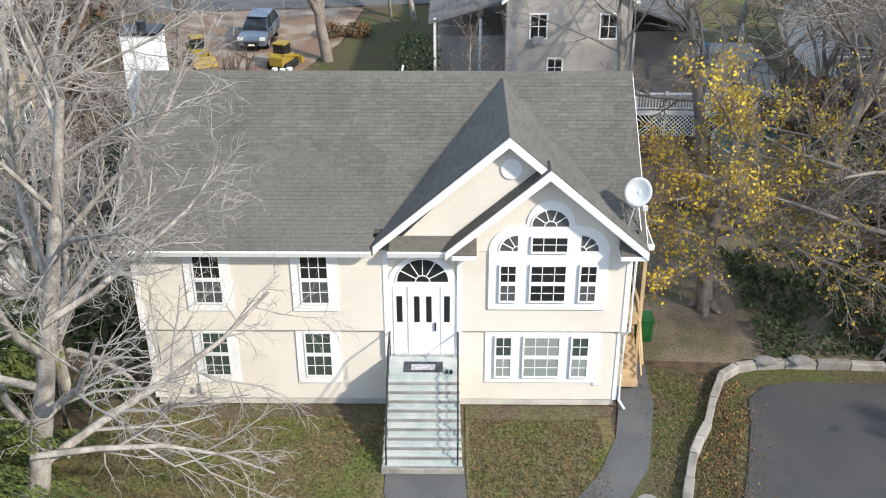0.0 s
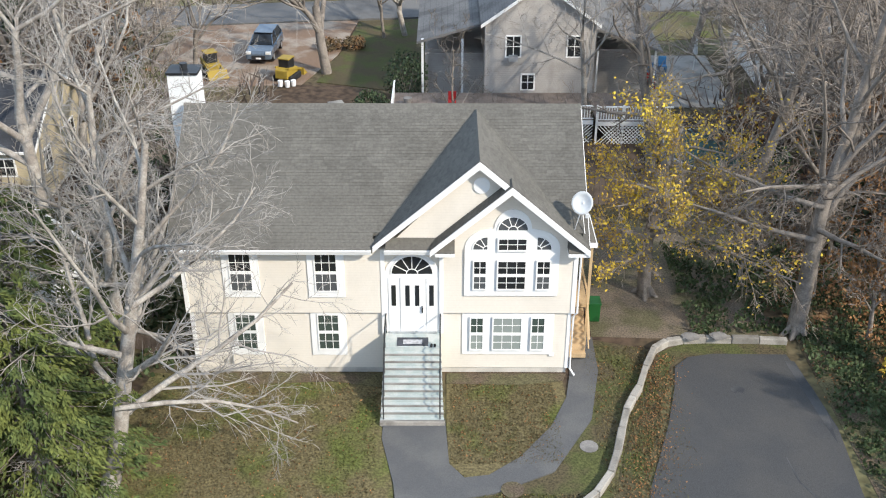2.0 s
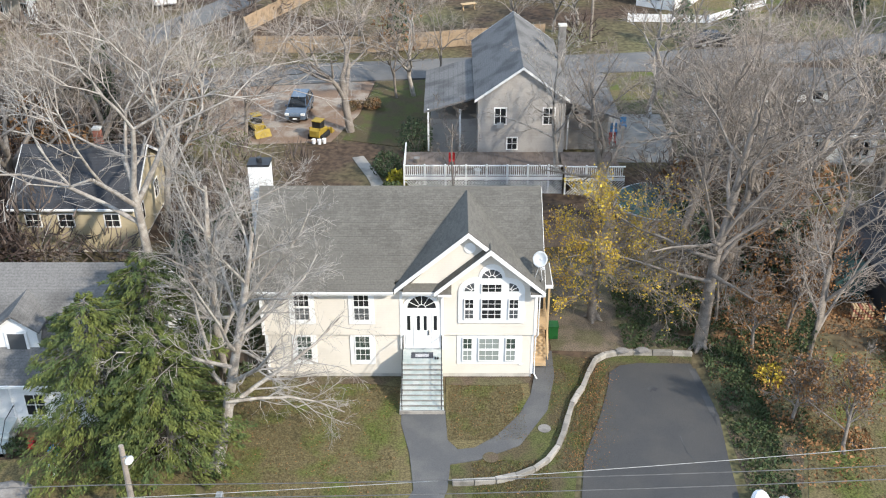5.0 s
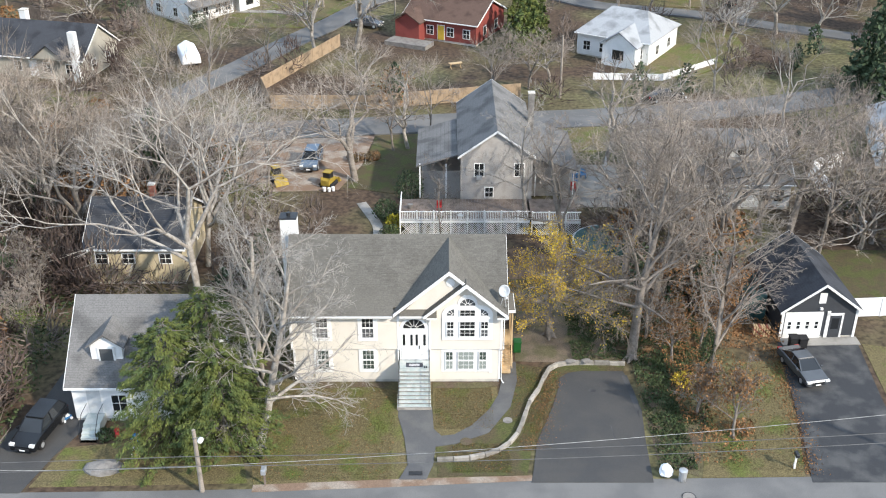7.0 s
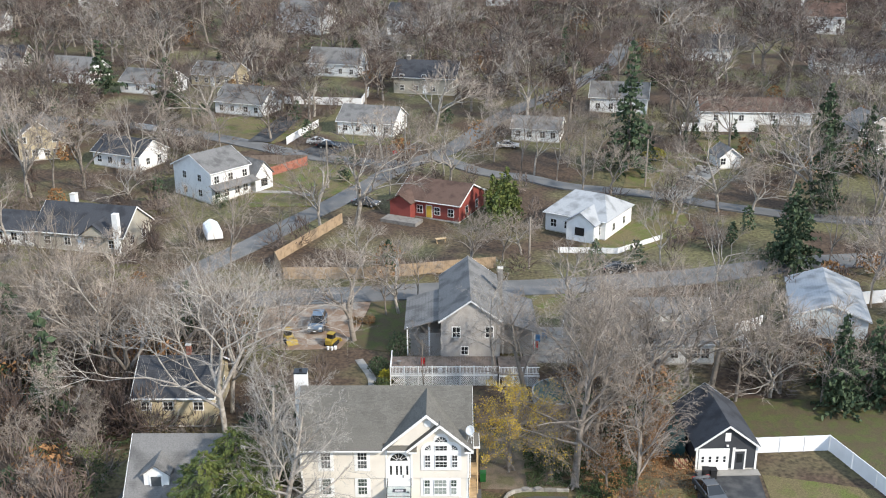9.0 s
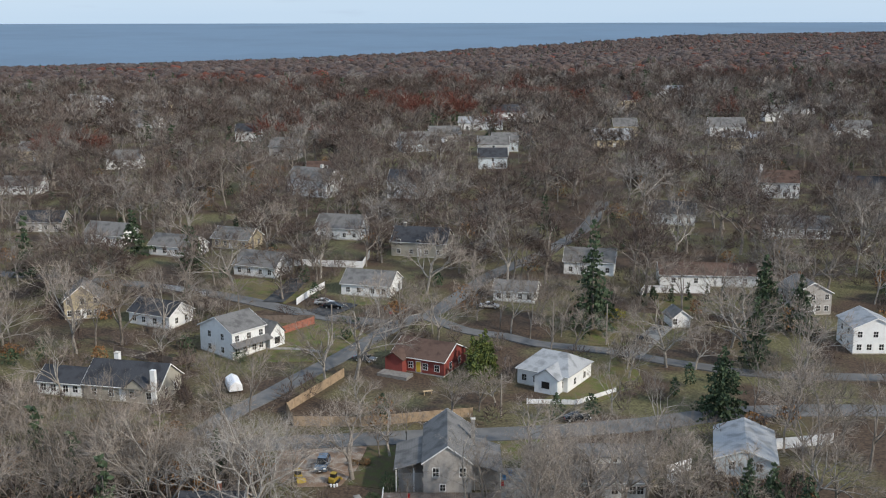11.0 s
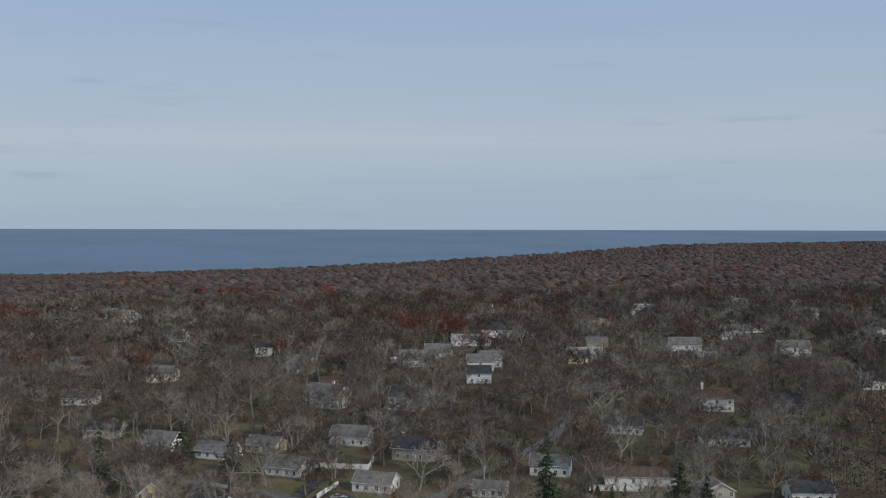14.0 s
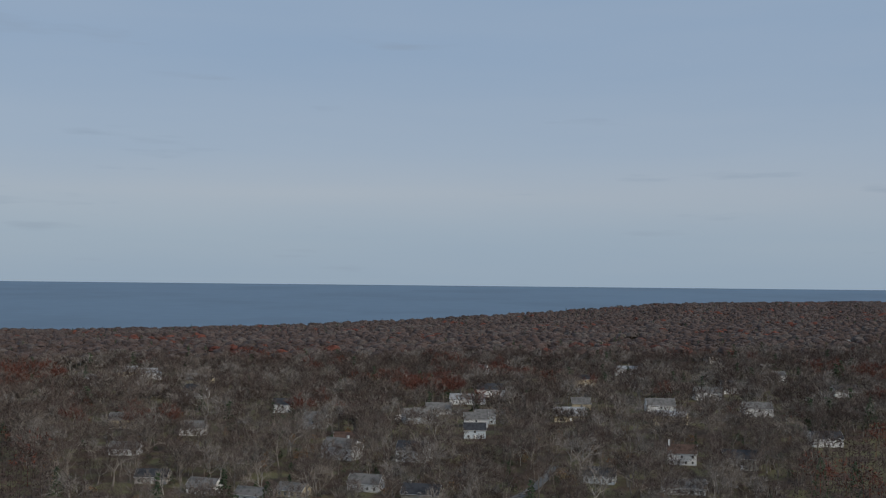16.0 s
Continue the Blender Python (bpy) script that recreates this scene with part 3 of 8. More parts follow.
# ---- the cream house ----
def window_part(parent, x, z, w, h, y, cols, rows, pane="pane", trim=0.27, sash=True, lower=None, trim_mat="white", grid=0.026, out=-1):
    """A window on a wall that faces -y (out -1): trim boards, sash frame, muntins and panes."""
    win = part("window", Mesh().box(x - w / 2 - trim, x + w / 2 + trim, y + out * 0.045, y - out * 0.0, z - trim, z + h + min(trim, 0.16))
               if trim else Mesh().box(x - w / 2, x + w / 2, y + out * 0.02, y, z, z + h), M[trim_mat], parent)
    yy = y + out * 0.046
    halves = ((z, z + h / 2 - 0.02, lower or pane), (z + h / 2 + 0.02, z + h, pane)) if sash else ((z, z + h, pane),)
    for z0, z1, pm in halves:
        part("pane", Mesh().box(x - w / 2, x + w / 2, yy + out * 0.006, yy, z0, z1), M[pm], win)
        g = Mesh()
        t = 0.045
        for x0, x1 in ((x - w / 2 - 0.01, x - w / 2 + t), (x + w / 2 - t, x + w / 2 + 0.01)):
            g.box(x0, x1, yy + out * 0.03, yy, z0, z1)
        for a, b in ((z0 - 0.02, z0 + t), (z1 - t, z1 + 0.02)):
            g.box(x - w / 2, x + w / 2, yy + out * 0.028, yy, a, b)
        for i in range(1, cols):
            c = x - w / 2 + w * i / cols
            g.box(c - grid / 2, c + grid / 2, yy + out * 0.018, yy, z0, z1)
        for i in range(1, rows):
            c = z0 + (z1 - z0) * i / rows
            g.box(x - w / 2, x + w / 2, yy + out * 0.016, yy, c - grid / 2, c + grid / 2)
        part("sash", g, M["white"], win)
    return win


def fan(parent, cx, z0, r0, r1, y, a0, a1, spokes, pane="pane", name="fanlight", hub=True):
    """A part-round light with spokes, on a wall that faces -y."""
    win = part(name, arc_ring(cx, z0, r1, r1 + 0.05, y, y - 0.03, a0, a1), M["white"], parent)
    n = 16
    poly = [(cx + r1 * math.cos(a0 + (a1 - a0) * i / n), z0 + r1 * math.sin(a0 + (a1 - a0) * i / n)) for i in range(n + 1)]
    part("pane", Mesh().prism([(cx, z0)] + poly, "y", y - 0.006, y), M[pane], win)
    g = Mesh()
    for i in range(spokes):
        a = a0 + (a1 - a0) * (i + 1) / (spokes + 1)
        g.bar((cx + r0 * math.cos(a), y - 0.014, z0 + r0 * math.sin(a)), (cx + r1 * math.cos(a), y - 0.014, z0 + r1 * math.sin(a)), 0.03, 0.03)
    part("muntin", g, M["white"], win)
    if hub:
        part("muntin", arc_ring(cx, z0, r0 - 0.035, r0, y, y - 0.02, a0, a1), M["white"], win)
    return win


def arc_ring(cx, z0, r0, r1, y0, y1, a0, a1, n=18):
    m = Mesh()
    for i in range(n + 1):
        a = a0 + (a1 - a0) * i / n
        for r in (r0, r1):
            for y in (y0, y1):
                m.v.append((cx + r * math.cos(a), y, z0 + r * math.sin(a)))
    for i in range(n):
        k = 4 * i
        m.f += [(k + 1, k + 3, k + 7, k + 5), (k + 2, k, k + 4, k + 6), (k + 3, k + 2, k + 6, k + 7), (k, k + 1, k + 5, k + 4)]
    m.f += [(0, 2, 3, 1), (4 * n + 1, 4 * n + 3, 4 * n + 2, 4 * n)]
    return m


def courses(rng, base, along, up, height_at, width_at, rows, step, lift=0.007, tab=0.31):
    """Rows of shingles on a slope. base: origin; along, up: unit vectors in the slope; width_at(s): the stretch at height s up the slope."""
    along, up, base = Vector(along), Vector(up), Vector(base)
    nrm = along.cross(up).normalized()
    if nrm.z < 0:
        nrm = -nrm
    out = []
    for r in range(rows):
        s0, s1 = r * step, (r + 1) * step + 0.02
        a, b = width_at(s0 + step / 2)
        if b - a < 0.05:
            continue
        x = a - rng.uniform(0, tab)
        while x < b:
            x0, x1 = max(x, a), min(x + tab * rng.choice((1.0, 1.0, 0.8, 1.2)), b)
            if x1 - x0 > 0.02:
                q = []
                for xx, ss, hh in ((x0 + 0.003, s0, lift * 1.7), (x1 - 0.003, s0, lift * 1.7), (x1 - 0.003, s1, 0.003), (x0 + 0.003, s1, 0.003)):
                    p = base + along * xx + up * ss + nrm * hh
                    q.append((p.x, p.y, p.z))
                e = [tuple(base + along * xx + up * s0 + nrm * -0.005) for xx in (x0 + 0.003, x1 - 0.003)]
                out.append(q + e)
            x = x1 if x1 > x else x + tab
    return out


def shingle_roof(parent, quads, mat, whole, single=0):
    """The pieces of a roof: the nearest three hundred singly, the others joined."""
    m = Mesh()
    near = sorted(quads, key=lambda q: abs(q[0][0] + 2.5) + 2 * q[0][2])[:single]
    for q in near:
        part("shingle", Mesh().add(q, [(0, 1, 2, 3), (0, 4, 5, 1)]), mat, parent)
    taken = {id(q) for q in near}
    for q in quads:
        if id(q) not in taken:
            m.add(q, [(0, 1, 2, 3), (0, 4, 5, 1)])
    ob = new("roof_covering", m.data("roof_covering", mat, smooth=True))
    ob.data.polygons.foreach_set("use_smooth", [False] * len(ob.data.polygons))
    ob.parent = parent
    tagged(ob, whole, kind="stuff")


def cream_house():
    rng = random.Random(5)
    h = thing("house", pose(0, 0, 0), "two-storey cream house with grey shingle roof and front gables", "house")
    EV, RZ, RY, XL, XR = 5.8, 9.8, 5.0, -7.75, 7.75
    E0 = 5.98   # top of the roof at the eave
    D = 10.0
    # walls: lower storey set back a little, upper storey proud
    low = Mesh().box(XL + 0.1, XR - 0.1, 0.12, D - 0.1, 0.12, 2.9)
    part("wall", low, M["siding"], h, "cream lapped siding, lower storey")
    for x0, x1, y0 in ((XL, 0.12, 0.0), (0.12, 2.42, 0.1), (2.42, XR, 0.0)):
        part("wall", Mesh().box(x0, x1, y0, D, 2.86, EV), M["siding"], h, "cream lapped siding, upper storey")
    for x in (XL, XR - 0.14):
        part("gable_wall", Mesh().prism([(0.0, EV), (D, EV), (RY, RZ - 0.12)], "x", x, x + 0.14), M["siding"], h)
    part("foundation", Mesh().box(XL + 0.16, XR - 0.16, 0.17, D - 0.16, -0.6, 0.125), M["concrete"], h, "painted concrete foundation")
    # front gables
    sl = 0.875
    G1X, G1Z, G1W = 3.85, 9.68, 3.86
    G2X, G2Z, G2W = 5.06, 8.74, 2.88
    part("gable_wall", Mesh().prism([(G1X - G1W + 0.25, EV), (G1X + G1W - 0.25, EV), (G1X, G1Z - 0.22)], "y", 0.02, 0.2), M["siding"], h)
    part("gable_wall", Mesh().prism([(G2X - G2W + 0.25, EV - 0.02), (G2X + G2W - 0.25, EV - 0.02), (G2X, G2Z - 0.22)], "y", -0.03, 0.018), M["siding"], h)
    # main roof slabs
    pitch = math.atan2(RZ - 5.62, RY + 0.42)
    thick = 0.16
    for s, nm in ((1, "front"), (-1, "back")):
        y0 = RY - s * (RY + 0.42)
        k0 = (RZ - E0) / (RY + 0.42)
        for xa, xb, cut in (((-8.12, -0.2, 0.0), (-0.2, 7.9, 0.62), (7.9, 8.12, 0.0)) if s > 0 else ((-8.12, 8.12, 0.0),)):
            ya, za = y0 + s * cut, E0 + k0 * cut
            m = Mesh().prism([(ya, za - thick), (ya, za), (RY, RZ), (RY, RZ - thick)], "x", xa, xb)
            part("roof", m, M["shingle"], h, "grey asphalt shingle slope")
    up_v = Vector((0, RY + 0.42, RZ - E0)).normalized()
    length = math.hypot(RY + 0.42, RZ - E0)
    quads = courses(rng, (-8.12, -0.42, E0 + 0.004), (1, 0, 0), up_v, None, lambda s: (0, 16.24), int(length / 0.145), length / int(length / 0.145))
    # leave out what lies under the gable roof
    def under(q):
        x = sum(p[0] for p in q[:4]) / 4
        z = sum(p[2] for p in q[:4]) / 4
        return abs(x - G1X) < 4.1 and (z < G1Z - sl * abs(x - G1X) - 0.1 or z < E0 + 0.45)
    shingle_roof(h, [q for q in quads if not under(q)], M["shingle"], "rows of grey asphalt shingles on the main slope", 300)
    part("ridge_cap", Mesh().prism([(RY - 0.16, RZ - 0.10), (RY, RZ + 0.035), (RY + 0.16, RZ - 0.10)], "x", -8.13, 8.13), M["shingle"], h)
    # gable roofs
    def gable_roof(cx, cz, w, y_front, y_back, foot, k):
        run = w + 0.18
        for s in (-1, 1):
            x1, z1 = cx + s * run, cz - k * run
            poly = [(cx, cz), (x1, z1), (x1, z1 - 0.14), (cx, cz - 0.16)]
            part("gable_roof", Mesh().prism(poly, "y", y_front, y_back), M["shingle"], h, "dark grey shingle gable slope")
            upv = Vector((-s * run, 0, k * run)).normalized()
            ln = math.hypot(run, k * run)
            n = int(ln / 0.145)
            qs = courses(rng, (x1, y_front, z1 + 0.004), (0, 1, 0), upv, None, lambda t: (0, y_back - y_front), n, ln / n)
            def above(q):
                y = sum(p[1] for p in q[:4]) / 4
                z = sum(p[2] for p in q[:4]) / 4
                return z > E0 + (y + 0.42) * (RZ - E0) / (RY + 0.42) - 0.05 or y < 0.2
            shingle_roof(h, [q for q in qs if above(q)], M["shingle"], "rows of dark grey shingles on a gable slope")
            # white rake board
            b = Mesh().prism([(cx, cz - 0.02), (x1, z1 - 0.02), (x1, z1 - 0.27), (cx, cz - 0.02 - 0.30)], "y", y_front - 0.05, y_front)
            part("rake_board", b, M["white"], h, "white rake board")
            part("soffit", Mesh().prism([(cx, cz - 0.17), (x1, z1 - 0.15), (x1, z1 - 0.19), (cx, cz - 0.21)], "y", y_front, 0.02), M["white"], h)
        part("ridge_cap", Mesh().prism([(cx - 0.16, cz - 0.12), (cx, cz + 0.03), (cx + 0.16, cz - 0.12)], "y", y_front - 0.01, y_back - 0.1), M["shingle"], h)
    gable_roof(G1X, G1Z, G1W, -0.4, 4.75, 5.72, sl)
    gable_roof(G2X, G2Z, G2W, -0.6, 0.15, 5.72, sl)
    # small pent roof over the door and gable returns
    for x0, x1 in ((0.3, 2.25),):
        part("pent_roof", Mesh().prism([(-0.42, 5.98), (0.02, 6.28), (0.02, 5.88), (-0.42, 5.88)], "x", x0, x1), M["shingle"], h)
    for x0, x1 in ((2.2, 2.95), (7.3, 8.1)):
        part("pent_roof", Mesh().prism([(-0.58, 5.96), (-0.04, 6.24), (-0.04, 5.9), (-0.58, 5.9)], "x", x0, x1), M["shingle"], h, "small shingled gable return")
        part("eave_return", Mesh().box(x0, x1, -0.6, 0.0, 5.76, 5.90), M["white"], h)
    # round gable vent
    part("gable_vent", Mesh().prism([(3.95 + 0.31 * math.cos(a * math.pi / 12), 8.52 + 0.33 * math.sin(a * math.pi / 12)) for a in range(24)], "y", -0.03, 0.02), M["white"], h, "round white gable vent")
    # eaves, gutters, corner boards
    for x0, x1 in ((-8.15, -0.25), (0.25, 2.25)):
        part("gutter", Mesh().prism([(-0.55, 5.96), (-0.42, 5.96), (-0.42, 5.80), (-0.50, 5.80)], "x", x0, x1), M["white"], h, "white aluminium gutter")
        part("soffit", Mesh().box(x0, x1, -0.42, 0.0, 5.76, 5.82), M["white"], h)
    for s in (-1, 1):
        x = s * 8.12
        for y0, y1 in ((-0.42, RY), (D + 0.42, RY)):
            part("rake_board", Mesh().prism([(y0, 5.76), (y0, 5.96), (y1, RZ - 0.02), (y1, RZ - 0.24)], "x", x - 0.02, x + 0.025), M["white"], h)
    for x in (XL, XR - 0.13):
        part("corner_board", Mesh().box(x - 0.02, x + 0.15, -0.03, 0.13, 2.86, 5.78), M["white"], h)
        part("corner_board", Mesh().box(x + (0.08 if x < 0 else -0.10), x + (0.25 if x < 0 else 0.05), 0.09, 0.25, 0.12, 2.86), M["white"], h)
    for x in (0.06, 2.36):
        part("corner_board", Mesh().box(x, x + 0.16, -0.03, 0.14, 1.9, 5.78), M["white"], h)
    part("downspout", Mesh().tube([(7.86, -0.05, 5.6), (7.86, -0.05, 2.9), (7.74, 0.05, 2.7), (7.74, 0.05, 0.15), (7.9, -0.25, 0.0)], 0.045, 6, True), M["white"], h, "white downspout")
    # windows
    for x, w in ((-5.42, 0.89), (-2.08, 0.90)):
        window_part(h, x, 3.88, w, 1.74, 0.0, 3, 2, "pane", lower="pane_screen")
    # lower panes carry the painted tree reflection in their tint
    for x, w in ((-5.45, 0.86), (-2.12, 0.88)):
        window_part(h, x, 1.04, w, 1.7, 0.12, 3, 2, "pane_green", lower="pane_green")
    # triple window
    tri = part("window", Mesh().box(3.28, 6.98, 0.075, 0.12, 0.82, 2.80), M["white"], h, "triple white window with pale blinds behind the glass")
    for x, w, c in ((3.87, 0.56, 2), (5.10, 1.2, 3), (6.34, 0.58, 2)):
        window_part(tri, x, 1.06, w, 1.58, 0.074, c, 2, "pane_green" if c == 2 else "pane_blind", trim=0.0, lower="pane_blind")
    # palladian window
    pal = part("window", Mesh().prism([(3.34, 3.72), (7.02, 3.72)] + [(7.02, 5.85)]
               + [(6.1 + 0.92 * math.cos(a), 5.85 + 0.82 * math.sin(a)) for a in np.linspace(0.1, math.pi / 2 - 0.05, 8)]
               + [(5.18 + 0.72 * math.cos(a), 6.72 + 0.82 * math.sin(a)) for a in np.linspace(0.0, math.pi, 14)]
               + [(4.26 + 0.92 * math.cos(a), 5.85 + 0.82 * math.sin(a)) for a in np.linspace(math.pi / 2 + 0.05, math.pi - 0.1, 8)] + [(3.34, 5.85)], "y", -0.075, 0.012), M["white"], h, "white palladian window with arched top lights")
    for x, w, c in ((3.94, 0.54, 2), (5.18, 1.14, 3), (6.42, 0.56, 2)):
        window_part(pal, x, 4.03, w, 1.32, -0.075, c, 2, "pane", trim=0.0, lower="pane" if c == 3 else "pane_screen")
    window_part(pal, 5.18, 5.78, 1.14, 0.56, -0.075, 3, 2, "pane", trim=0.0, sash=False)
    fan(pal, 5.18, 6.66, 0.2, 0.56, -0.077, 0.0, math.pi, 4, "pane_screen")
    fan(pal, 4.21, 5.82, 0.18, 0.54, -0.077, math.pi / 2, math.pi, 2, "pane_screen")
    fan(pal, 6.14, 5.82, 0.18, 0.54, -0.077, 0.0, math.pi / 2, 2, "pane_screen")
    # entrance
    ent = part("entrance", Mesh().prism([(0.22, 1.93), (2.36, 1.93), (2.36, 4.6)] + [(1.29 + 1.07 * math.cos(a), 4.6 + 0.98 * math.sin(a)) for a in np.linspace(0.1, math.pi - 0.1, 16)] + [(0.22, 4.6)], "y", 0.03, 0.12), M["white"], h, "white arched entrance surround")
    fan(ent, 1.29, 4.66, 0.24, 0.80, 0.03, 0.0, math.pi, 5, "pane")
    door = part("door", Mesh().box(0.82, 1.76, -0.01, 0.03, 2.0, 4.5), M["white"], ent, "white front door with two narrow glass lights")
    for x in (1.10, 1.48):
        part("pane", Mesh().box(x - 0.085, x + 0.085, -0.018, -0.008, 3.2, 4.15), M["pane"], door)
    part("door_handle", Mesh().bar((1.68, -0.05, 2.9), (1.68, -0.05, 3.2), 0.05, 0.05), M["black"], door)
    for x in (0.55, 2.05):
        sl_ = part("sidelight", Mesh().box(x - 0.20, x + 0.20, 0.0, 0.03, 2.0, 4.5), M["white"], ent)
        part("pane", Mesh().box(x - 0.09, x + 0.09, -0.008, 0.002, 3.2, 4.15), M["pane"], sl_)
    part("threshold", Mesh().box(0.35, 2.25, -0.08, 0.06, 1.92, 2.0), M["metal_pale"], ent)
    part("wall_vent", Mesh().box(6.85, 7.05, 0.07, 0.12, 0.72, 0.84), M["white"], h)
    for x in (-6.35, -6.12):
        part("pipe", Mesh().tube([(x, 0.02, 0.35), (x, 0.02, 0.75 if x > -6.2 else 0.6)], 0.04, 6, True), M["metal_pale"], h)
    # chimney stack on the far left of the ridge
    ch = part("chimney", Mesh().box(-8.75, -7.55, 5.2, 6.2, -0.2, 10.95), M["white_siding"], h, "white clad chimney with dark cap")
    part("chimney_cap", Mesh().box(-8.8, -7.5, 5.15, 6.25, 10.95, 11.05), M["black"], ch)
    part("flue", Mesh().tube([(-8.15, 5.7, 11.05), (-8.15, 5.7, 11.3)], 0.16, 10, True), M["black"], ch)
    # side porch roof, post and steps
    part("porch_roof", Mesh().prism([(7.75, 5.25), (8.75, 4.95), (8.75, 4.85), (7.75, 5.1)], "y", 2.0, 4.6), M["shingle"], h, "small side porch roof")
    part("fascia", Mesh().box(8.72, 8.80, 1.97, 4.63, 4.76, 4.92), M["white"], h)
    part("fascia", Mesh().box(7.75, 8.80, 1.93, 2.0, 4.78, 4.98), M["white"], h)
    for y in (2.1, 4.5):
        part("porch_post", Mesh().box(8.55, 8.66, y, y + 0.11, -0.15, 4.8), M["wood_new"], h, "new timber porch post")
    part("porch_deck", Mesh().box(7.76, 8.7, 2.6, 4.7, 1.5, 1.62), M["wood_new"], h)
    for i in range(7):
        part("porch_step", Mesh().box(7.78, 8.5, 2.6 - 0.24 * (i + 1), 2.62 - 0.24 * i, 1.26 - 0.2 * i, 1.45 - 0.2 * i), M["wood_new"], h, "timber side step")
    part("porch_rail", Mesh().bar((8.6, 0.95, 0.95), (8.6, 2.6, 2.4), 0.07, 0.1).bar((8.6, 0.95, 0.5), (8.6, 2.6, 1.9), 0.05, 0.08).bar((8.6, 2.6, 2.4), (8.6, 4.6, 2.4), 0.07, 0.1), M["wood_new"], h)
    return h


cream_house()


def front_stairs():
    st = thing("stairs", pose(0.2, -1.05, -0.15), "worn grey-green concrete front stairs with landing", "stairs")
    rise, tread, n = 0.187, 0.225, 11
    part("landing", Mesh().box(0.0, 2.22, 0.0, 1.15, 0, 2.07), M["step_paint"], st, "painted concrete landing")
    for i in range(n - 1):
        z = 2.07 - rise * (i + 1)
        part("step", Mesh().box(-0.02 - 0.01 * i, 2.24 + 0.012 * i, -tread * (i + 1), -tread * i, 0, z), M["step_paint"], st, bevel=0.015)
        part("nosing", Mesh().box(-0.03 - 0.01 * i, 2.25 + 0.012 * i, -tread * (i + 1) - 0.03, -tread * (i + 1) + 0.05, z - 0.045, z + 0.004), M["concrete_walk"], st)
    part("kerb", Mesh().box(-0.12, 2.4, -tread * (n - 1) - 0.12, -tread * (n - 1), 0, 0.2), M["kerbstone"], st)
    for x in (0.02, 2.2):
        rail = part("rail", Mesh().tube([(x, 1.05, 2.98), (x, 0.0, 2.98), (x, -2.15, 1.05), (x, -2.15, 0.2)], 0.028, 6, True), M["black"], st, "thin black iron handrail")
        for y, z0, z1 in ((1.0, 2.07, 2.98), (0.0, 2.07, 2.98), (-0.72, 1.32, 2.32), (-1.44, 0.75, 1.70)):
            part("baluster", Mesh().tube([(x, y, z0), (x, y, z1)], 0.02, 5), M["black"], rail)
        part("lower_rail", Mesh().tube([(x, 0.0, 2.5), (x, -2.15, 0.6)], 0.018, 5), M["black"], rail)
    mat_ = thing("doormat", pose(1.3, -0.72, 1.925), "dark doormat with a pale panel on the landing", "doormat")
    part("border", Mesh().box(-0.62, 0.62, -0.24, 0.34, 0, 0.015), M["mat_cloth"], mat_)
    part("panel", Mesh().box(-0.38, 0.38, -0.12, 0.18, 0.015, 0.019), M["mat_pale"], mat_)
    shoe = thing("shoes", pose(2.05, -1.0, 1.925), "pair of dark shoes on the landing", "shoes")
    for dx in (0, 0.14):
        part("shoe", Mesh().ball((dx, 0, 0.05), 0.05, 0.13, 0.05, 8, 5), M["rubber"], shoe, smooth=True)


front_stairs()


def satellite_dish():
    d = thing("satellite_dish", pose(7.86, 0.55, 6.66), "pale grey satellite dish on the roof edge", "satellite dish")
    m = Mesh()
    n, rings = 24, 4
    face = Matrix.Rotation(radians(-22), 4, "Z") @ Matrix.Rotation(radians(-28), 4, "X")
    for i in range(rings + 1):
        r = 0.42 * i / rings
        for j in range(n):
            a = 2 * math.pi * j / n
            p = face @ Vector((r * math.cos(a), 0.28 * (r / 0.42) ** 2 * -0.5, r * 1.08 * math.sin(a)))
            m.v.append((p.x, p.y, p.z + 0.85))
    for i in range(rings):
        for j in range(n):
            m.f.append((i * n + j, i * n + (j + 1) % n, (i + 1) * n + (j + 1) % n, (i + 1) * n + j))
    reflector = part("reflector", m, M["dish"], d, smooth=True)
    mod = reflector.modifiers.new("thickness", "SOLIDIFY")
    mod.thickness = 0.02
    part("arm", Mesh().tube([(0.02, 0.1, 0.5), (0.12, -0.5, 0.55)], 0.022, 6, True), M["metal_pale"], d)
    part("feed_horn", Mesh().box(0.05, 0.2, -0.58, -0.46, 0.5, 0.64), M["dish"], d)
    part("mast", Mesh().tube([(0.0, 0.12, 0.0), (0.0, 0.12, 0.85)], 0.03, 8, True), M["metal_pale"], d)
    for e in ((-0.3, -0.3, -0.2), (0.1, -0.4, -0.26)):
        part("strut", Mesh().tube([(0.0, 0.12, 0.6), e], 0.018, 6, True), M["metal_pale"], d)


satellite_dish()


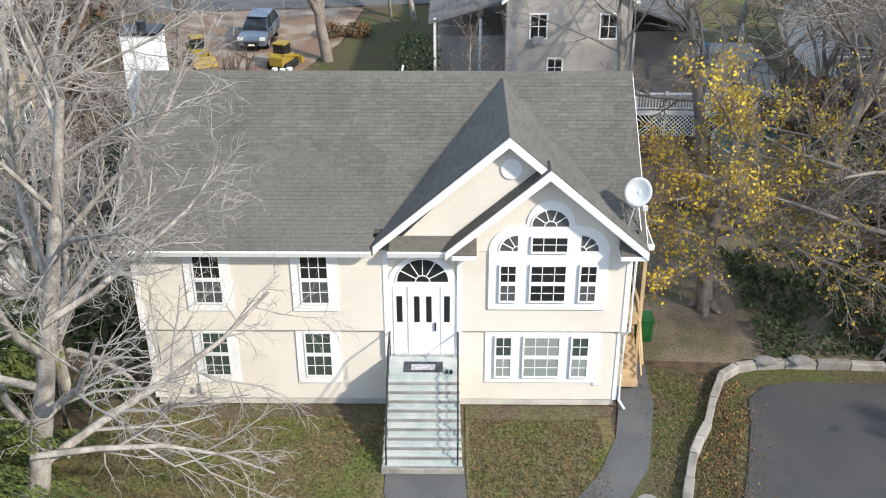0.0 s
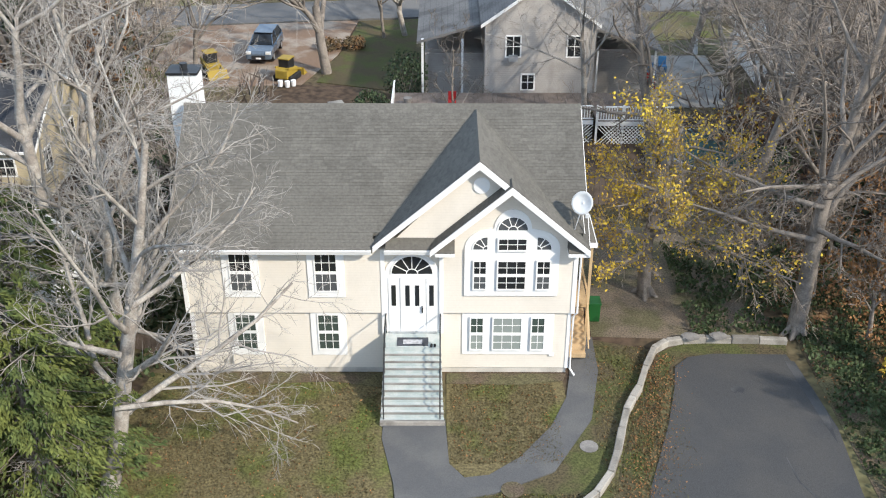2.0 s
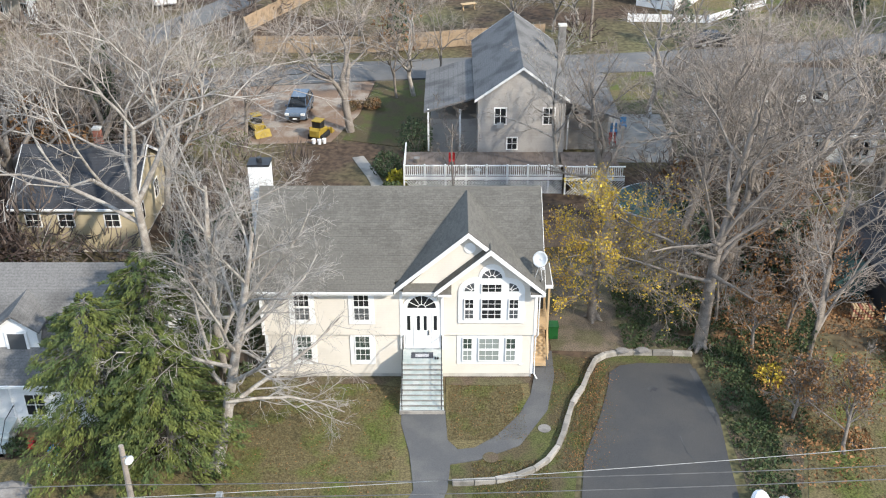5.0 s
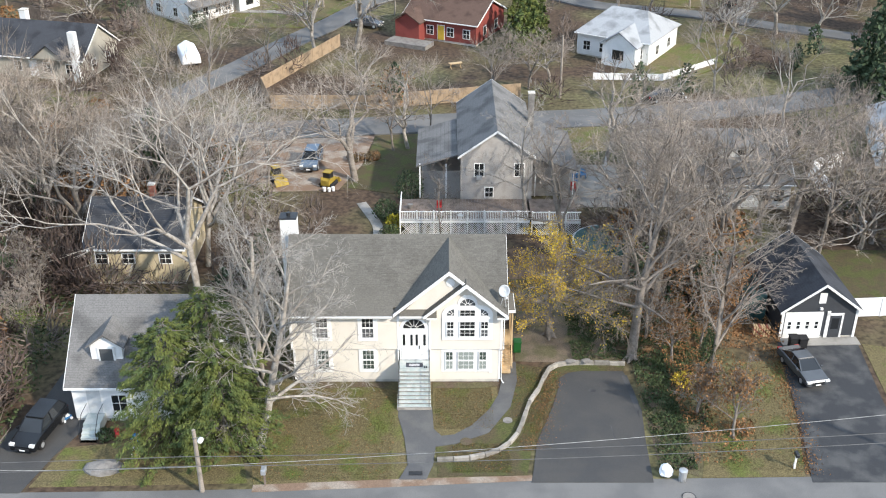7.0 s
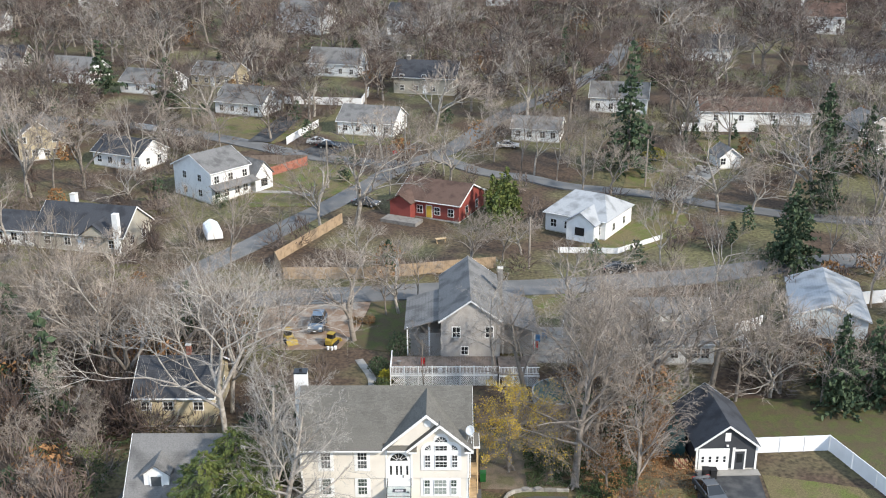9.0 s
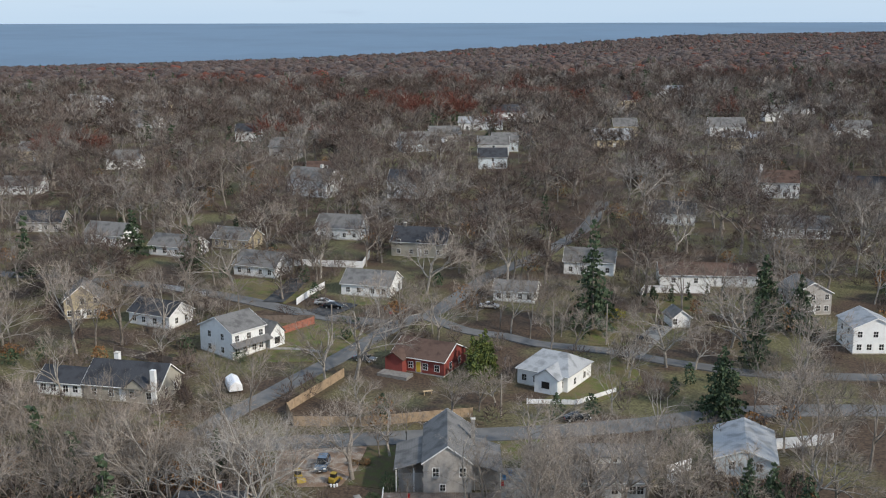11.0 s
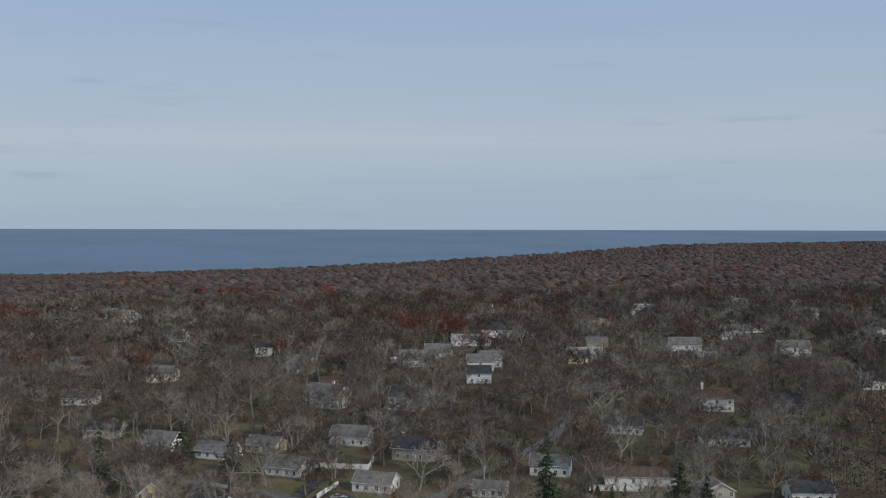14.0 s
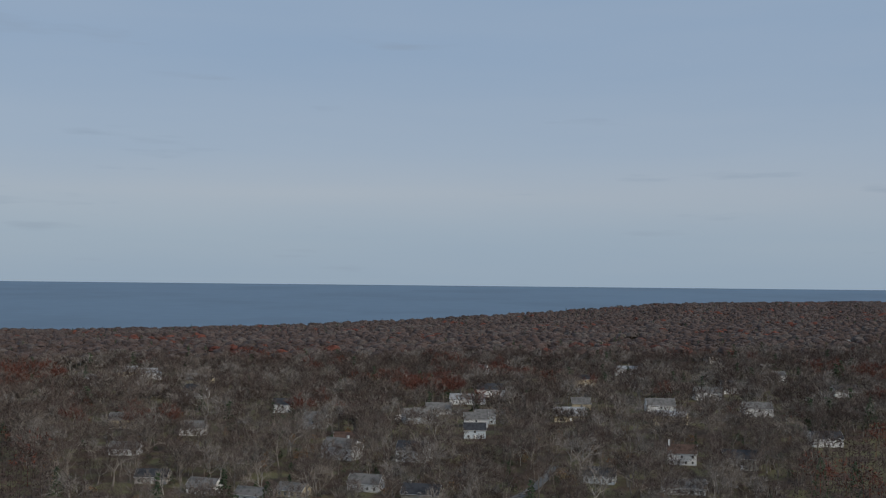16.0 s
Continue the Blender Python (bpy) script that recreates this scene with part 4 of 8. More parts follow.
# ---- neighbouring houses ----
def side_window(parent, face, u, z, w, h, W, D, cols=2, pane="pane", trim=0.1):
    """A framed window on one face of a block W x D: f(ront), b(ack), l(eft), r(ight). u runs along the face."""
    def rect(u0, u1, z0, z1, a, b):
        if face == "f":
            return Mesh().box(u0, u1, -b, -a, z0, z1)
        if face == "b":
            return Mesh().box(u0, u1, D + a, D + b, z0, z1)
        if face == "l":
            return Mesh().box(-W / 2 - b, -W / 2 - a, u0, u1, z0, z1)
        return Mesh().box(W / 2 + a, W / 2 + b, u0, u1, z0, z1)
    win = part("window", rect(u - w / 2 - trim, u + w / 2 + trim, z - trim, z + h + trim, -0.02, 0.04), M["white"], parent)
    part("pane", rect(u - w / 2, u + w / 2, z, z + h / 2 - 0.03, 0.04, 0.046), M[pane], win)
    part("pane", rect(u - w / 2, u + w / 2, z + h / 2 + 0.03, z + h, 0.04, 0.046), M[pane], win)
    if cols > 1:
        g = Mesh()
        for i in range(1, cols):
            c = u - w / 2 + w * i / cols
            r = rect(c - 0.025, c + 0.025, z, z + h, 0.04, 0.06)
            g.add(r.v, r.f)
        part("muntin", g, M["white"], win)
    return win


def house(name, at, turn, W, D, eave, ridge, walls, roof, label, axis="x", windows=(), doors=(), chimney=None, over=0.35, hip=0.0, group=""):
    """A house on its own plot. at: the middle of its front wall; the front faces -y before it is turned. axis: the ridge's run."""
    x, y = at
    z = float(land(x, y))
    h = thing(name, pose(x, y, z, 0, 0, turn), label, "house" if name == "house" else name.replace("_", " "), group)
    body, gables = Mesh().box(-W / 2, W / 2, 0, D, 0.25, eave), []
    t = 0.14
    if axis == "x":
        k = (ridge - eave) / (D / 2)
        if not hip:
            for gx in (-W / 2, W / 2 - 0.12):
                gables.append(Mesh().prism([(0, eave), (D, eave), (D / 2, ridge)], "x", gx, gx + 0.12))
        lo = eave - k * over
        for s in (0, 1):
            ya, yb = (-over, D / 2) if s == 0 else (D + over, D / 2)
            if hip:
                a, b = -W / 2 - over, W / 2 + over
                m = Mesh().add([(a, ya, lo + t), (b, ya, lo + t), (b - hip, yb, ridge + t), (a + hip, yb, ridge + t), (a, ya, lo), (b, ya, lo), (b - hip, yb, ridge), (a + hip, yb, ridge)],
                               [(0, 1, 2, 3), (4, 7, 6, 5), (0, 4, 5, 1), (1, 5, 6, 2), (3, 7, 4, 0)])
            else:
                m = Mesh().prism([(ya, lo), (ya, lo + t), (yb, ridge + t), (yb, ridge)], "x", -W / 2 - over, W / 2 + over)
            part("roof", m, M[roof], h)
            part("gutter", Mesh().box(-W / 2 - over, W / 2 + over, min(ya, ya + (-0.1 if s == 0 else 0.1)), max(ya, ya + (-0.1 if s == 0 else 0.1)), lo - 0.02, lo + t * 0.8), M["white"], h)
        if hip:
            for s in (-1, 1):
                a = s * (W / 2 + over)
                part("roof", Mesh().add([(a, -over, lo + t), (a, D + over, lo + t), (a - s * hip, D / 2, ridge + t), (a, -over, lo), (a, D + over, lo), (a - s * hip, D / 2, ridge)], [(0, 1, 2), (3, 5, 4), (0, 3, 4, 1)]), M[roof], h)
        else:
            for s in (-1, 1):
                xx = s * (W / 2 + over)
                for ya, yb in ((-over, D / 2), (D + over, D / 2)):
                    part("rake_board", Mesh().prism([(ya, lo - 0.08), (ya, lo + t), (yb, ridge + t), (yb, ridge - 0.08)], "x", xx - 0.03, xx + 0.03), M["white"], h)
    else:
        k = (ridge - eave) / (W / 2)
        for gy in (0, D - 0.12):
            gables.append(Mesh().prism([(-W / 2, eave), (W / 2, eave), (0, ridge)], "y", gy, gy + 0.12))
        lo = eave - k * over
        for s in (-1, 1):
            xa = s * (W / 2 + over)
            part("roof", Mesh().prism([(xa, lo), (xa, lo + t), (0, ridge + t), (0, ridge)], "y", -over, D + over), M[roof], h)
        for yy in (-over, D + over):
            for s in (-1, 1):
                xa = s * (W / 2 + over)
                part("rake_board", Mesh().prism([(xa, lo - 0.08), (xa, lo + t), (0, ridge + t), (0, ridge - 0.08)], "y", yy - 0.03, yy + 0.03), M["white"], h)
    part("wall", body, M[walls], h)
    for gm in gables:
        part("gable_wall", gm, M[walls], h)
    part("foundation", Mesh().box(-W / 2 + 0.06, W / 2 - 0.06, 0.06, D - 0.06, -0.5, 0.25), M["concrete"], h)
    for win in windows:
        side_window(h, *win[:5], W, D, *(win[5:]))
    for face, u, z0, w, hh, mat in doors:
        if face == "f":
            d = part("door", Mesh().box(u - w / 2, u + w / 2, -0.06, 0.01, z0, z0 + hh), M[mat], h)
            part("door_frame", Mesh().box(u - w / 2 - 0.1, u + w / 2 + 0.1, -0.035, 0.01, z0 - 0.02, z0 + hh + 0.1), M["white"], d)
        else:
            s = -1 if face == "l" else 1
            part("door", Mesh().box(s * W / 2 - 0.06, s * W / 2 + 0.06, u - w / 2, u + w / 2, z0, z0 + hh), M[mat], h)
    if chimney:
        cx, cy, cz, cw, cm = chimney
        c = part("chimney", Mesh().box(cx - cw / 2, cx + cw / 2, cy - cw / 2, cy + cw / 2, 0.0, cz), M[cm], h)
        part("chimney_cap", Mesh().box(cx - cw / 2 - 0.06, cx + cw / 2 + 0.06, cy - cw / 2 - 0.06, cy + cw / 2 + 0.06, cz, cz + 0.12), M["concrete"], c)
    return h


def row_windows(face, us, z, w=0.9, h=1.2, cols=2, pane="pane"):
    return [(face, u, z, w, h, cols, pane) for u in us]


# cape house with dormer, tan house behind it
cape = house("house", (-18.0, -4.6), 0, 9.2, 9.6, 3.3, 7.5, "white_siding", "shingle_far", "white cape house with grey roof and one dormer",
             windows=row_windows("f", (-1.35, 2.4), 0.95, 1.0, 1.3), doors=[("f", -3.1, 0.75, 0.95, 2.05, "dish")])
dorm = part("dormer", Mesh().box(-3.2, -1.0, 1.2, 4.4, 4.0, 5.7).prism([(-3.2, 5.7), (-1.0, 5.7), (-2.1, 6.5)], "y", 1.2, 4.4), M["white_siding"], cape, "white gabled dormer")
part("dormer_roof", Mesh().prism([(-3.45, 5.5), (-3.45, 5.63), (-2.1, 6.65), (-0.75, 5.63), (-0.75, 5.5), (-2.1, 6.5)], "y", 0.95, 5.2), M["shingle_far"], dorm)
part("window", Mesh().box(-2.7, -1.5, 1.12, 1.2, 4.3, 5.5), M["white"], dorm)
part("pane", Mesh().box(-2.55, -1.65, 1.10, 1.13, 4.42, 5.38), M["pane_screen"], dorm)
stoop = part("stoop", Mesh().box(-3.7, -2.5, -1.3, 0, -0.2, 0.72), M["step_paint"], cape, "grey front stoop with dark rails")
for i in range(4):
    part("step", Mesh().box(-3.7, -2.5, -1.3 - 0.28 * (i + 1), -1.3 - 0.28 * i, -0.2, 0.54 - 0.18 * i), M["step_paint"], stoop)
for x in (-3.68, -2.52):
    part("rail", Mesh().tube([(x, -0.1, 1.6), (x, -1.3, 1.6), (x, -2.35, 0.8), (x, -2.35, 0.0)], 0.025, 5, True), M["black"], stoop)
part("bed", Mesh().box(-2.3, 2.0, -1.9, -0.05, -0.1, 0.06), M["litter"], cape, "bark mulch bed")
house("house", (-23.2, 14.8), 0, 8.2, 8.6, 3.7, 6.3, "tan_siding", "shingle_dark", "tan two-storey house with dark roof behind bare trees",
      windows=row_windows("f", (-2.9, -0.6, 2.6), 2.1, 0.95, 0.9) + row_windows("r", (2, 6), 1.6), chimney=(0.8, 5.0, 7.3, 0.5, "brick"))

# grey house behind with deck
gh = house("house", (8.6, 29.0), 0, 7.0, 14.5, 6.1, 8.6, "grey_siding", "shingle_far", "weathered grey two-storey house with gable and raised deck",
           axis="y", windows=[("f", -1.7, 3.9, 0.85, 1.3, 2), ("f", 2.2, 3.9, 0.85, 1.3, 2), ("f", -0.7, 1.7, 0.75, 0.95, 2)], chimney=(3.9, 9.0, 9.2, 0.6, "stone"), over=0.3)
part("window_unit", Mesh().box(-1.98, -1.42, -0.38, 0.0, 3.65, 4.0), M["metal_pale"], gh, "small window air conditioner")
wing = part("wing", Mesh().box(-7.4, -3.5, 3.0, 10.5, 0, 3.1), M["grey_siding"], gh, "low grey side wing")
part("wing_roof", Mesh().prism([(-7.9, 4.3), (-7.9, 4.45), (-3.5, 5.75), (-3.5, 5.6)], "y", 1.2, 11.0), M["shingle_far"], wing)
for x in (-7.6, -5.0):
    part("porch_post", Mesh().box(x, x + 0.15, 1.3, 1.45, 0.9, 4.6), M["white"], wing)
wing2 = part("wing", Mesh().box(3.5, 7.6, 3.6, 11.5, 0, 3.2), M["grey_siding"], gh, "low grey side wing")
part("wing_roof", Mesh().prism([(3.5, 5.2), (3.5, 5.35), (8.2, 3.75), (8.2, 3.6)], "y", 1.5, 12.0), M["shingle_far"], wing2)
for x in (3.9, 7.7):
    part("porch_post", Mesh().box(x, x + 0.12, 1.6, 1.72, 0.9, 3.7), M["white"], wing2)


def deck():
    d = thing("deck", pose(0, 24.2, float(land(5, 24)), 0, 0, 0), "raised grey deck with white railings and lattice skirt", "deck")
    for x0, x1, y0 in ((-0.7, 11.6, 0.0), (11.8, 16.4, -0.2)):
        for i in range(int((x1 - x0) / 0.3)):
            part("deck_board", Mesh().box(x0 + 0.3 * i, x0 + 0.3 * i + 0.29, y0, 4.7, 1.42, 1.46), M["wood_old"], d)
        part("rim_joist", Mesh().box(x0, x1, y0 - 0.04, y0, 1.2, 1.46), M["white"], d)
        lat = Mesh()
        n = int((x1 - x0) / 0.22)
        for i in range(n):
            u = x0 + (x1 - x0) * i / n
            w = min(1.15, x1 - u)
            lat.bar((u, y0 - 0.02, 0.02), (u + w, y0 - 0.02, 0.02 + w), 0.02, 0.05)
            lat.bar((u + w, y0 - 0.05, 0.02), (u, y0 - 0.05, 0.02 + w), 0.02, 0.05)
        part("lattice", lat, M["white"], d, "white diagonal lattice skirt")
        top = part("rail", Mesh().box(x0, x1, y0 - 0.05, y0 + 0.05, 2.36, 2.43).box(x0, x1, y0 - 0.03, y0 + 0.03, 1.56, 1.62), M["white"], d)
        for i in range(int((x1 - x0) / 1.6) + 1):
            x = x0 + i * 1.6
            part("post", Mesh().box(x - 0.06, x + 0.06, y0 - 0.06, y0 + 0.06, 0, 2.5), M["white"], d)
        for i in range(int((x1 - x0) / 0.16)):
            x = x0 + 0.08 + 0.16 * i
            part("baluster", Mesh().box(x - 0.025, x + 0.025, y0 - 0.02, y0 + 0.02, 1.62, 2.36), M["white"], top)
    side = part("rail", Mesh().box(-0.75, -0.65, 0, 4.4, 2.36, 2.43), M["white"], d)
    for i in range(22):
        part("baluster", Mesh().box(-0.72, -0.68, 0.2 * i, 0.2 * i + 0.05, 1.5, 2.36), M["white"], side)
    # added dark box: its colour imitates the deep shade below the boards
    part("under_shade", Mesh().box(7.4, 9.4, 0.3, 0.5, 0.0, 1.2), M["inside"], d, "dark panel standing in for shade under the deck")
    for nm, at, mt, lab in (("planter", (5.0, 0.4), "white", "small white planter on the deck"), ("planter", (0.2, 2.6), "stone", "grey planter on the deck"), ("chair", (3.0, 2.2), "red", "red deck chair beside the railing")):
        c = thing(nm, pose(at[0], 24.2 + at[1], float(land(5, 24)) + 1.46), lab, nm)
        if nm == "planter":
            part("pot", Mesh().tube([(0, 0, 0), (0, 0, 0.45)], [0.18, 0.28], 10, True), M[mt], c)
        else:
            part("seat", Mesh().box(-0.25, 0.25, -0.25, 0.25, 0.38, 0.44), M[mt], c)
            part("backrest", Mesh().box(-0.25, 0.25, 0.2, 0.27, 0.44, 0.95), M[mt], c)
            for lx in (-0.22, 0.22):
                for ly in (-0.22, 0.22):
                    part("leg", Mesh().box(lx - 0.02, lx + 0.02, ly - 0.02, ly + 0.02, 0, 0.38), M[mt], c)


deck()
# house to the right of it, and the pale blue house further right
rh = house("house", (31.0, 29.5), 0, 13.6, 11.5, 2.9, 6.2, "white_siding", "shingle_far", "low white house with broad grey roof behind trees",
           windows=row_windows("f", (2.0, 4.6, 5.7), 0.9, 0.9, 1.2) + row_windows("f", (-3, -5), 0.9), doors=[("f", 0.0, 0.3, 0.95, 2.05, "white")])
sd = part("dormer", Mesh().box(-3.0, 3.2, 2.6, 5.4, 4.2, 5.7), M["white_siding"], rh, "wide white shed dormer")
part("dormer_roof", Mesh().prism([(2.2, 5.62), (2.2, 5.75), (5.9, 6.35), (5.9, 6.2)], "x", -3.2, 3.4), M["shingle_far"], sd)
for u in (-2.0, 2.2):
    part("window", Mesh().box(u - 0.5, u + 0.5, 2.54, 2.62, 4.75, 5.4), M["white"], sd)
    part("pane", Mesh().box(u - 0.42, u + 0.42, 2.52, 2.56, 4.82, 5.34), M["pane"], sd)
house("house", (54.0, 36.5), -14, 9.0, 13.0, 2.9, 4.6, "blue_siding", "shingle_white", "pale blue house with light grey roof", axis="y",
      windows=row_windows("l", (2.0, 5.5, 9.5), 1.3, 0.9, 1.2) + row_windows("f", (-2, 2), 1.3))


def garage():
    g = house("garage", (33.2, 6.0), 2, 6.0, 8.6, 2.75, 5.0, "dark_siding", "shingle_dark", "charcoal garage with white doors and dark hipped roof", axis="y", over=0.3)
    d = part("garage_door", Mesh().box(-2.75, 0.25, -0.05, 0.02, 0.0, 2.5), M["white"], g, "white carriage garage doors")
    for i in range(4):
        x = -2.35 + 0.72 * i
        for zz in (1.0, 1.35):
            part("pane", Mesh().box(x - 0.12, x + 0.12, -0.062, -0.04, zz, zz + 0.27), M["pane"], d)
    sdoor = part("door", Mesh().box(0.85, 1.75, -0.05, 0.02, 0.0, 2.1), M["dark_siding"], g)
    part("door_frame", Mesh().box(0.55, 0.82, -0.06, 0.02, 0.0, 2.55).box(1.78, 1.92, -0.06, 0.02, 0.0, 2.3).box(0.55, 1.92, -0.06, 0.02, 2.15, 2.35), M["white"], sdoor)
    part("pane", Mesh().box(1.0, 1.6, -0.065, -0.04, 0.9, 1.9), M["pane"], sdoor)
    part("gable_vent", Mesh().box(-0.3, 0.25, -0.06, 0.02, 3.3, 4.2), M["white"], g)
    for x in (-2.94, 2.94):
        part("corner_board", Mesh().box(x - 0.1, x + 0.1, -0.05, 0.06, 0, 2.7), M["white"], g)
    part("apron", Mesh().box(-3.0, 3.2, -1.1, 0, -0.1, 0.12), M["concrete_walk"], g, "concrete apron")
    part("lamp", Mesh().box(-0.12, 0.08, -0.2, 0, 2.75, 2.9), M["white"], g)
    shed = thing("tarpaulin", pose(28.6, 8.5, -0.15), "dark green tarpaulin draped over a lean-to", "tarpaulin")
    part("cover", Mesh().prism([(-1.2, 0.0), (-0.9, 1.3), (1.1, 2.5), (1.2, 0.0)], "y", 0, 4.5), M["green"], shed, bevel=0.06)
    for i, (bx, by) in enumerate(((30.9, 4.6), (31.6, 4.5))):
        b = thing("trash_bin", pose(bx, by, -0.1), "black wheeled bin beside the garage", "bin", "bins by the garage")
        part("body", Mesh().prism([(-0.28, 0.1), (0.28, 0.1), (0.34, 1.0), (-0.34, 1.0)], "x", -0.3, 0.3), M["rubber"], b)
        part("lid", Mesh().box(-0.34, 0.34, -0.38, 0.38, 1.0, 1.07), M["rubber"], b)
    w = thing("firewood_stack", pose(28.9, 6.2, -0.15), "small stack of split firewood", "firewood")
    rng = random.Random(3)
    for i in range(7):
        for j in range(5):
            part("log", Mesh().tube([(0.2 * i - 0.6, 0, 0.12 + 0.19 * j), (0.2 * i - 0.6 + rng.uniform(-0.03, 0.03), 0.5, 0.12 + 0.19 * j)], 0.09, 6, True), M["wood_new"] if (i + j) % 3 else M["brick"], w)


garage()

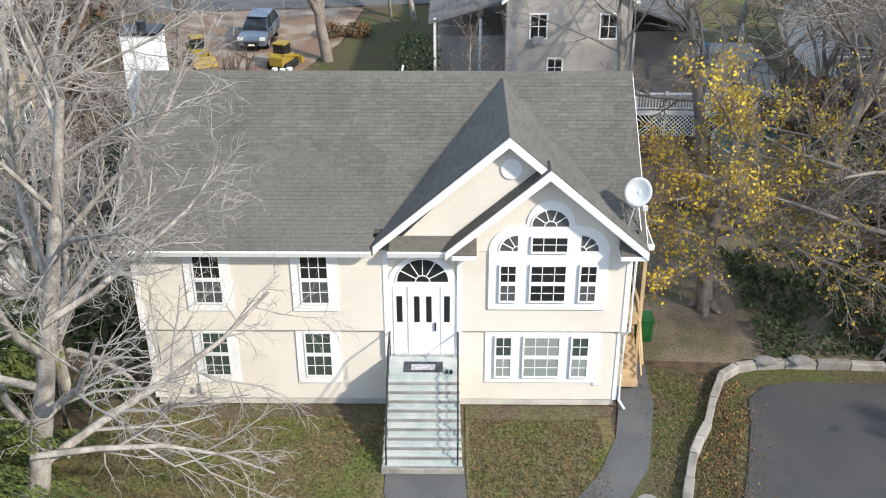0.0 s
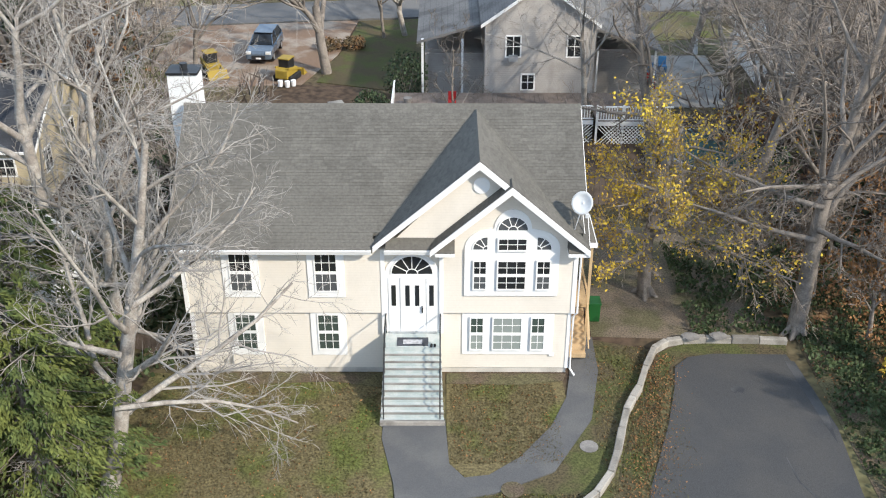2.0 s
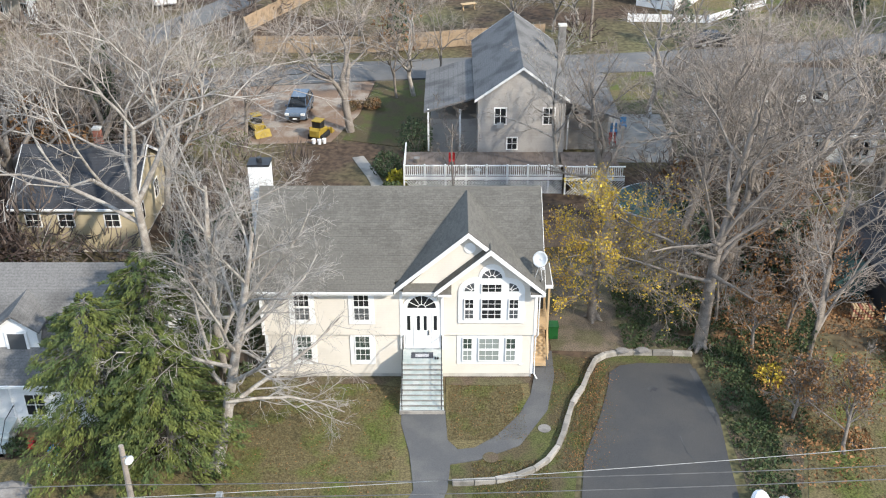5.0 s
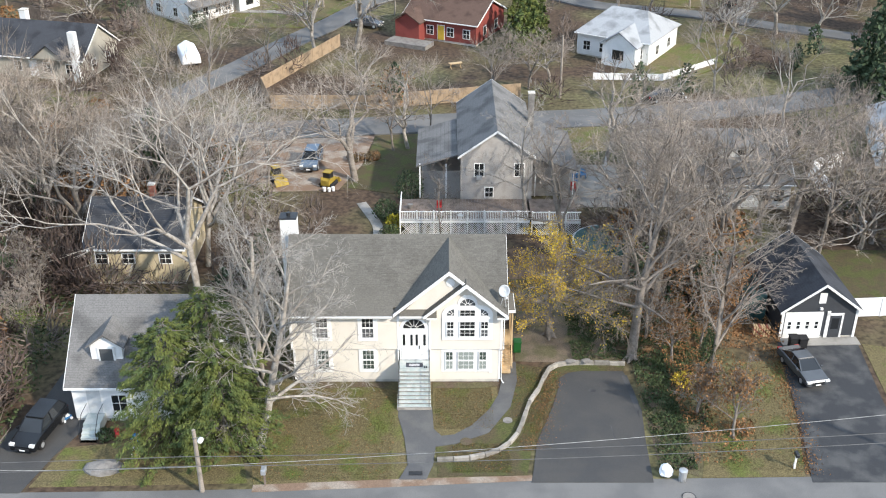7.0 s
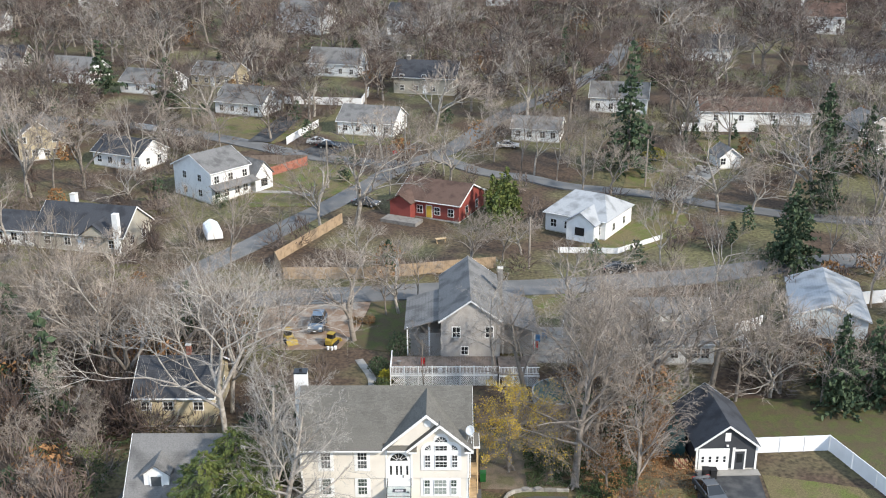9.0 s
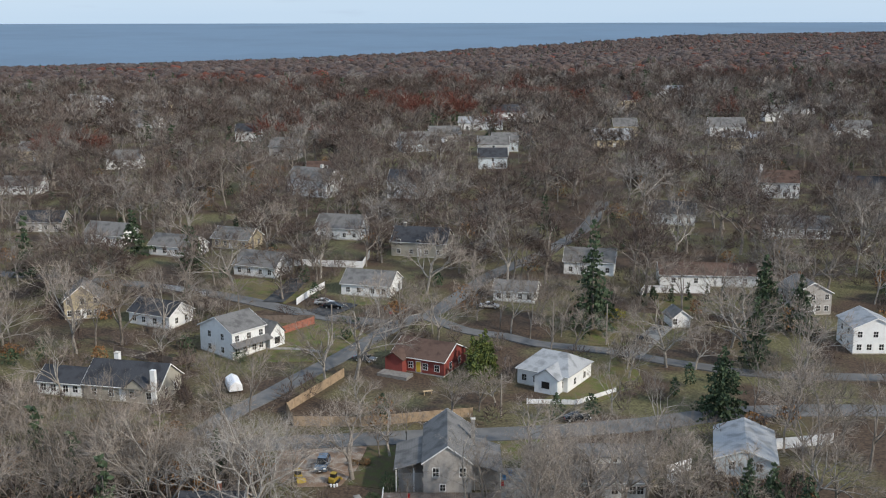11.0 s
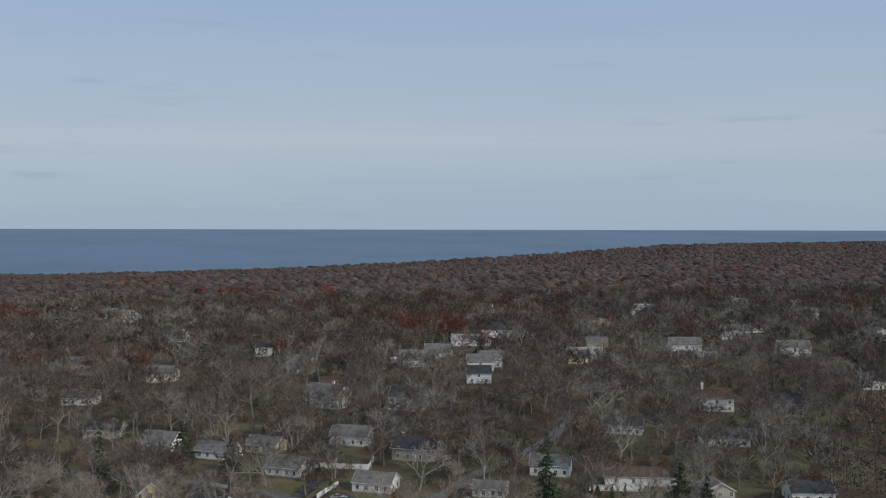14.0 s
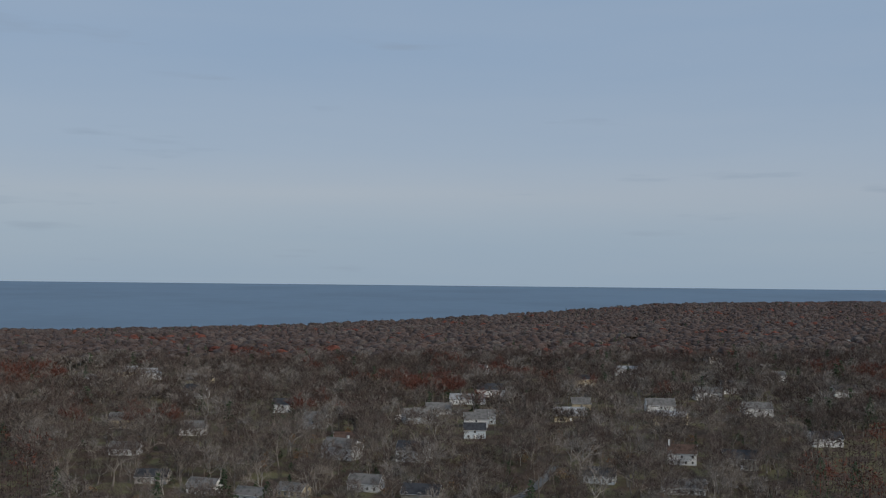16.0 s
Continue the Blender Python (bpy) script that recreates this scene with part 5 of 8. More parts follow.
# houses up the hill
HILL = [
    # at, turn, W, D, eave, ridge, walls, roof, label, axis, chimney
    ((-50.7, 67.6), -13, 15.0, 9.0, 3.0, 6.3, "taupe_siding", "shingle_dark", "taupe ranch house with dark roof and white chimneys", "x", (-3.5, 5.5, 7.4, 0.9, "white_siding")),
    ((-63.0, 70.5), -13, 9.0, 7.0, 2.7, 4.6, "white_siding", "shingle_dark", "white attached garage with dark roof", "x", None),
    ((-31.9, 92.3), 50, 8.5, 10.5, 5.6, 8.0, "white_siding", "shingle_far", "white two-storey colonial house with grey roof", "x", None),
    ((2.8, 82.0), -26, 11.5, 10.0, 3.1, 5.4, "red_siding", "shingle_brown", "red bungalow with brown roof and yellow door", "x", None),
    ((26.4, 74.0), -32, 10.5, 10.5, 3.3, 5.9, "white_siding", "shingle_white", "white cottage with pale hipped roof", "x", None),
    ((-11.2, 133.0), -16, 12.5, 9.5, 3.0, 5.6, "white_siding", "shingle_far", "white ranch house with patched roof", "x", None),
    ((-41.5, 151.3), -22, 12.5, 9.5, 3.0, 6.0, "white_siding", "shingle_far", "white cape house with grey roof", "x", None),
    ((-57.5, 110.4), -26, 11.5, 8.0, 3.0, 5.3, "white_siding", "shingle_dark", "white ranch house with dark roof", "x", None),
    ((-74.0, 116.0), 15, 8.0, 9.0, 4.5, 7.8, "tan_siding", "shingle_far", "cream gabled house among bare trees", "y", None),
    ((-24.0, 193.0), -14, 14.0, 9.0, 3.6, 7.0, "white_siding", "shingle_far", "white house with grey gabled roof", "x", None),
    ((0.6, 171.8), -13, 15.5, 10.0, 4.2, 7.6, "taupe_siding", "shingle_dark", "taupe house with dark roof", "x", (-5, 5, 8.6, 0.7, "stone")),
    ((-5.5, 256.0), -14, 15.0, 10.0, 6.0, 9.8, "white_siding", "shingle_dark", "white two-storey house with dark roof", "x", None),
    ((-42.5, 262.0), -30, 18.0, 11.0, 6.2, 10.0, "white_siding", "shingle_far", "white two-storey gabled house", "x", (3, 6, 11.2, 0.9, "white_siding")),
    ((74.0, 141.0), -5, 24.0, 8.5, 3.0, 5.2, "white_siding", "shingle_brown", "long white ranch house with brown roof", "x", None),
    ((92.0, 118.0), 6, 9.0, 9.0, 5.2, 7.6, "grey_siding", "shingle_far", "grey two-storey house behind bare trees", "y", None),
    ((60.2, 109.0), 10, 4.2, 5.0, 2.4, 4.0, "white_siding", "shingle_far", "small white shed with gabled roof", "y", None),
    ((45.5, 152.0), -12, 13.0, 9.0, 3.6, 6.4, "white_siding", "shingle_far", "white house behind a tall spruce", "x", None),
    ((24.5, 128.0), -14, 10.0, 7.0, 2.8, 4.6, "white_siding", "shingle_far", "low white house behind trees", "x", None),
    ((-69.0, 173.0), -20, 14.0, 8.5, 3.0, 5.6, "white_siding", "shingle_far", "white ranch house among trees", "x", None),
    ((-54.0, 182.0), -20, 12.0, 8.5, 3.0, 5.6, "tan_siding", "shingle_far", "cream house among trees", "x", None),
    ((-92.0, 186.0), -18, 13.0, 8.5, 3.4, 6.4, "white_siding", "shingle_far", "white house among trees", "x", None),
    ((126.0, 252.5), -12, 14.0, 10.0, 5.8, 9.4, "white_siding", "shingle_brown", "cream two-storey house with chimney", "x", (-6, 4, 11.5, 1.0, "white_siding")),
    ((151.6, 241.5), -10, 16.0, 10.0, 5.6, 9.0, "taupe_siding", "shingle_dark", "taupe two-storey house with dark roof", "x", None),
    ((113.2, 191.6), -8, 18.0, 10.0, 3.2, 6.2, "white_siding", "shingle_far", "white ranch house with skylights", "x", None),
    ((79.5, 210.8), -15, 14.0, 9.0, 3.8, 7.0, "white_siding", "shingle_dark", "white house behind tall trees", "x", None),
    ((96.0, 92.3), 0, 9.0, 9.0, 5.6, 7.6, "white_siding", "shingle_white", "tall white house with pale roof", "y", None),
    ((121.0, 123.0), 0, 13.0, 9.0, 3.2, 6.0, "white_siding", "shingle_dark", "white house with dark roof", "x", None),
    ((8.0, 410.0), 5, 16.0, 10.0, 4.0, 7.5, "grey_siding", "shingle_far", "grey house above a grassy slope", "x", None),
    ((27.0, 455.0), -5, 24.0, 10.0, 4.0, 7.0, "white_siding", "shingle_white", "pale roofed house among trees", "x", None),
    ((45.0, 492.0), 0, 20.0, 11.0, 5.5, 9.5, "white_siding", "shingle_dark", "white two-storey house among far trees", "x", None),
    ((30.0, 360.0), 0, 14.0, 10.0, 5.0, 8.5, "white_siding", "shingle_far", "pale house among trees", "x", None),
    ((36.0, 372.0), 0, 12.0, 10.0, 5.0, 8.5, "blue_siding", "shingle_far", "pale blue house among trees", "x", None),
    ((28.0, 322.0), 0, 12.0, 9.0, 5.0, 8.5, "blue_siding", "shingle_dark", "blue-grey house among trees", "x", None),
    ((-93.0, 420.0), 0, 13.0, 10.0, 5.5, 9.0, "white_siding", "shingle_dark", "white house among far trees", "x", None),
    ((-40.0, 305.0), 0, 16.0, 9.0, 3.2, 6.0, "tan_siding", "shingle_brown", "low house with brown roof", "x", None),
    ((150.0, 412.0), 0, 18.0, 10.0, 5.5, 9.5, "white_siding", "shingle_far", "pale house among far trees", "x", None),
    ((208.0, 398.0), 0, 18.0, 10.0, 5.5, 9.0, "white_siding", "shingle_far", "pale house among far trees", "x", None),
    ((100.0, 420.0), 0, 12.0, 10.0, 5.5, 9.0, "tan_siding", "shingle_far", "cream house among far trees", "x", None),
    ((-178.0, 356.0), 0, 14.0, 10.0, 5.5, 9.0, "tan_siding", "shingle_far", "cream house among far trees", "x", None),
    ((-130.0, 330.0), 0, 14.0, 10.0, 4.5, 8.0, "white_siding", "shingle_far", "white house among far trees", "x", None),
    ((-118.0, 205.0), 0, 14.0, 9.0, 3.2, 6.0, "grey_siding", "shingle_dark", "grey house among trees", "x", None),
    ((195.0, 470.0), 0, 18.0, 10.0, 5.5, 9.0, "white_siding", "shingle_far", "white house among far trees", "x", None),
    ((270.0, 560.0), 0, 18.0, 10.0, 5.5, 9.0, "white_siding", "shingle_far", "white house among far trees", "x", None),
    ((215.0, 300.0), 0, 16.0, 10.0, 4.5, 8.0, "white_siding", "shingle_dark", "white house with dark roof", "x", None),
    ((-150.0, 270.0), 0, 15.0, 9.0, 3.4, 6.5, "white_siding", "shingle_far", "white house among bare trees", "x", None),
]
# more roofs among the far woods
far_rng = random.Random(41)
for i in range(34):
    fy = far_rng.uniform(330, 950)
    fx = far_rng.uniform(-0.42, 0.42) * (fy + 240)
    if min(math.hypot(fx - q[0][0], fy - q[0][1]) for q in HILL) > 30:
        HILL.append(((fx, fy), far_rng.uniform(-25, 25), far_rng.uniform(12, 20), 10.0, far_rng.choice((4.0, 5.5, 6.0)), far_rng.uniform(8, 10), far_rng.choice(("white_siding", "white_siding", "tan_siding", "grey_siding", "blue_siding")),
                     far_rng.choice(("shingle_far", "shingle_dark", "shingle_white")), "pale house half hidden by far trees", "x", None))
for i, (at, turn, W, D, ev, rg, wl_, rf, lab, ax, chm) in enumerate(HILL):
    zz = 0.95 if ev < 4 else 0.9
    wins = row_windows("f", [W * f for f in (-0.36, -0.13, 0.15, 0.37)], zz, 0.95, 1.2)
    wins += row_windows("r", (D * 0.3, D * 0.7), zz) + row_windows("l", (D * 0.3, D * 0.7), zz)
    if ev > 4:
        wins += row_windows("f", [W * f for f in (-0.36, 0.0, 0.37)], 3.6, 0.95, 1.2) + row_windows("l", (D * 0.3, D * 0.7), 3.6)
    if at[1] > 300:
        wins = row_windows("f", [W * f for f in (-0.3, 0.3)], zz, 1.1, 1.3, 1) + row_windows("f", (0.0,), 3.4, 1.1, 1.3, 1)
    hip = 3.0 if lab.startswith("white cottage") else 0.0
    hh = house("shed" if "shed" in lab else "house", at, turn, W, D, ev, rg, wl_, rf, lab, ax, wins if "shed" not in lab else wins[:1],
               [("f", W * 0.02, 0.3, 1.0, 2.05, "brown_door" if wl_ == "red_siding" else "white")], chm, hip=hip)
    if lab.startswith("taupe ranch"):
        part("chimney", Mesh().box(6.3, 7.2, -0.5, 0.3, 0, 6.6), M["white_siding"], hh, "white clad chimney")
        part("porch_gable", Mesh().prism([(1.2, 3.1), (5.6, 3.1), (3.4, 4.8)], "y", -1.2, 3.5), M["taupe_siding"], hh)
        part("porch_roof", Mesh().prism([(0.9, 2.95), (0.9, 3.1), (3.4, 5.05), (5.9, 3.1), (5.9, 2.95), (3.4, 4.85)], "y", -1.4, 3.6), M["shingle_dark"], hh)
    elif lab.startswith("white two-storey colonial"):
        b = part("bay", Mesh().box(5.0, 9.0, -0.6, 5.0, 0, 3.2).prism([(5.0, 3.2), (9.0, 3.2), (7.0, 5.4)], "y", -0.6, 5.0), M["white_siding"], hh, "low white gabled wing")
        part("bay_roof", Mesh().prism([(4.7, 3.0), (4.7, 3.15), (7.0, 5.65), (9.3, 3.15), (9.3, 3.0), (7.0, 5.45)], "y", -0.9, 5.2), M["shingle_far"], b)
        part("window", Mesh().box(6.3, 7.7, -0.68, -0.6, 1.0, 2.4), M["pane"], b)
        part("porch_roof", Mesh().prism([(-1.8, 2.7), (-1.8, 2.85), (0.0, 3.5), (0.0, 3.35)], "x", -4.8, 5.0), M["shingle_far"], hh)
    elif lab.startswith("red bungalow"):
        part("gable", Mesh().box(-6.2, -2.4, -1.8, 0, 0, 2.9).prism([(-6.2, 2.9), (-2.4, 2.9), (-4.3, 4.0)], "y", -1.8, 0), M["red_siding"], hh, "red gabled porch")
        part("gable_roof", Mesh().prism([(-6.6, 2.75), (-6.6, 2.9), (-4.3, 4.3), (-2.0, 2.9), (-2.0, 2.75), (-4.3, 4.12)], "y", -2.2, 2.5), M["shingle_brown"], hh)
        part("terrace", Mesh().box(-6.5, 0, -4.6, -1.8, -0.3, 0.5), M["stone"], hh, "raised stone terrace")
    elif lab.startswith("white cottage"):
        w = part("wing", Mesh().box(-0.5, 4.2, -2.2, 0, 0, 3.0).prism([(-0.5, 3.0), (4.2, 3.0), (1.85, 4.6)], "y", -2.2, 2), M["white_siding"], hh, "white gabled front wing")
        part("wing_roof", Mesh().prism([(-0.9, 2.85), (-0.9, 3.0), (1.85, 4.85), (4.6, 3.0), (4.6, 2.85), (1.85, 4.65)], "y", -2.5, 3.0), M["shingle_white"], w)
        part("window", Mesh().box(1.0, 2.6, -2.26, -2.19, 1.0, 2.3), M["pane"], w)


# ---- fences, kerbs, poles ----
def board_fence(name, pts, height, mat, label, board=0.3, post=2.4, cap=False, step=True):
    f = thing(name, pose(0, 0, 0), label, "fence")
    pts = [Vector((x, y, float(land(x, y)))) for x, y in pts]
    for a, b in zip(pts, pts[1:]):
        ln = (b - a).length
        n = max(1, int(ln / post))
        for i in range(n):
            p, q = a.lerp(b, i / n), a.lerp(b, (i + 1) / n)
            part("post", Mesh().box(p.x - 0.06, p.x + 0.06, p.y - 0.06, p.y + 0.06, p.z - 0.1, p.z + height + 0.1), M[mat], f)
            k = max(1, int((q - p).length / board))
            for j in range(k):
                u, v = p.lerp(q, (j + 0.03) / k), p.lerp(q, (j + 0.97) / k)
                dz = Vector((0, 0, height / 2 + 0.03))
                part("panel" if k == 1 else "board", Mesh().bar(u + dz, v + dz, 0.03, height), M[mat], f)
            if cap:
                part("rail", Mesh().bar(p + Vector((0, 0, height + 0.03)), q + Vector((0, 0, height + 0.03)), 0.08, 0.1), M[mat], f)
    return f


board_fence("fence", [(-17.8, 56.4), (-5.8, 56.2), (1.8, 57.9), (13.1, 60.3)], 1.8, "wood_fence", "tan cedar board fence along the back street")
board_fence("fence", [(-17.8, 56.4), (-19.8, 62.5), (-11.3, 80.0)], 1.8, "wood_fence", "tan cedar board fence beside the side street")
board_fence("fence", [(37.0, 9.2), (44.7, 9.7), (46.8, 2.9), (49.5, -6)], 1.7, "vinyl", "white vinyl fence round a back yard", 2.2, 2.4, True)
board_fence("fence", [(43.0, 23.0), (42.2, 37.0), (46.5, 39.5)], 1.8, "vinyl", "white vinyl fence between two yards", 2.2, 2.4, True)
board_fence("fence", [(58, 46), (72, 49)], 1.8, "vinyl", "white vinyl fence beside the blue house", 2.2, 2.4, True)
board_fence("fence", [(55.8, 133), (57, 136), (73, 135)], 1.8, "vinyl", "white vinyl fence before a ranch house", 2.2, 2.4, True)
board_fence("fence", [(-45, 163), (-28, 162), (-14, 160), (-13, 172)], 1.8, "vinyl", "white vinyl fence behind a cape house", 2.2, 2.4, True)
board_fence("fence", [(-27.0, 126.5), (-25.0, 133.0), (-22, 141)], 1.5, "vinyl", "white vinyl fence beside a driveway", 2.2, 2.4, True)
board_fence("fence", [(-62, 140), (-50, 133)], 1.2, "vinyl", "low white fence along a street", 2.2, 2.4, True)
board_fence("fence", [(-19, 390), (-3, 409), (8, 404)], 3.0, "vinyl", "long white fence above a grassy slope", 4.4, 5.0)
board_fence("fence", [(-27.5, 104.5), (-21.0, 112.0)], 1.8, "brick", "orange-stained board fence on a corner lot")
board_fence("fence", [(-43, 112), (-27, 113), (-21, 113)], 1.8, "wood_old", "weathered board fence along a street")
board_fence("fence", [(-60, 93), (-46, 86), (-42, 88)], 1.8, "wood_old", "weathered board fence behind the taupe house")
board_fence("fence", [(8.8, 15.5), (17.0, 16.0), (25, 17.5)], 1.8, "wood_old", "dark weathered board fence behind the yard")
board_fence("fence", [(-14.5, 3.0), (-8.2, 1.0)], 0.9, "wood_old", "low weathered fence beside the house")
board_fence("fence", [(23, 66.5), (32, 66.0), (40, 72)], 0.9, "vinyl", "low white picket fence", 0.5, 2.0)


def kerb_wall():
    k = thing("kerb", pose(0, 0, 0), "pale stone kerb round the parking pad, uneven blocks", "kerb")
    pts = smooth_line([(3.0, -9.0), (5.2, -8.85), (7.2, -8.0), (8.6, -6.2), (9.7, -2.6), (10.45, -1.1), (11.5, 1.6), (12.9, 2.35), (15, 2.4), (17.4, 2.3)], 1.15)
    rng = random.Random(8)
    for a, b in zip(pts, pts[1:]):
        d = b - a
        z = -0.02 + rng.uniform(-0.02, 0.03)
        part("stone", Mesh().bar((a[0], a[1], z), (a[0] + d[0] * 0.975, a[1] + d[1] * 0.975, z + rng.uniform(-0.02, 0.02)), 0.27 + rng.uniform(-0.03, 0.04), 0.34), M["kerbstone"], k, bevel=0.025)
    for bx, by in ((13.2, 2.3), (14.4, 2.35)):
        s = thing("stone_slab", pose(bx, by, 0.16), "flat grey stone lying on the kerb", "stone", "stones on the kerb")
        part("slab", Mesh().ball((0, 0, 0.05), 0.42, 0.32, 0.09, 9, 5, 0.1, rng), M["stone"], s)


kerb_wall()


def utility_pole(x, y, h, label, lean=0.0):
    p = thing("utility_pole", pose(x, y, float(land(x, y)), 0, lean, 0), label, "utility pole")
    part("pole", Mesh().tube([(0, 0, 0), (0, 0, h)], [0.17, 0.12], 10, True), M["pole"], p)
    return p


up1 = utility_pole(-12.2, -12.0, 5.0, "weathered utility pole with a street lamp")
part("lamp_arm", Mesh().tube([(0, -0.1, 4.4), (0.35, -0.5, 4.8), (0.6, -0.9, 5.0)], 0.03, 6, True), M["metal_pale"], up1)
part("lamp_head", Mesh().ball((0.65, -1.0, 5.0), 0.2, 0.32, 0.12, 10, 6), M["lamp_glass"], up1, "pale street lamp head", smooth=True)
up2 = utility_pole(38.5, -11.3, 7.6, "weathered utility pole with lamp and transformer box")
part("lamp_arm", Mesh().tube([(0, -0.1, 6.9), (-1.2, -0.7, 7.6)], 0.03, 6, True), M["metal_pale"], up2)
part("lamp_head", Mesh().ball((-1.4, -0.8, 7.6), 0.32, 0.2, 0.12, 10, 6), M["lamp_glass"], up2, "pale street lamp head", smooth=True)
part("meter_box", Mesh().box(0.1, 0.4, -0.3, -0.05, 6.3, 6.9), M["metal_pale"], up2)
for px_, py_, ph in ((-2.0, 113.5, 9.5), (42.0, 98.0, 9), (-15.5, 98.0, 9), (18, 60, 8), (31, 100, 9)):
    utility_pole(px_, py_, ph, "weathered utility pole beside a street")


def cable(pts, mat, r, label):
    line = []
    for a, b in zip(pts, pts[1:]):
        for t in np.linspace(0, 1, 14):
            line.append((a[0] + (b[0] - a[0]) * t, a[1] + (b[1] - a[1]) * t, a[2] + (b[2] - a[2]) * t - 2.0 * t * (1 - t)))
    tagged(part("cable", Mesh().tube(line, r, 4), M[mat]), label, "cable", "overhead cables")


for dz, dy in ((5.2, -3.4), (4.8, -3.8)):
    cable([(-70, -12.5 + dy, dz), (-12.2, -11.6 + dy, dz), (38.5, -11.3 + dy, dz + 2.2), (80, -11 + dy, dz + 2)], "wire", 0.028, "dark overhead cable between utility poles")
cable([(-40, -15, 5.0), (-12.2, -15.0, 4.4), (38.5, -13.2, 8.0)], "wire_pale", 0.02, "pale overhead service cable")


# ---- vehicles ----
def car(name, x, y, turn, paint, label, kind="sedan", scale=1.0, z=None):
    """A car whose front points to -y before it is turned."""
    c = thing(name, pose(x, y, float(land(x, y)) + 0.1 if z is None else z, 0, 0, turn), label, "car")
    if kind == "sedan":
        L, W, H, belt = 4.7, 1.8, 1.45, 0.92
        low = [(-2.35, 0.35), (-2.35, 0.62), (-2.2, 0.78), (-1.1, 0.95), (1.7, 0.98), (2.3, 0.9), (2.36, 0.5), (2.3, 0.3)]
        top = [(-1.15, 0.94), (-0.35, 1.42), (0.85, 1.45), (1.75, 0.98)]
    else:
        L, W, H, belt = 4.75, 1.9, 1.75, 1.05
        low = [(-2.37, 0.38), (-2.37, 0.78), (-2.15, 0.95), (-1.15, 1.08), (2.2, 1.1), (2.36, 0.95), (2.38, 0.5), (2.3, 0.32)]
        top = [(-1.2, 1.06), (-0.45, 1.66), (0.3, 1.74), (1.8, 1.7), (2.25, 1.1)]
    bm = Mesh()
    n = len(low)
    for i, (s, in_) in enumerate(((-1, 0.0), (1, 0.0))):
        pass
    secs = ((-W / 2, 0.12), (-W / 2 + 0.12, 0.0), (W / 2 - 0.12, 0.0), (W / 2, 0.12))
    cz = sum(p[1] for p in low) / n
    for xx, k in secs:
        for yy, zz in low:
            bm.v.append((xx, yy * (1 - k * 0.25), cz + (zz - cz) * (1 - k)))
    for i in range(3):
        for j in range(n):
            a, b = i * n + j, i * n + (j + 1) % n
            bm.f.append((a, b, b + n, a + n))
    bm.f += [tuple(range(n))[::-1], tuple(range(3 * n, 4 * n))]
    body = part("body", bm, M[paint], c, bevel=0.02)
    m = len(top)
    cab = Mesh()
    for xx, k in ((-W / 2 + 0.08, 0), (W / 2 - 0.08, 0)):
        for yy, zz in top:
            f = (zz - belt) / (H - belt)
            cab.v.append((xx - math.copysign(0.2 * max(f, 0), xx), yy, zz))
    for j in range(m - 1):
        cab.f.append((j, j + 1, m + j + 1, m + j))
    cab.f += [tuple(range(m))[::-1], tuple(range(m, 2 * m))]
    part("glasshouse", cab, M["pane"], c, "dark car windows")
    roof = [p for p in top if p[1] > belt + 0.4]
    y0, y1 = roof[0][0] + 0.1, roof[-1][0] - 0.05
    part("roof", Mesh().box(-W / 2 + 0.26, W / 2 - 0.26, y0, y1, H - 0.04, H + 0.03), M[paint], c, bevel=0.02)
    for s in (-1, 1):
        for yy, zz in zip((top[0], top[-1]), (roof[0], roof[-1])):
            part("pillar", Mesh().bar((s * (W / 2 - 0.09), yy[0], yy[1]), (s * (W / 2 - 0.27), zz[0], zz[1]), 0.07, 0.07), M[paint], c)
        part("pillar", Mesh().bar((s * (W / 2 - 0.085), 0.3, belt), (s * (W / 2 - 0.265), 0.35, H - 0.02), 0.05, 0.08), M[paint], c)
        part("headlight", Mesh().box(s * 0.72 - 0.18, s * 0.72 + 0.18, -L / 2 - 0.015, -L / 2 + 0.25, 0.62 if kind == "sedan" else 0.76, 0.76 if kind == "sedan" else 0.93), M["lamp_glass"], c)
        part("tail_light", Mesh().box(s * 0.72 - 0.16, s * 0.72 + 0.16, L / 2 - 0.2, L / 2 + 0.02, 0.72, 0.9), M["tail"], c)
        part("mirror", Mesh().box(s * (W / 2 + 0.1) - 0.08, s * (W / 2 + 0.1) + 0.08, -0.95, -0.82, belt, belt + 0.14), M[paint], c)
        for yy in (-1.42, 1.4):
            w = part("wheel", Mesh().tube([(s * (W / 2 - 0.2), yy, 0.33), (s * (W / 2 + 0.005), yy, 0.33)], 0.33, 14, True), M["rubber"], c)
            part("rim", Mesh().tube([(s * (W / 2 - 0.02), yy, 0.33), (s * (W / 2 + 0.015), yy, 0.33)], 0.2, 10, True), M["metal_pale"], w)
    part("grille", Mesh().box(-0.5, 0.5, -L / 2 - 0.01, -L / 2 + 0.1, 0.42, 0.66), M["black"], c)
    part("number_plate", Mesh().box(-0.2, 0.2, -L / 2 - 0.02, -L / 2, 0.4, 0.52), M["white"], c)
    return c


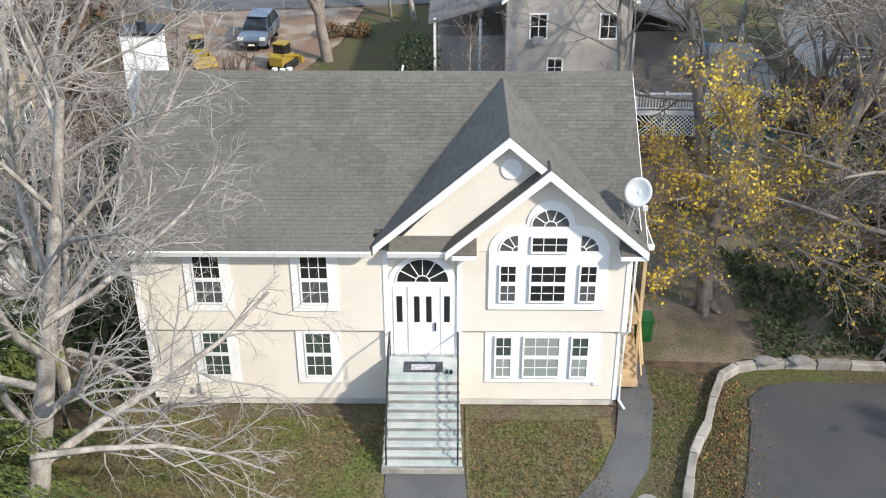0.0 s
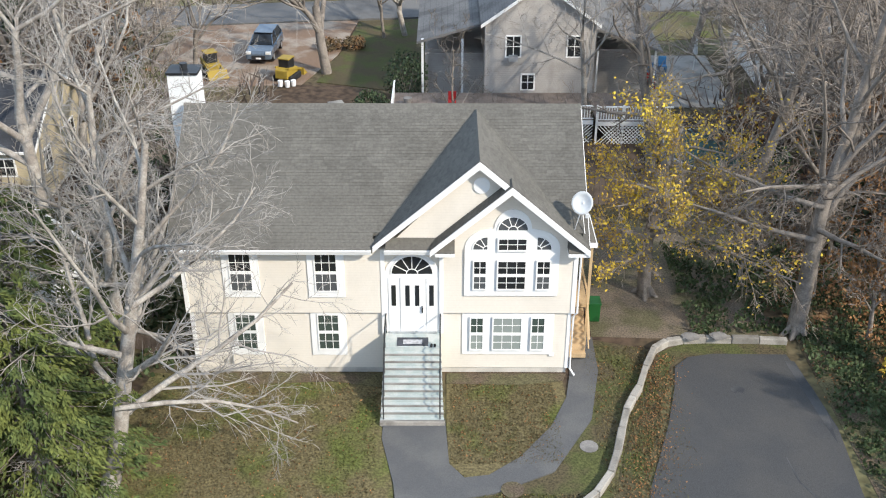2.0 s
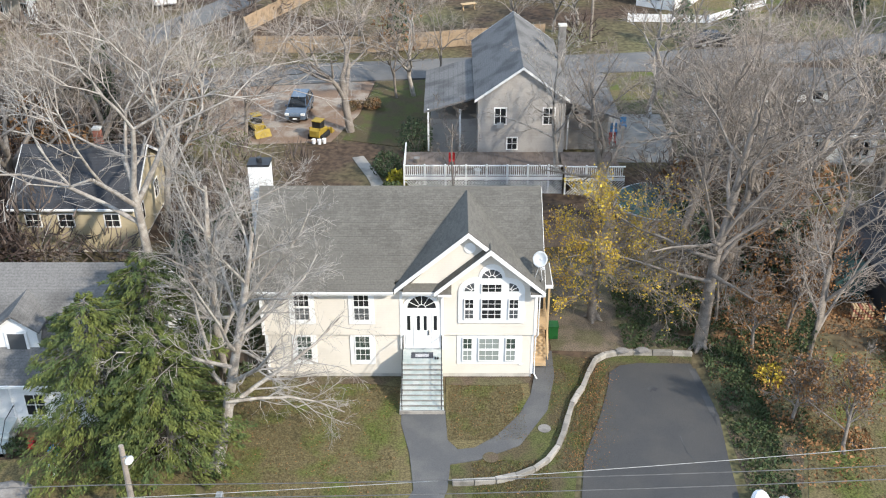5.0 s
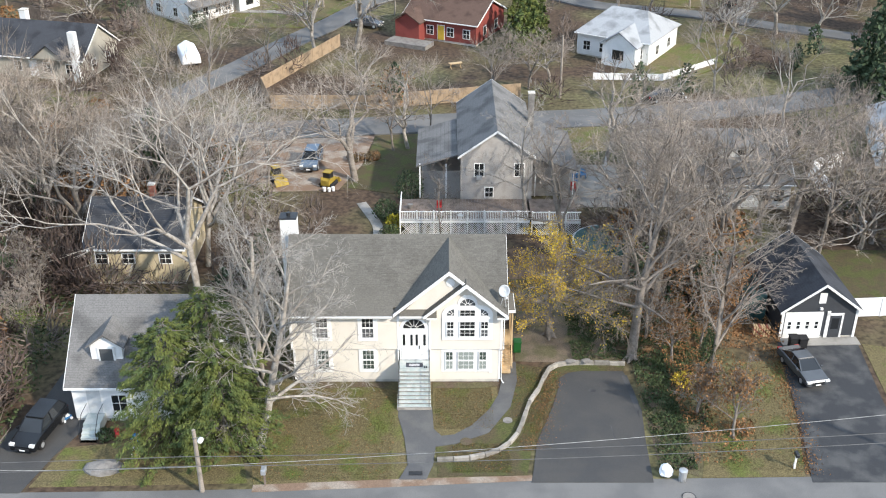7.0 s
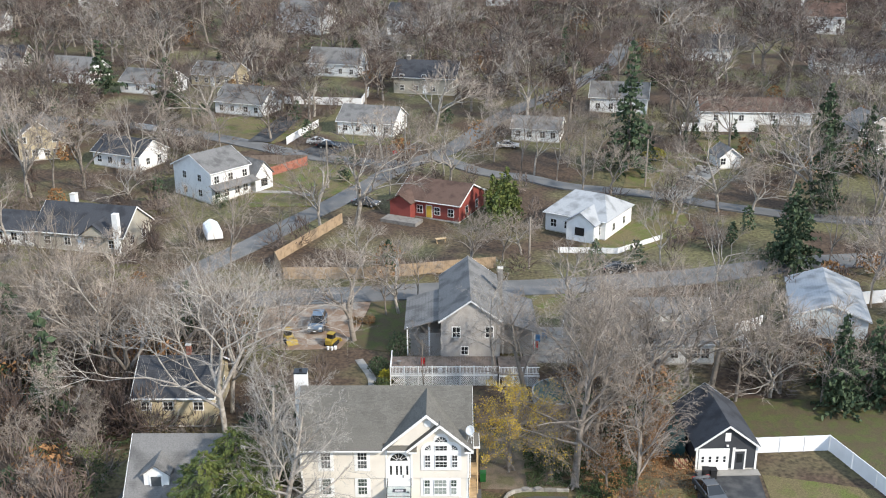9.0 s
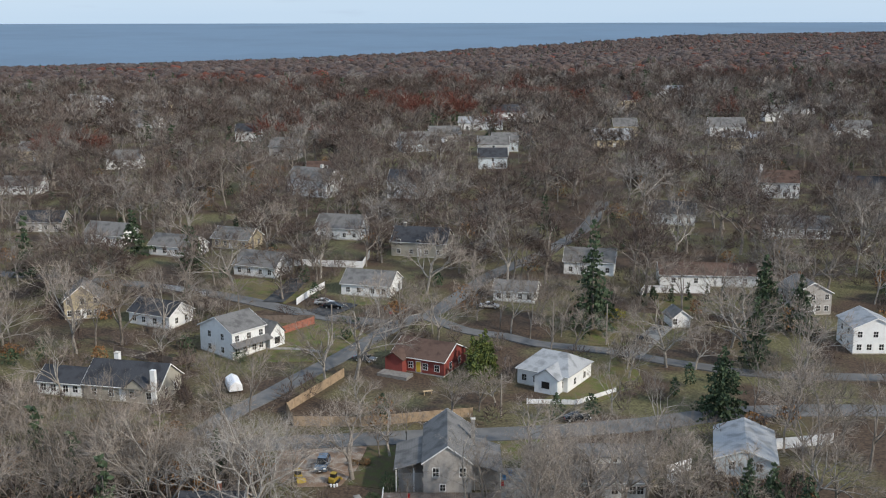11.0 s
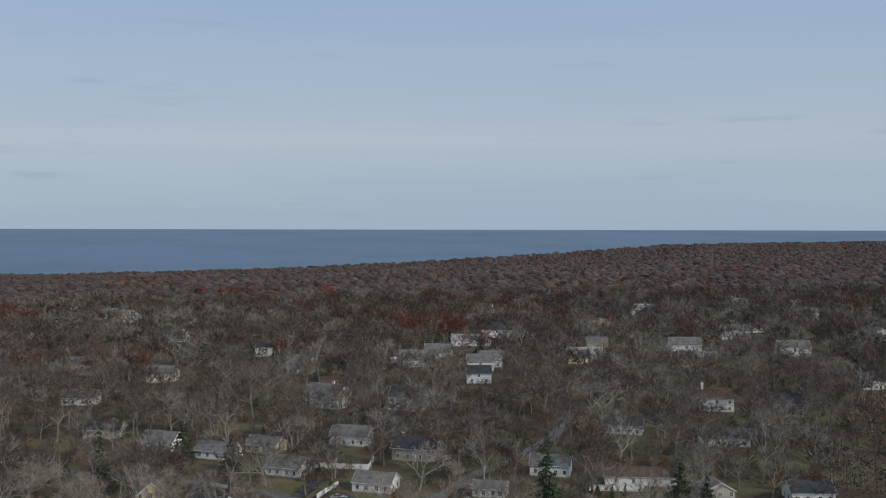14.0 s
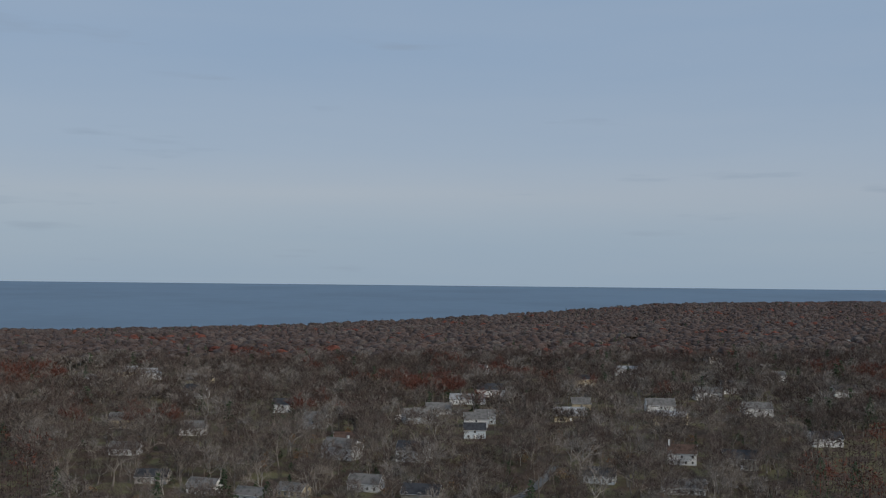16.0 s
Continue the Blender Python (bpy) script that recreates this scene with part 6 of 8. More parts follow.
car("car", -24.6, -6.2, -10, "car_black", "black sport utility car on the driveway", "suv")
car("car", 30.6, 1.2, 12, "car_silver", "silver-grey sedan on the dark driveway", "sedan")
car("car", -10.9, 40.0, -3, "car_blue", "slate-blue minivan on the dirt drive", "suv")
car("car", 49.3, 98.5, 150, "car_black", "black car on a pale driveway", "suv")
car("car", -20.5, 126.5, 80, "car_white", "white car on a parking pad", "sedan")
car("car", -18.0, 123.5, 80, "car_black", "dark car on a parking pad", "sedan")
car("car", 18.5, 123.5, 85, "car_white", "white car parked by the street", "sedan")
car("car", -8.0, 88.5, 70, "car_silver", "silver car beside the red bungalow", "sedan")
car("car", 31.0, 58.5, 95, "car_black", "dark car parked on the back street", "sedan")


def loader(x, y, turn, label):
    c = thing("skid_loader", pose(x, y, float(land(x, y)) + 0.06, 0, 0, turn), label, "loader")
    part("body", Mesh().prism([(-0.9, 0.35), (-0.9, 1.0), (0.5, 1.25), (1.1, 1.1), (1.1, 0.35)], "x", -0.6, 0.6), M["yellow"], c, bevel=0.04)
    c.scale = (0.8, 0.8, 0.8)
    part("cab", Mesh().box(-0.5, 0.5, -0.5, 0.55, 1.0, 1.95), M["black"], c, bevel=0.04)
    part("cab_roof", Mesh().box(-0.55, 0.55, -0.55, 0.6, 1.95, 2.03), M["yellow"], c)
    for s in (-1, 1):
        part("track", Mesh().box(s * 0.75 - 0.17, s * 0.75 + 0.17, -1.0, 1.0, 0.0, 0.6), M["rubber"], c, bevel=0.1)
        part("arm", Mesh().bar((s * 0.62, 0.9, 1.3), (s * 0.62, -1.5, 0.6), 0.12, 0.18), M["yellow"], c)
    part("bucket", Mesh().prism([(-2.1, 0.0), (-1.45, 0.0), (-1.45, 0.7)], "x", -0.9, 0.9), M["yellow"], c)


loader(-14.2, 36.2, 30, "yellow tracked loader parked on dirt")
loader(-8.6, 35.0, 160, "black and yellow compact machine on dirt")


def small_things():
    rng = random.Random(11)
    for x, y, mt, lab, sz in ((-8.9, 33.6, "vinyl", "white bucket on the dirt", 0.2), (-8.4, 33.5, "vinyl", "white bucket on the dirt", 0.2), (-8.0, 33.7, "vinyl", "white bucket on the dirt", 0.2)):
        b = thing("bucket", pose(x, y, float(land(x, y)) + 0.06), lab, "bucket", "white buckets on the dirt")
        part("body", Mesh().tube([(0, 0, 0), (0, 0, 0.42)], [0.15, 0.19], 10, True), M[mt], b)
    m = thing("mailbox", pose(26.8, -9.8, -0.15), "dark mailbox on a white post", "mailbox")
    part("post", Mesh().box(-0.06, 0.06, -0.06, 0.06, 0, 1.1), M["white"], m)
    part("box", Mesh().box(-0.12, 0.12, -0.3, 0.25, 1.1, 1.36), M["black"], m, bevel=0.03)
    m2 = thing("mailbox", pose(-8.2, -11.4, -0.15), "grey mailbox on a post beside the yew", "mailbox")
    part("post", Mesh().box(-0.06, 0.06, -0.06, 0.06, 0, 1.1), M["wood_old"], m2)
    part("box", Mesh().box(-0.16, 0.16, -0.35, 0.25, 1.1, 1.5), M["metal_pale"], m2, bevel=0.03)
    for x, y, mt in ((18.1, -10.5, "vinyl"), (19.1, -11.0, "metal_pale")):
        t = thing("trash_can", pose(x, y, -0.1), "white rubbish bag by the street" if mt == "vinyl" else "grey metal trash can by the street", "trash can")
        if mt == "vinyl":
            part("bag", Mesh().ball((0, 0, 0.4), 0.5, 0.45, 0.45, 10, 7, 0.12, rng), M[mt], t)
        else:
            part("body", Mesh().tube([(0, 0, 0), (0, 0, 0.8)], [0.24, 0.29], 12, True), M[mt], t)
            part("lid", Mesh().ball((0, 0, 0.82), 0.31, 0.31, 0.1, 12, 5), M[mt], t)
    bd = thing("boulder", pose(-19.2, -9.8, -0.15), "flat grey boulder on the shaded lawn", "boulder")
    part("stone", Mesh().ball((0, 0, 0.1), 1.4, 0.8, 0.4, 12, 7, 0.07, rng), M["stone"], bd)
    g = thing("trash_bin", pose(9.2, 4.2, -0.15), "green wheeled bin beside the side steps", "bin")
    part("body", Mesh().prism([(-0.26, 0.05), (0.26, 0.05), (0.32, 0.95), (-0.32, 0.95)], "x", -0.28, 0.28), M["green_plastic"], g)
    part("lid", Mesh().box(-0.31, 0.31, -0.35, 0.35, 0.95, 1.02), M["green_plastic"], g)
    mh = thing("manhole_cover", pose(5.0, -7.0, -0.09), "round rusty cover set in the walk", "manhole cover")
    part("lid", Mesh().tube([(0, 0, 0), (0, 0, 0.02)], 0.42, 16, True), M["soil"], mh)
    mh2 = thing("manhole_cover", pose(8.0, -4.6, -0.12), "round grey cover in the verge", "manhole cover")
    part("lid", Mesh().tube([(0, 0, 0), (0, 0, 0.02)], 0.35, 16, True), M["stone"], mh2)
    dr = thing("drain_grate", pose(1.6, -10.3, -0.09), "small dark grate at the foot of the walk", "drain grate")
    part("grate", Mesh().box(-0.45, 0.45, -0.2, 0.2, 0, 0.025), M["black"], dr)
    pool = thing("pool_cover", pose(18.5, 21.0, float(land(18, 21))), "round pool under a dark green cover", "pool")
    part("rim", Mesh().tube([(0, 0, 0), (0, 0, 1.0)], 3.2, 24, True), M["metal_pale"], pool)
    part("cover", Mesh().ball((0, 0, 1.0), 3.2, 3.2, 0.12, 24, 5), M["green"], pool)
    for x, y, mt, nm in ((16.8, 33.5, "red", "chair"), (17.2, 35.5, "blue_plastic", "chair"), (18.2, 36.8, "blue_plastic", "chair")):
        c = thing("chair", pose(x, y, float(land(x, y)) + 0.05), ("red" if mt == "red" else "blue") + " plastic garden chair on the patio", "chair", "garden chairs")
        part("seat", Mesh().box(-0.28, 0.28, -0.28, 0.28, 0.36, 0.42), M[mt], c)
        part("backrest", Mesh().box(-0.28, 0.28, 0.22, 0.3, 0.42, 1.0), M[mt], c)
        for lx in (-0.24, 0.24):
            for ly in (-0.24, 0.24):
                part("leg", Mesh().box(lx - 0.03, lx + 0.03, ly - 0.03, ly + 0.03, 0, 0.36), M[mt], c)
    u = thing("parasol", pose(20.5, 37.0, float(land(20, 37))), "closed blue and white parasol", "parasol")
    part("pole", Mesh().tube([(0, 0, 0), (0, 0, 2.4)], 0.03, 6, True), M["white"], u)
    part("canopy", Mesh().tube([(0, 0, 1.0), (0, 0, 1.3), (0, 0, 2.35)], [0.12, 0.2, 0.05], 8, True), M["dish"], u)
    patch("patio", [(15.2, 30), (22, 30), (22, 40), (15.2, 40)], M["concrete_walk"], "pale concrete patio with garden chairs", 0.05)
    st = thing("stop_sign", pose(-4.0, 112.5, float(land(-4, 112))), "red octagonal stop sign on a post", "sign")
    part("post", Mesh().box(-0.04, 0.04, -0.04, 0.04, 0, 2.2), M["metal_pale"], st)
    part("plate", Mesh().prism([(0.42 * math.cos(math.pi / 8 + a * math.pi / 4), 2.45 + 0.42 * math.sin(math.pi / 8 + a * math.pi / 4)) for a in range(8)], "y", -0.07, -0.04), M["red"], st)
    sh = thing("boat_cover", pose(-31.5, 74.0, float(land(-31, 74)), 0, 0, 20), "white tarpaulin over a boat on a trailer", "boat")
    part("cover", Mesh().prism([(-1.3, 0.3), (-1.2, 1.6), (0, 2.3), (1.2, 1.6), (1.3, 0.3)], "y", -2.6, 2.6), M["vinyl"], sh, bevel=0.15)
    for s in (-1, 1):
        part("wheel", Mesh().tube([(s * 1.0, 0.6, 0.33), (s * 1.2, 0.6, 0.33)], 0.33, 12, True), M["rubber"], sh)
    for x, y, mt, m2, lab in ((-17.54, -8.24, "red", "vinyl", "red and white plastic ride-on toy lying on the lawn"), (-17.85, -6.72, "green_plastic", "blue_plastic", "teal plastic toy at the edge of the bed"), (-19.29, -6.21, "red", "red", "small red toy on the mulch bed"), (-23.36, -4.55, "blue_plastic", "vinyl", "blue and white toy beside the house wall")):
        t = thing("toy", pose(x, y, float(land(x, y)) + 0.06, 0, 0, rng.uniform(0, 180)), lab, "toy", "toys before the cape house")
        part("body", Mesh().prism([(-0.42, 0.12), (0.42, 0.12), (0.34, 0.34), (0.05, 0.30), (-0.3, 0.44)], "y", -0.14, 0.14), M[mt], t, bevel=0.03)
        part("seat", Mesh().box(-0.1, 0.24, -0.16, 0.16, 0.33, 0.40), M[m2], t, bevel=0.02)
        for wx in (-0.28, 0.28):
            for wy in (-0.2, 0.15):
                part("wheel", Mesh().tube([(wx, wy, 0.11), (wx, wy + 0.05, 0.11)], 0.11, 10, True), M[m2], t)
    mh3 = thing("manhole_cover", pose(19.22, -12.59, float(land(0, -15)) + 0.035), "round worn cover set in the street", "manhole cover")
    part("lid", Mesh().tube([(0, 0, 0), (0, 0, 0.02)], 0.4, 18, True), M["stone"], mh3)
    part("frame", Mesh().tube([(0, 0, 0), (0, 0, 0.012)], 0.48, 18, True), M["asphalt_new"], mh3)
    bt = thing("bench", pose(5.0, 71.0, float(land(5, 71)), 0, 0, 20), "pale picnic bench in a back yard", "bench")
    part("top", Mesh().box(-0.9, 0.9, -0.35, 0.35, 0.68, 0.74), M["wood_new"], bt)
    for x in (-0.7, 0.7):
        part("leg", Mesh().bar((x, -0.3, 0), (x, 0.3, 0.7), 0.08, 0.08).bar((x, 0.3, 0), (x, -0.3, 0.7), 0.08, 0.08), M["wood_new"], bt)


small_things()


# ---- trees ----
def sway(rng, d, amount):
    v = Vector((d.x + rng.gauss(0, amount), d.y + rng.gauss(0, amount), d.z + rng.gauss(0, amount)))
    return v.normalized()


def grow(rng, wood, fine, p, d, length, r, level, P, light=False):
    """One branch and all that grows from it. P: for each level (children, length ratio, spread, sides, bend, rise)."""
    kids, ratio, spread, sides, bend, rise = P[level]
    segs = 5 if level == 0 else (4 if level == 1 else 3)
    if light and level > 1:
        segs = 4 - level
    pts, rad = [p.copy()], [r]
    q, w = p.copy(), d.copy()
    for i in range(segs):
        w = sway(rng, w, bend)
        w = (w + Vector((0, 0, rise))).normalized()
        q = q + w * (length / segs)
        pts.append(q.copy())
        rad.append(r * (1 - 0.72 * (i + 1) / segs))
    if light and level > 2:
        w = d.orthogonal().normalized() * r
        fine.add([tuple(pts[0] - w), tuple(pts[0] + w), tuple(pts[-1] + w * 0.4), tuple(pts[-1] - w * 0.4)], [(0, 1, 2, 3)])
    else:
        (wood if level < 2 else fine).tube(pts, rad, sides)
    if level + 1 >= len(P):
        return
    last = level + 2 == len(P)
    for k in range(kids):
        t = (0.28 if level == 0 else 0.15) + (0.72 if level == 0 else 0.85) * (k + rng.random()) / kids
        t = min(t, 0.999)
        i = min(int(t * segs), segs - 1)
        f = t * segs - i
        at = pts[i].lerp(pts[i + 1], f)
        rr = rad[i] + (rad[i + 1] - rad[i]) * f
        dirn = (pts[i + 1] - pts[i]).normalized()
        side = dirn.orthogonal().normalized()
        side.rotate(Matrix.Rotation(rng.uniform(0, 2 * math.pi) if level else k * 2.4 + rng.uniform(-0.4, 0.4), 3, dirn))
        ang = radians(rng.uniform(spread * 0.7, spread * 1.25))
        nd = (dirn * math.cos(ang) + side * math.sin(ang)).normalized()
        ln = length * ratio * rng.uniform(0.7, 1.2) * (1.15 - 0.55 * t)
        if last and light:
            tip = at + sway(rng, nd, 0.15) * ln
            w = side * P[-1][5]
            fine.add([tuple(at - w), tuple(at + w), tuple(tip)], [(0, 1, 2)])
        elif last:
            tip = at + sway(rng, nd, 0.15) * ln
            mid = at.lerp(tip, 0.5) + Vector((rng.gauss(0, 0.05), rng.gauss(0, 0.05), rng.gauss(0, 0.05))) * ln
            fine.tube([at, mid, tip], [P[-1][5], P[-1][5] * 0.8, P[-1][5] * 0.35], 3)
        else:
            grow(rng, wood, fine, at, nd, ln, max(rr * 0.55, 0.012), level + 1, P, light)


def bare_tree(seed, height, r, P, bark, twig, lean=(0, 0), name="tree", label="", at=(0, 0), group="", leaves=None, light=False, extra=()):
    rng = random.Random(seed)
    wood, fine = Mesh(), Mesh()
    grow(rng, wood, fine, Vector((0, 0, -0.3)), Vector((lean[0], lean[1], 1)).normalized(), height * 0.82, r, 0, P, light)
    for z, way, ln, droop in extra:
        Q = [p for p in P]
        Q[1] = (P[1][0], P[1][1], P[1][2], P[1][3], 0.12, droop)
        grow(rng, wood, fine, Vector((lean[0] * z, lean[1] * z, z)), Vector(way).normalized(), ln, r * 0.32, 1, Q, light)
    for i in range(5):
        a = i * 1.26 + rng.random()
        wood.tube([(0, 0, 0.5), (math.cos(a) * r * 1.1, math.sin(a) * r * 1.1, 0.12), (math.cos(a) * r * 2.2, math.sin(a) * r * 2.2, -0.2)], [r * 0.6, r * 0.4, r * 0.15], 4)
    t = thing(name, pose(at[0], at[1], float(land(*at))), label, "tree", group)
    part("trunk", wood, M[bark], t, smooth=True)
    part("crown", fine, M[twig], t, smooth=True)
    if leaves:
        mat, count, size, pick = leaves
        tips = [Vector(v) for v in fine.v[::3]]
        tips = [v for v in tips if pick(v)]
        m = Mesh()
        for i in range(count if tips else 0):
            c = rng.choice(tips) + Vector((rng.gauss(0, 0.18), rng.gauss(0, 0.18), rng.gauss(0, 0.15)))
            leaf(m, rng, c, size * rng.uniform(0.6, 1.3))
        part("foliage", m, M[mat], t, smooth=True)
    return t


def leaf(m, rng, c, s):
    a = Vector((rng.gauss(0, 1), rng.gauss(0, 1), rng.gauss(0, 0.6))).normalized()
    b = a.orthogonal().normalized()
    b.rotate(Matrix.Rotation(rng.uniform(0, 6.28), 3, a))
    e = a.cross(b)
    q = [c + b * s, c + e * s * 0.6, c - b * s * 0.9, c - e * s * 0.6]
    m.add([tuple(v) for v in q], [(0, 1, 2, 3)])


def P_bare(k1, k2, k3, k4, spread, twig, rise=0.08):
    return [(k1, 0.55, spread, 7, 0.07, 0.06), (k2, 0.5, 48, 5, 0.16, rise), (k3, 0.55, 45, 3, 0.2, 0.06), (k4, 0.5, 40, 3, 0.2, 0.05), (0, 0, 0, 3, 0, twig)]


# pale sycamores beside the house
SYC = [(13, 0.5, 42, 8, 0.06, 0.05), (8, 0.45, 42, 5, 0.15, 0.07), (6, 0.55, 42, 3, 0.2, 0.03), (5, 0.55, 38, 3, 0.2, 0.0), (0, 0, 0, 3, 0, 0.009)]
bare_tree(21, 17.0, 0.36, SYC, "bark_pale", "twig_pale", (0.24, 0.02), "sycamore_tree", "pale bare sycamore with drooping branches before the house", (-9.3, -7.8), extra=((4.2, (1, 0.15, 0.05), 6.5, -0.16), (3.0, (-1, -0.3, 0.1), 3.5, -0.1), (6.3, (-1, 0.1, 0.25), 5.5, -0.03), (8.0, (1, 0.3, 0.45), 6.0, 0.0)))
bare_tree(34, 16.5, 0.34, SYC, "bark_pale", "twig_pale", (0.16, 0.03), "sycamore_tree", "pale bare sycamore leaning beside the house", (-9.9, -2.2), extra=((3.6, (1, -0.5, 0.1), 4.5, -0.1), (5.5, (-1, -0.5, 0.2), 4.5, 0.0)))

# trees on the right
NEAR = P_bare(9, 7, 6, 6, 46, 0.014)
bare_tree(3, 10.5, 0.36, P_bare(13, 8, 6, 6, 64, 0.011, 0.0), "bark", "twig", (-0.05, 0.0), "maple_tree", "maple with last yellow leaves beside the yard", (11.9, 6.3),
          leaves=("leaf_yellow", 8200, 0.08, lambda v: v.z > 2.4 and v.x + 0.3 * v.z < 7.2 + 2.2 * math.sin(3 * v.y + 2 * v.z)),
          extra=((3.6, (1, -0.6, 0.35), 7.5, 0.0), (4.4, (1, 0.0, 0.3), 7.5, 0.0), (3.2, (1, -0.2, 0.45), 6.0, 0.0), (4.2, (1, 0.5, 0.5), 6.0, 0.0), (3.0, (-1, -0.3, 0.5), 4.0, 0.0), (4.5, (0.3, -1, 0.4), 4.5, 0.0), (2.8, (-0.5, -0.9, 0.25), 3.5, -0.04)))
bare_tree(4, 19.0, 0.42, NEAR, "bark", "twig", (0.05, 0.04), "tree", "tall leaning bare tree at the kerb's end", (18.0, 3.2), extra=((4.5, (-1, 0.1, 0.15), 6.0, -0.08), (6.0, (-1, 0.5, 0.3), 6.5, -0.04), (5.0, (0.4, -1, 0.1), 4.5, -0.08), (7.0, (-0.6, -0.7, 0.4), 5.5, 0.0), (6.5, (1, 0.2, 0.5), 6.0, 0.0)))
bare_tree(6, 16.0, 0.28, NEAR, "bark", "twig", (0.06, 0.0), "tree", "slim bare tree with ivy on its trunk", (22.7, -0.6))
for i, (x, y, h, lx) in enumerate(((20.0, 8.5, 16, 0.2), (24.5, 11, 17, -0.1), (19, 15, 18, 0.1), (27.5, 17, 18, 0.15), (23.5, 20, 17, -0.1), (14.5, 19.5, 14, -0.15), (31.5, 21, 17, 0.2), (28, 24.5, 16, -0.2), (36, 23.5, 15, 0.1))):
    if i in (1, 3, 4, 6, 7):
        continue
    bare_tree(100 + i, h, 0.36, NEAR, "bark", "twig", (lx, 0.0), "tree", "bare grey-brown tree in the wooded strip", (x, y), "trees in the wooded strip",
              leaves=("leaf_orange", 350, 0.12, lambda v: v.z < 7) if i % 3 == 0 else None)
bare_tree(62, 13.5, 0.22, P_bare(10, 6, 5, 5, 55, 0.014), "bark_pale", "twig_pale", (-0.15, 0), "tree", "pale arching bare tree before the grey house", (11.4, 25.5))
bare_tree(63, 8.0, 0.10, P_bare(8, 5, 5, 4, 40, 0.010), "bark", "twig", (0, 0), "tree", "thin bare tree beside the deck", (3.2, 22.6))

def fork(rng, wood, fine, p, d, length, r, level, last, twigs, width, flat=3):
    """A limb that forks again and again and ends in sprays of twigs."""
    mid = p + sway(rng, d, 0.10) * (length * 0.5)
    w = (sway(rng, d, 0.14) + Vector((0, 0, 0.10))).normalized()
    end = mid + w * (length * 0.5)
    if level < flat:
        wood.tube([p, mid, end], [r, r * 0.86, r * 0.72], max(3, 7 - level))
    else:
        e = w.orthogonal().normalized() * r
        wood.add([tuple(p - e), tuple(p + e), tuple(end + e * 0.6), tuple(end - e * 0.6)], [(0, 1, 2, 3)])
    if level >= last - 1:
        for k in range(twigs if level == last else twigs // 2):
            at = p.lerp(end, rng.uniform(0.25, 1.0))
            v = (sway(rng, w, 0.55) + Vector((0, 0, 0.05))).normalized()
            e = v.orthogonal().normalized()
            e.rotate(Matrix.Rotation(rng.uniform(0, 3.14), 3, v))
            tip = at + v * length * rng.uniform(0.7, 1.5)
            fine.add([tuple(at - e * width), tuple(at + e * width), tuple(tip)], [(0, 1, 2)])
    if level == last:
        return
    n = rng.choice((4, 4, 5)) if level == 0 else rng.choice((2, 2, 3)) if level < 3 else 3
    a0 = rng.uniform(0, 6.28)
    for k in range(n):
        side = w.orthogonal().normalized()
        side.rotate(Matrix.Rotation(a0 + 6.28 * k / n + rng.uniform(-0.4, 0.4), 3, w))
        ang = radians(rng.uniform(24, 56) * (0.4 if k == 0 else 1) if level == 0 else rng.uniform(15, 46))
        nd = (w * math.cos(ang) + side * math.sin(ang)).normalized()
        start = end if k == 0 else mid.lerp(end, rng.uniform(0.1, 1.0)) if level < 2 else mid.lerp(end, rng.uniform(0.4, 1.0))
        fork(rng, wood, fine, start, nd, length * (rng.uniform(0.5, 0.68) if level == 0 else rng.uniform(0.66, 0.88)), r * rng.uniform(0.5, 0.66), level + 1, last, twigs, width, flat)


def forked_tree(seed, height, broad, r, last, twigs, width, bark, twig, label, at, group, flat=3):
    """A bare tree with a short bole and a broad domed crown."""
    rng = random.Random(seed)
    wood, fine = Mesh(), Mesh()
    fork(rng, wood, fine, Vector((0, 0, -0.3)), Vector((rng.uniform(-0.08, 0.08), rng.uniform(-0.08, 0.08), 1)).normalized(), height * 0.44, r, 0, last, twigs, width, flat)
    top = max(v[2] for v in fine.v)
    for m in (wood, fine):
        m.v = [(x * broad * height / top, y * broad * height / top, z * height / top) for x, y, z in m.v]
    t = thing("tree", pose(at[0], at[1], float(land(*at))), label, "tree", group)
    part("trunk", wood, M[bark], t, smooth=True)
    part("crown", fine, M[twig], t, smooth=True)
    return t


for i, (x, y, h, broad, bark, twig, lab) in enumerate((
        (-16.6, 9.2, 23, 1.25, "bark_pale", "twig_pale", "tall pale bare tree with broad limbs behind the evergreen"), (-17.8, 18.0, 20, 1.1, "bark_pale", "twig_pale", "tall pale bare tree beside the tan house"),
        (-5.9, 36.2, 14, 1.35, "bark", "twig", "broad dark-trunked bare tree by the dirt drive"),
        (24.5, 11, 17, 1.1, "bark", "twig", "bare tree with heavy limbs in the wooded strip"), (27.5, 17, 18, 1.2, "bark", "twig", "bare tree with heavy limbs in the wooded strip"),
        (22.0, 19.5, 18, 1.15, "bark", "twig", "bare tree with heavy limbs in the wooded strip"), (33.5, 24.0, 17, 1.3, "bark", "twig", "bare tree with heavy limbs before the low white house"),
        (28, 24.5, 16, 1.2, "bark", "twig", "bare tree with heavy limbs before the low white house"),
        (-24.5, 27.0, 15, 1.3, "bark", "twig", "bare tree behind the tan house"), (-30.0, 20.0, 14, 1.3, "bark", "twig", "bare tree beside the tan house"))):
    forked_tree(500 + i, h, broad, 0.36, 5, 6, 0.014, bark, twig, lab, (x, y), "heavy-limbed bare trees", 4)


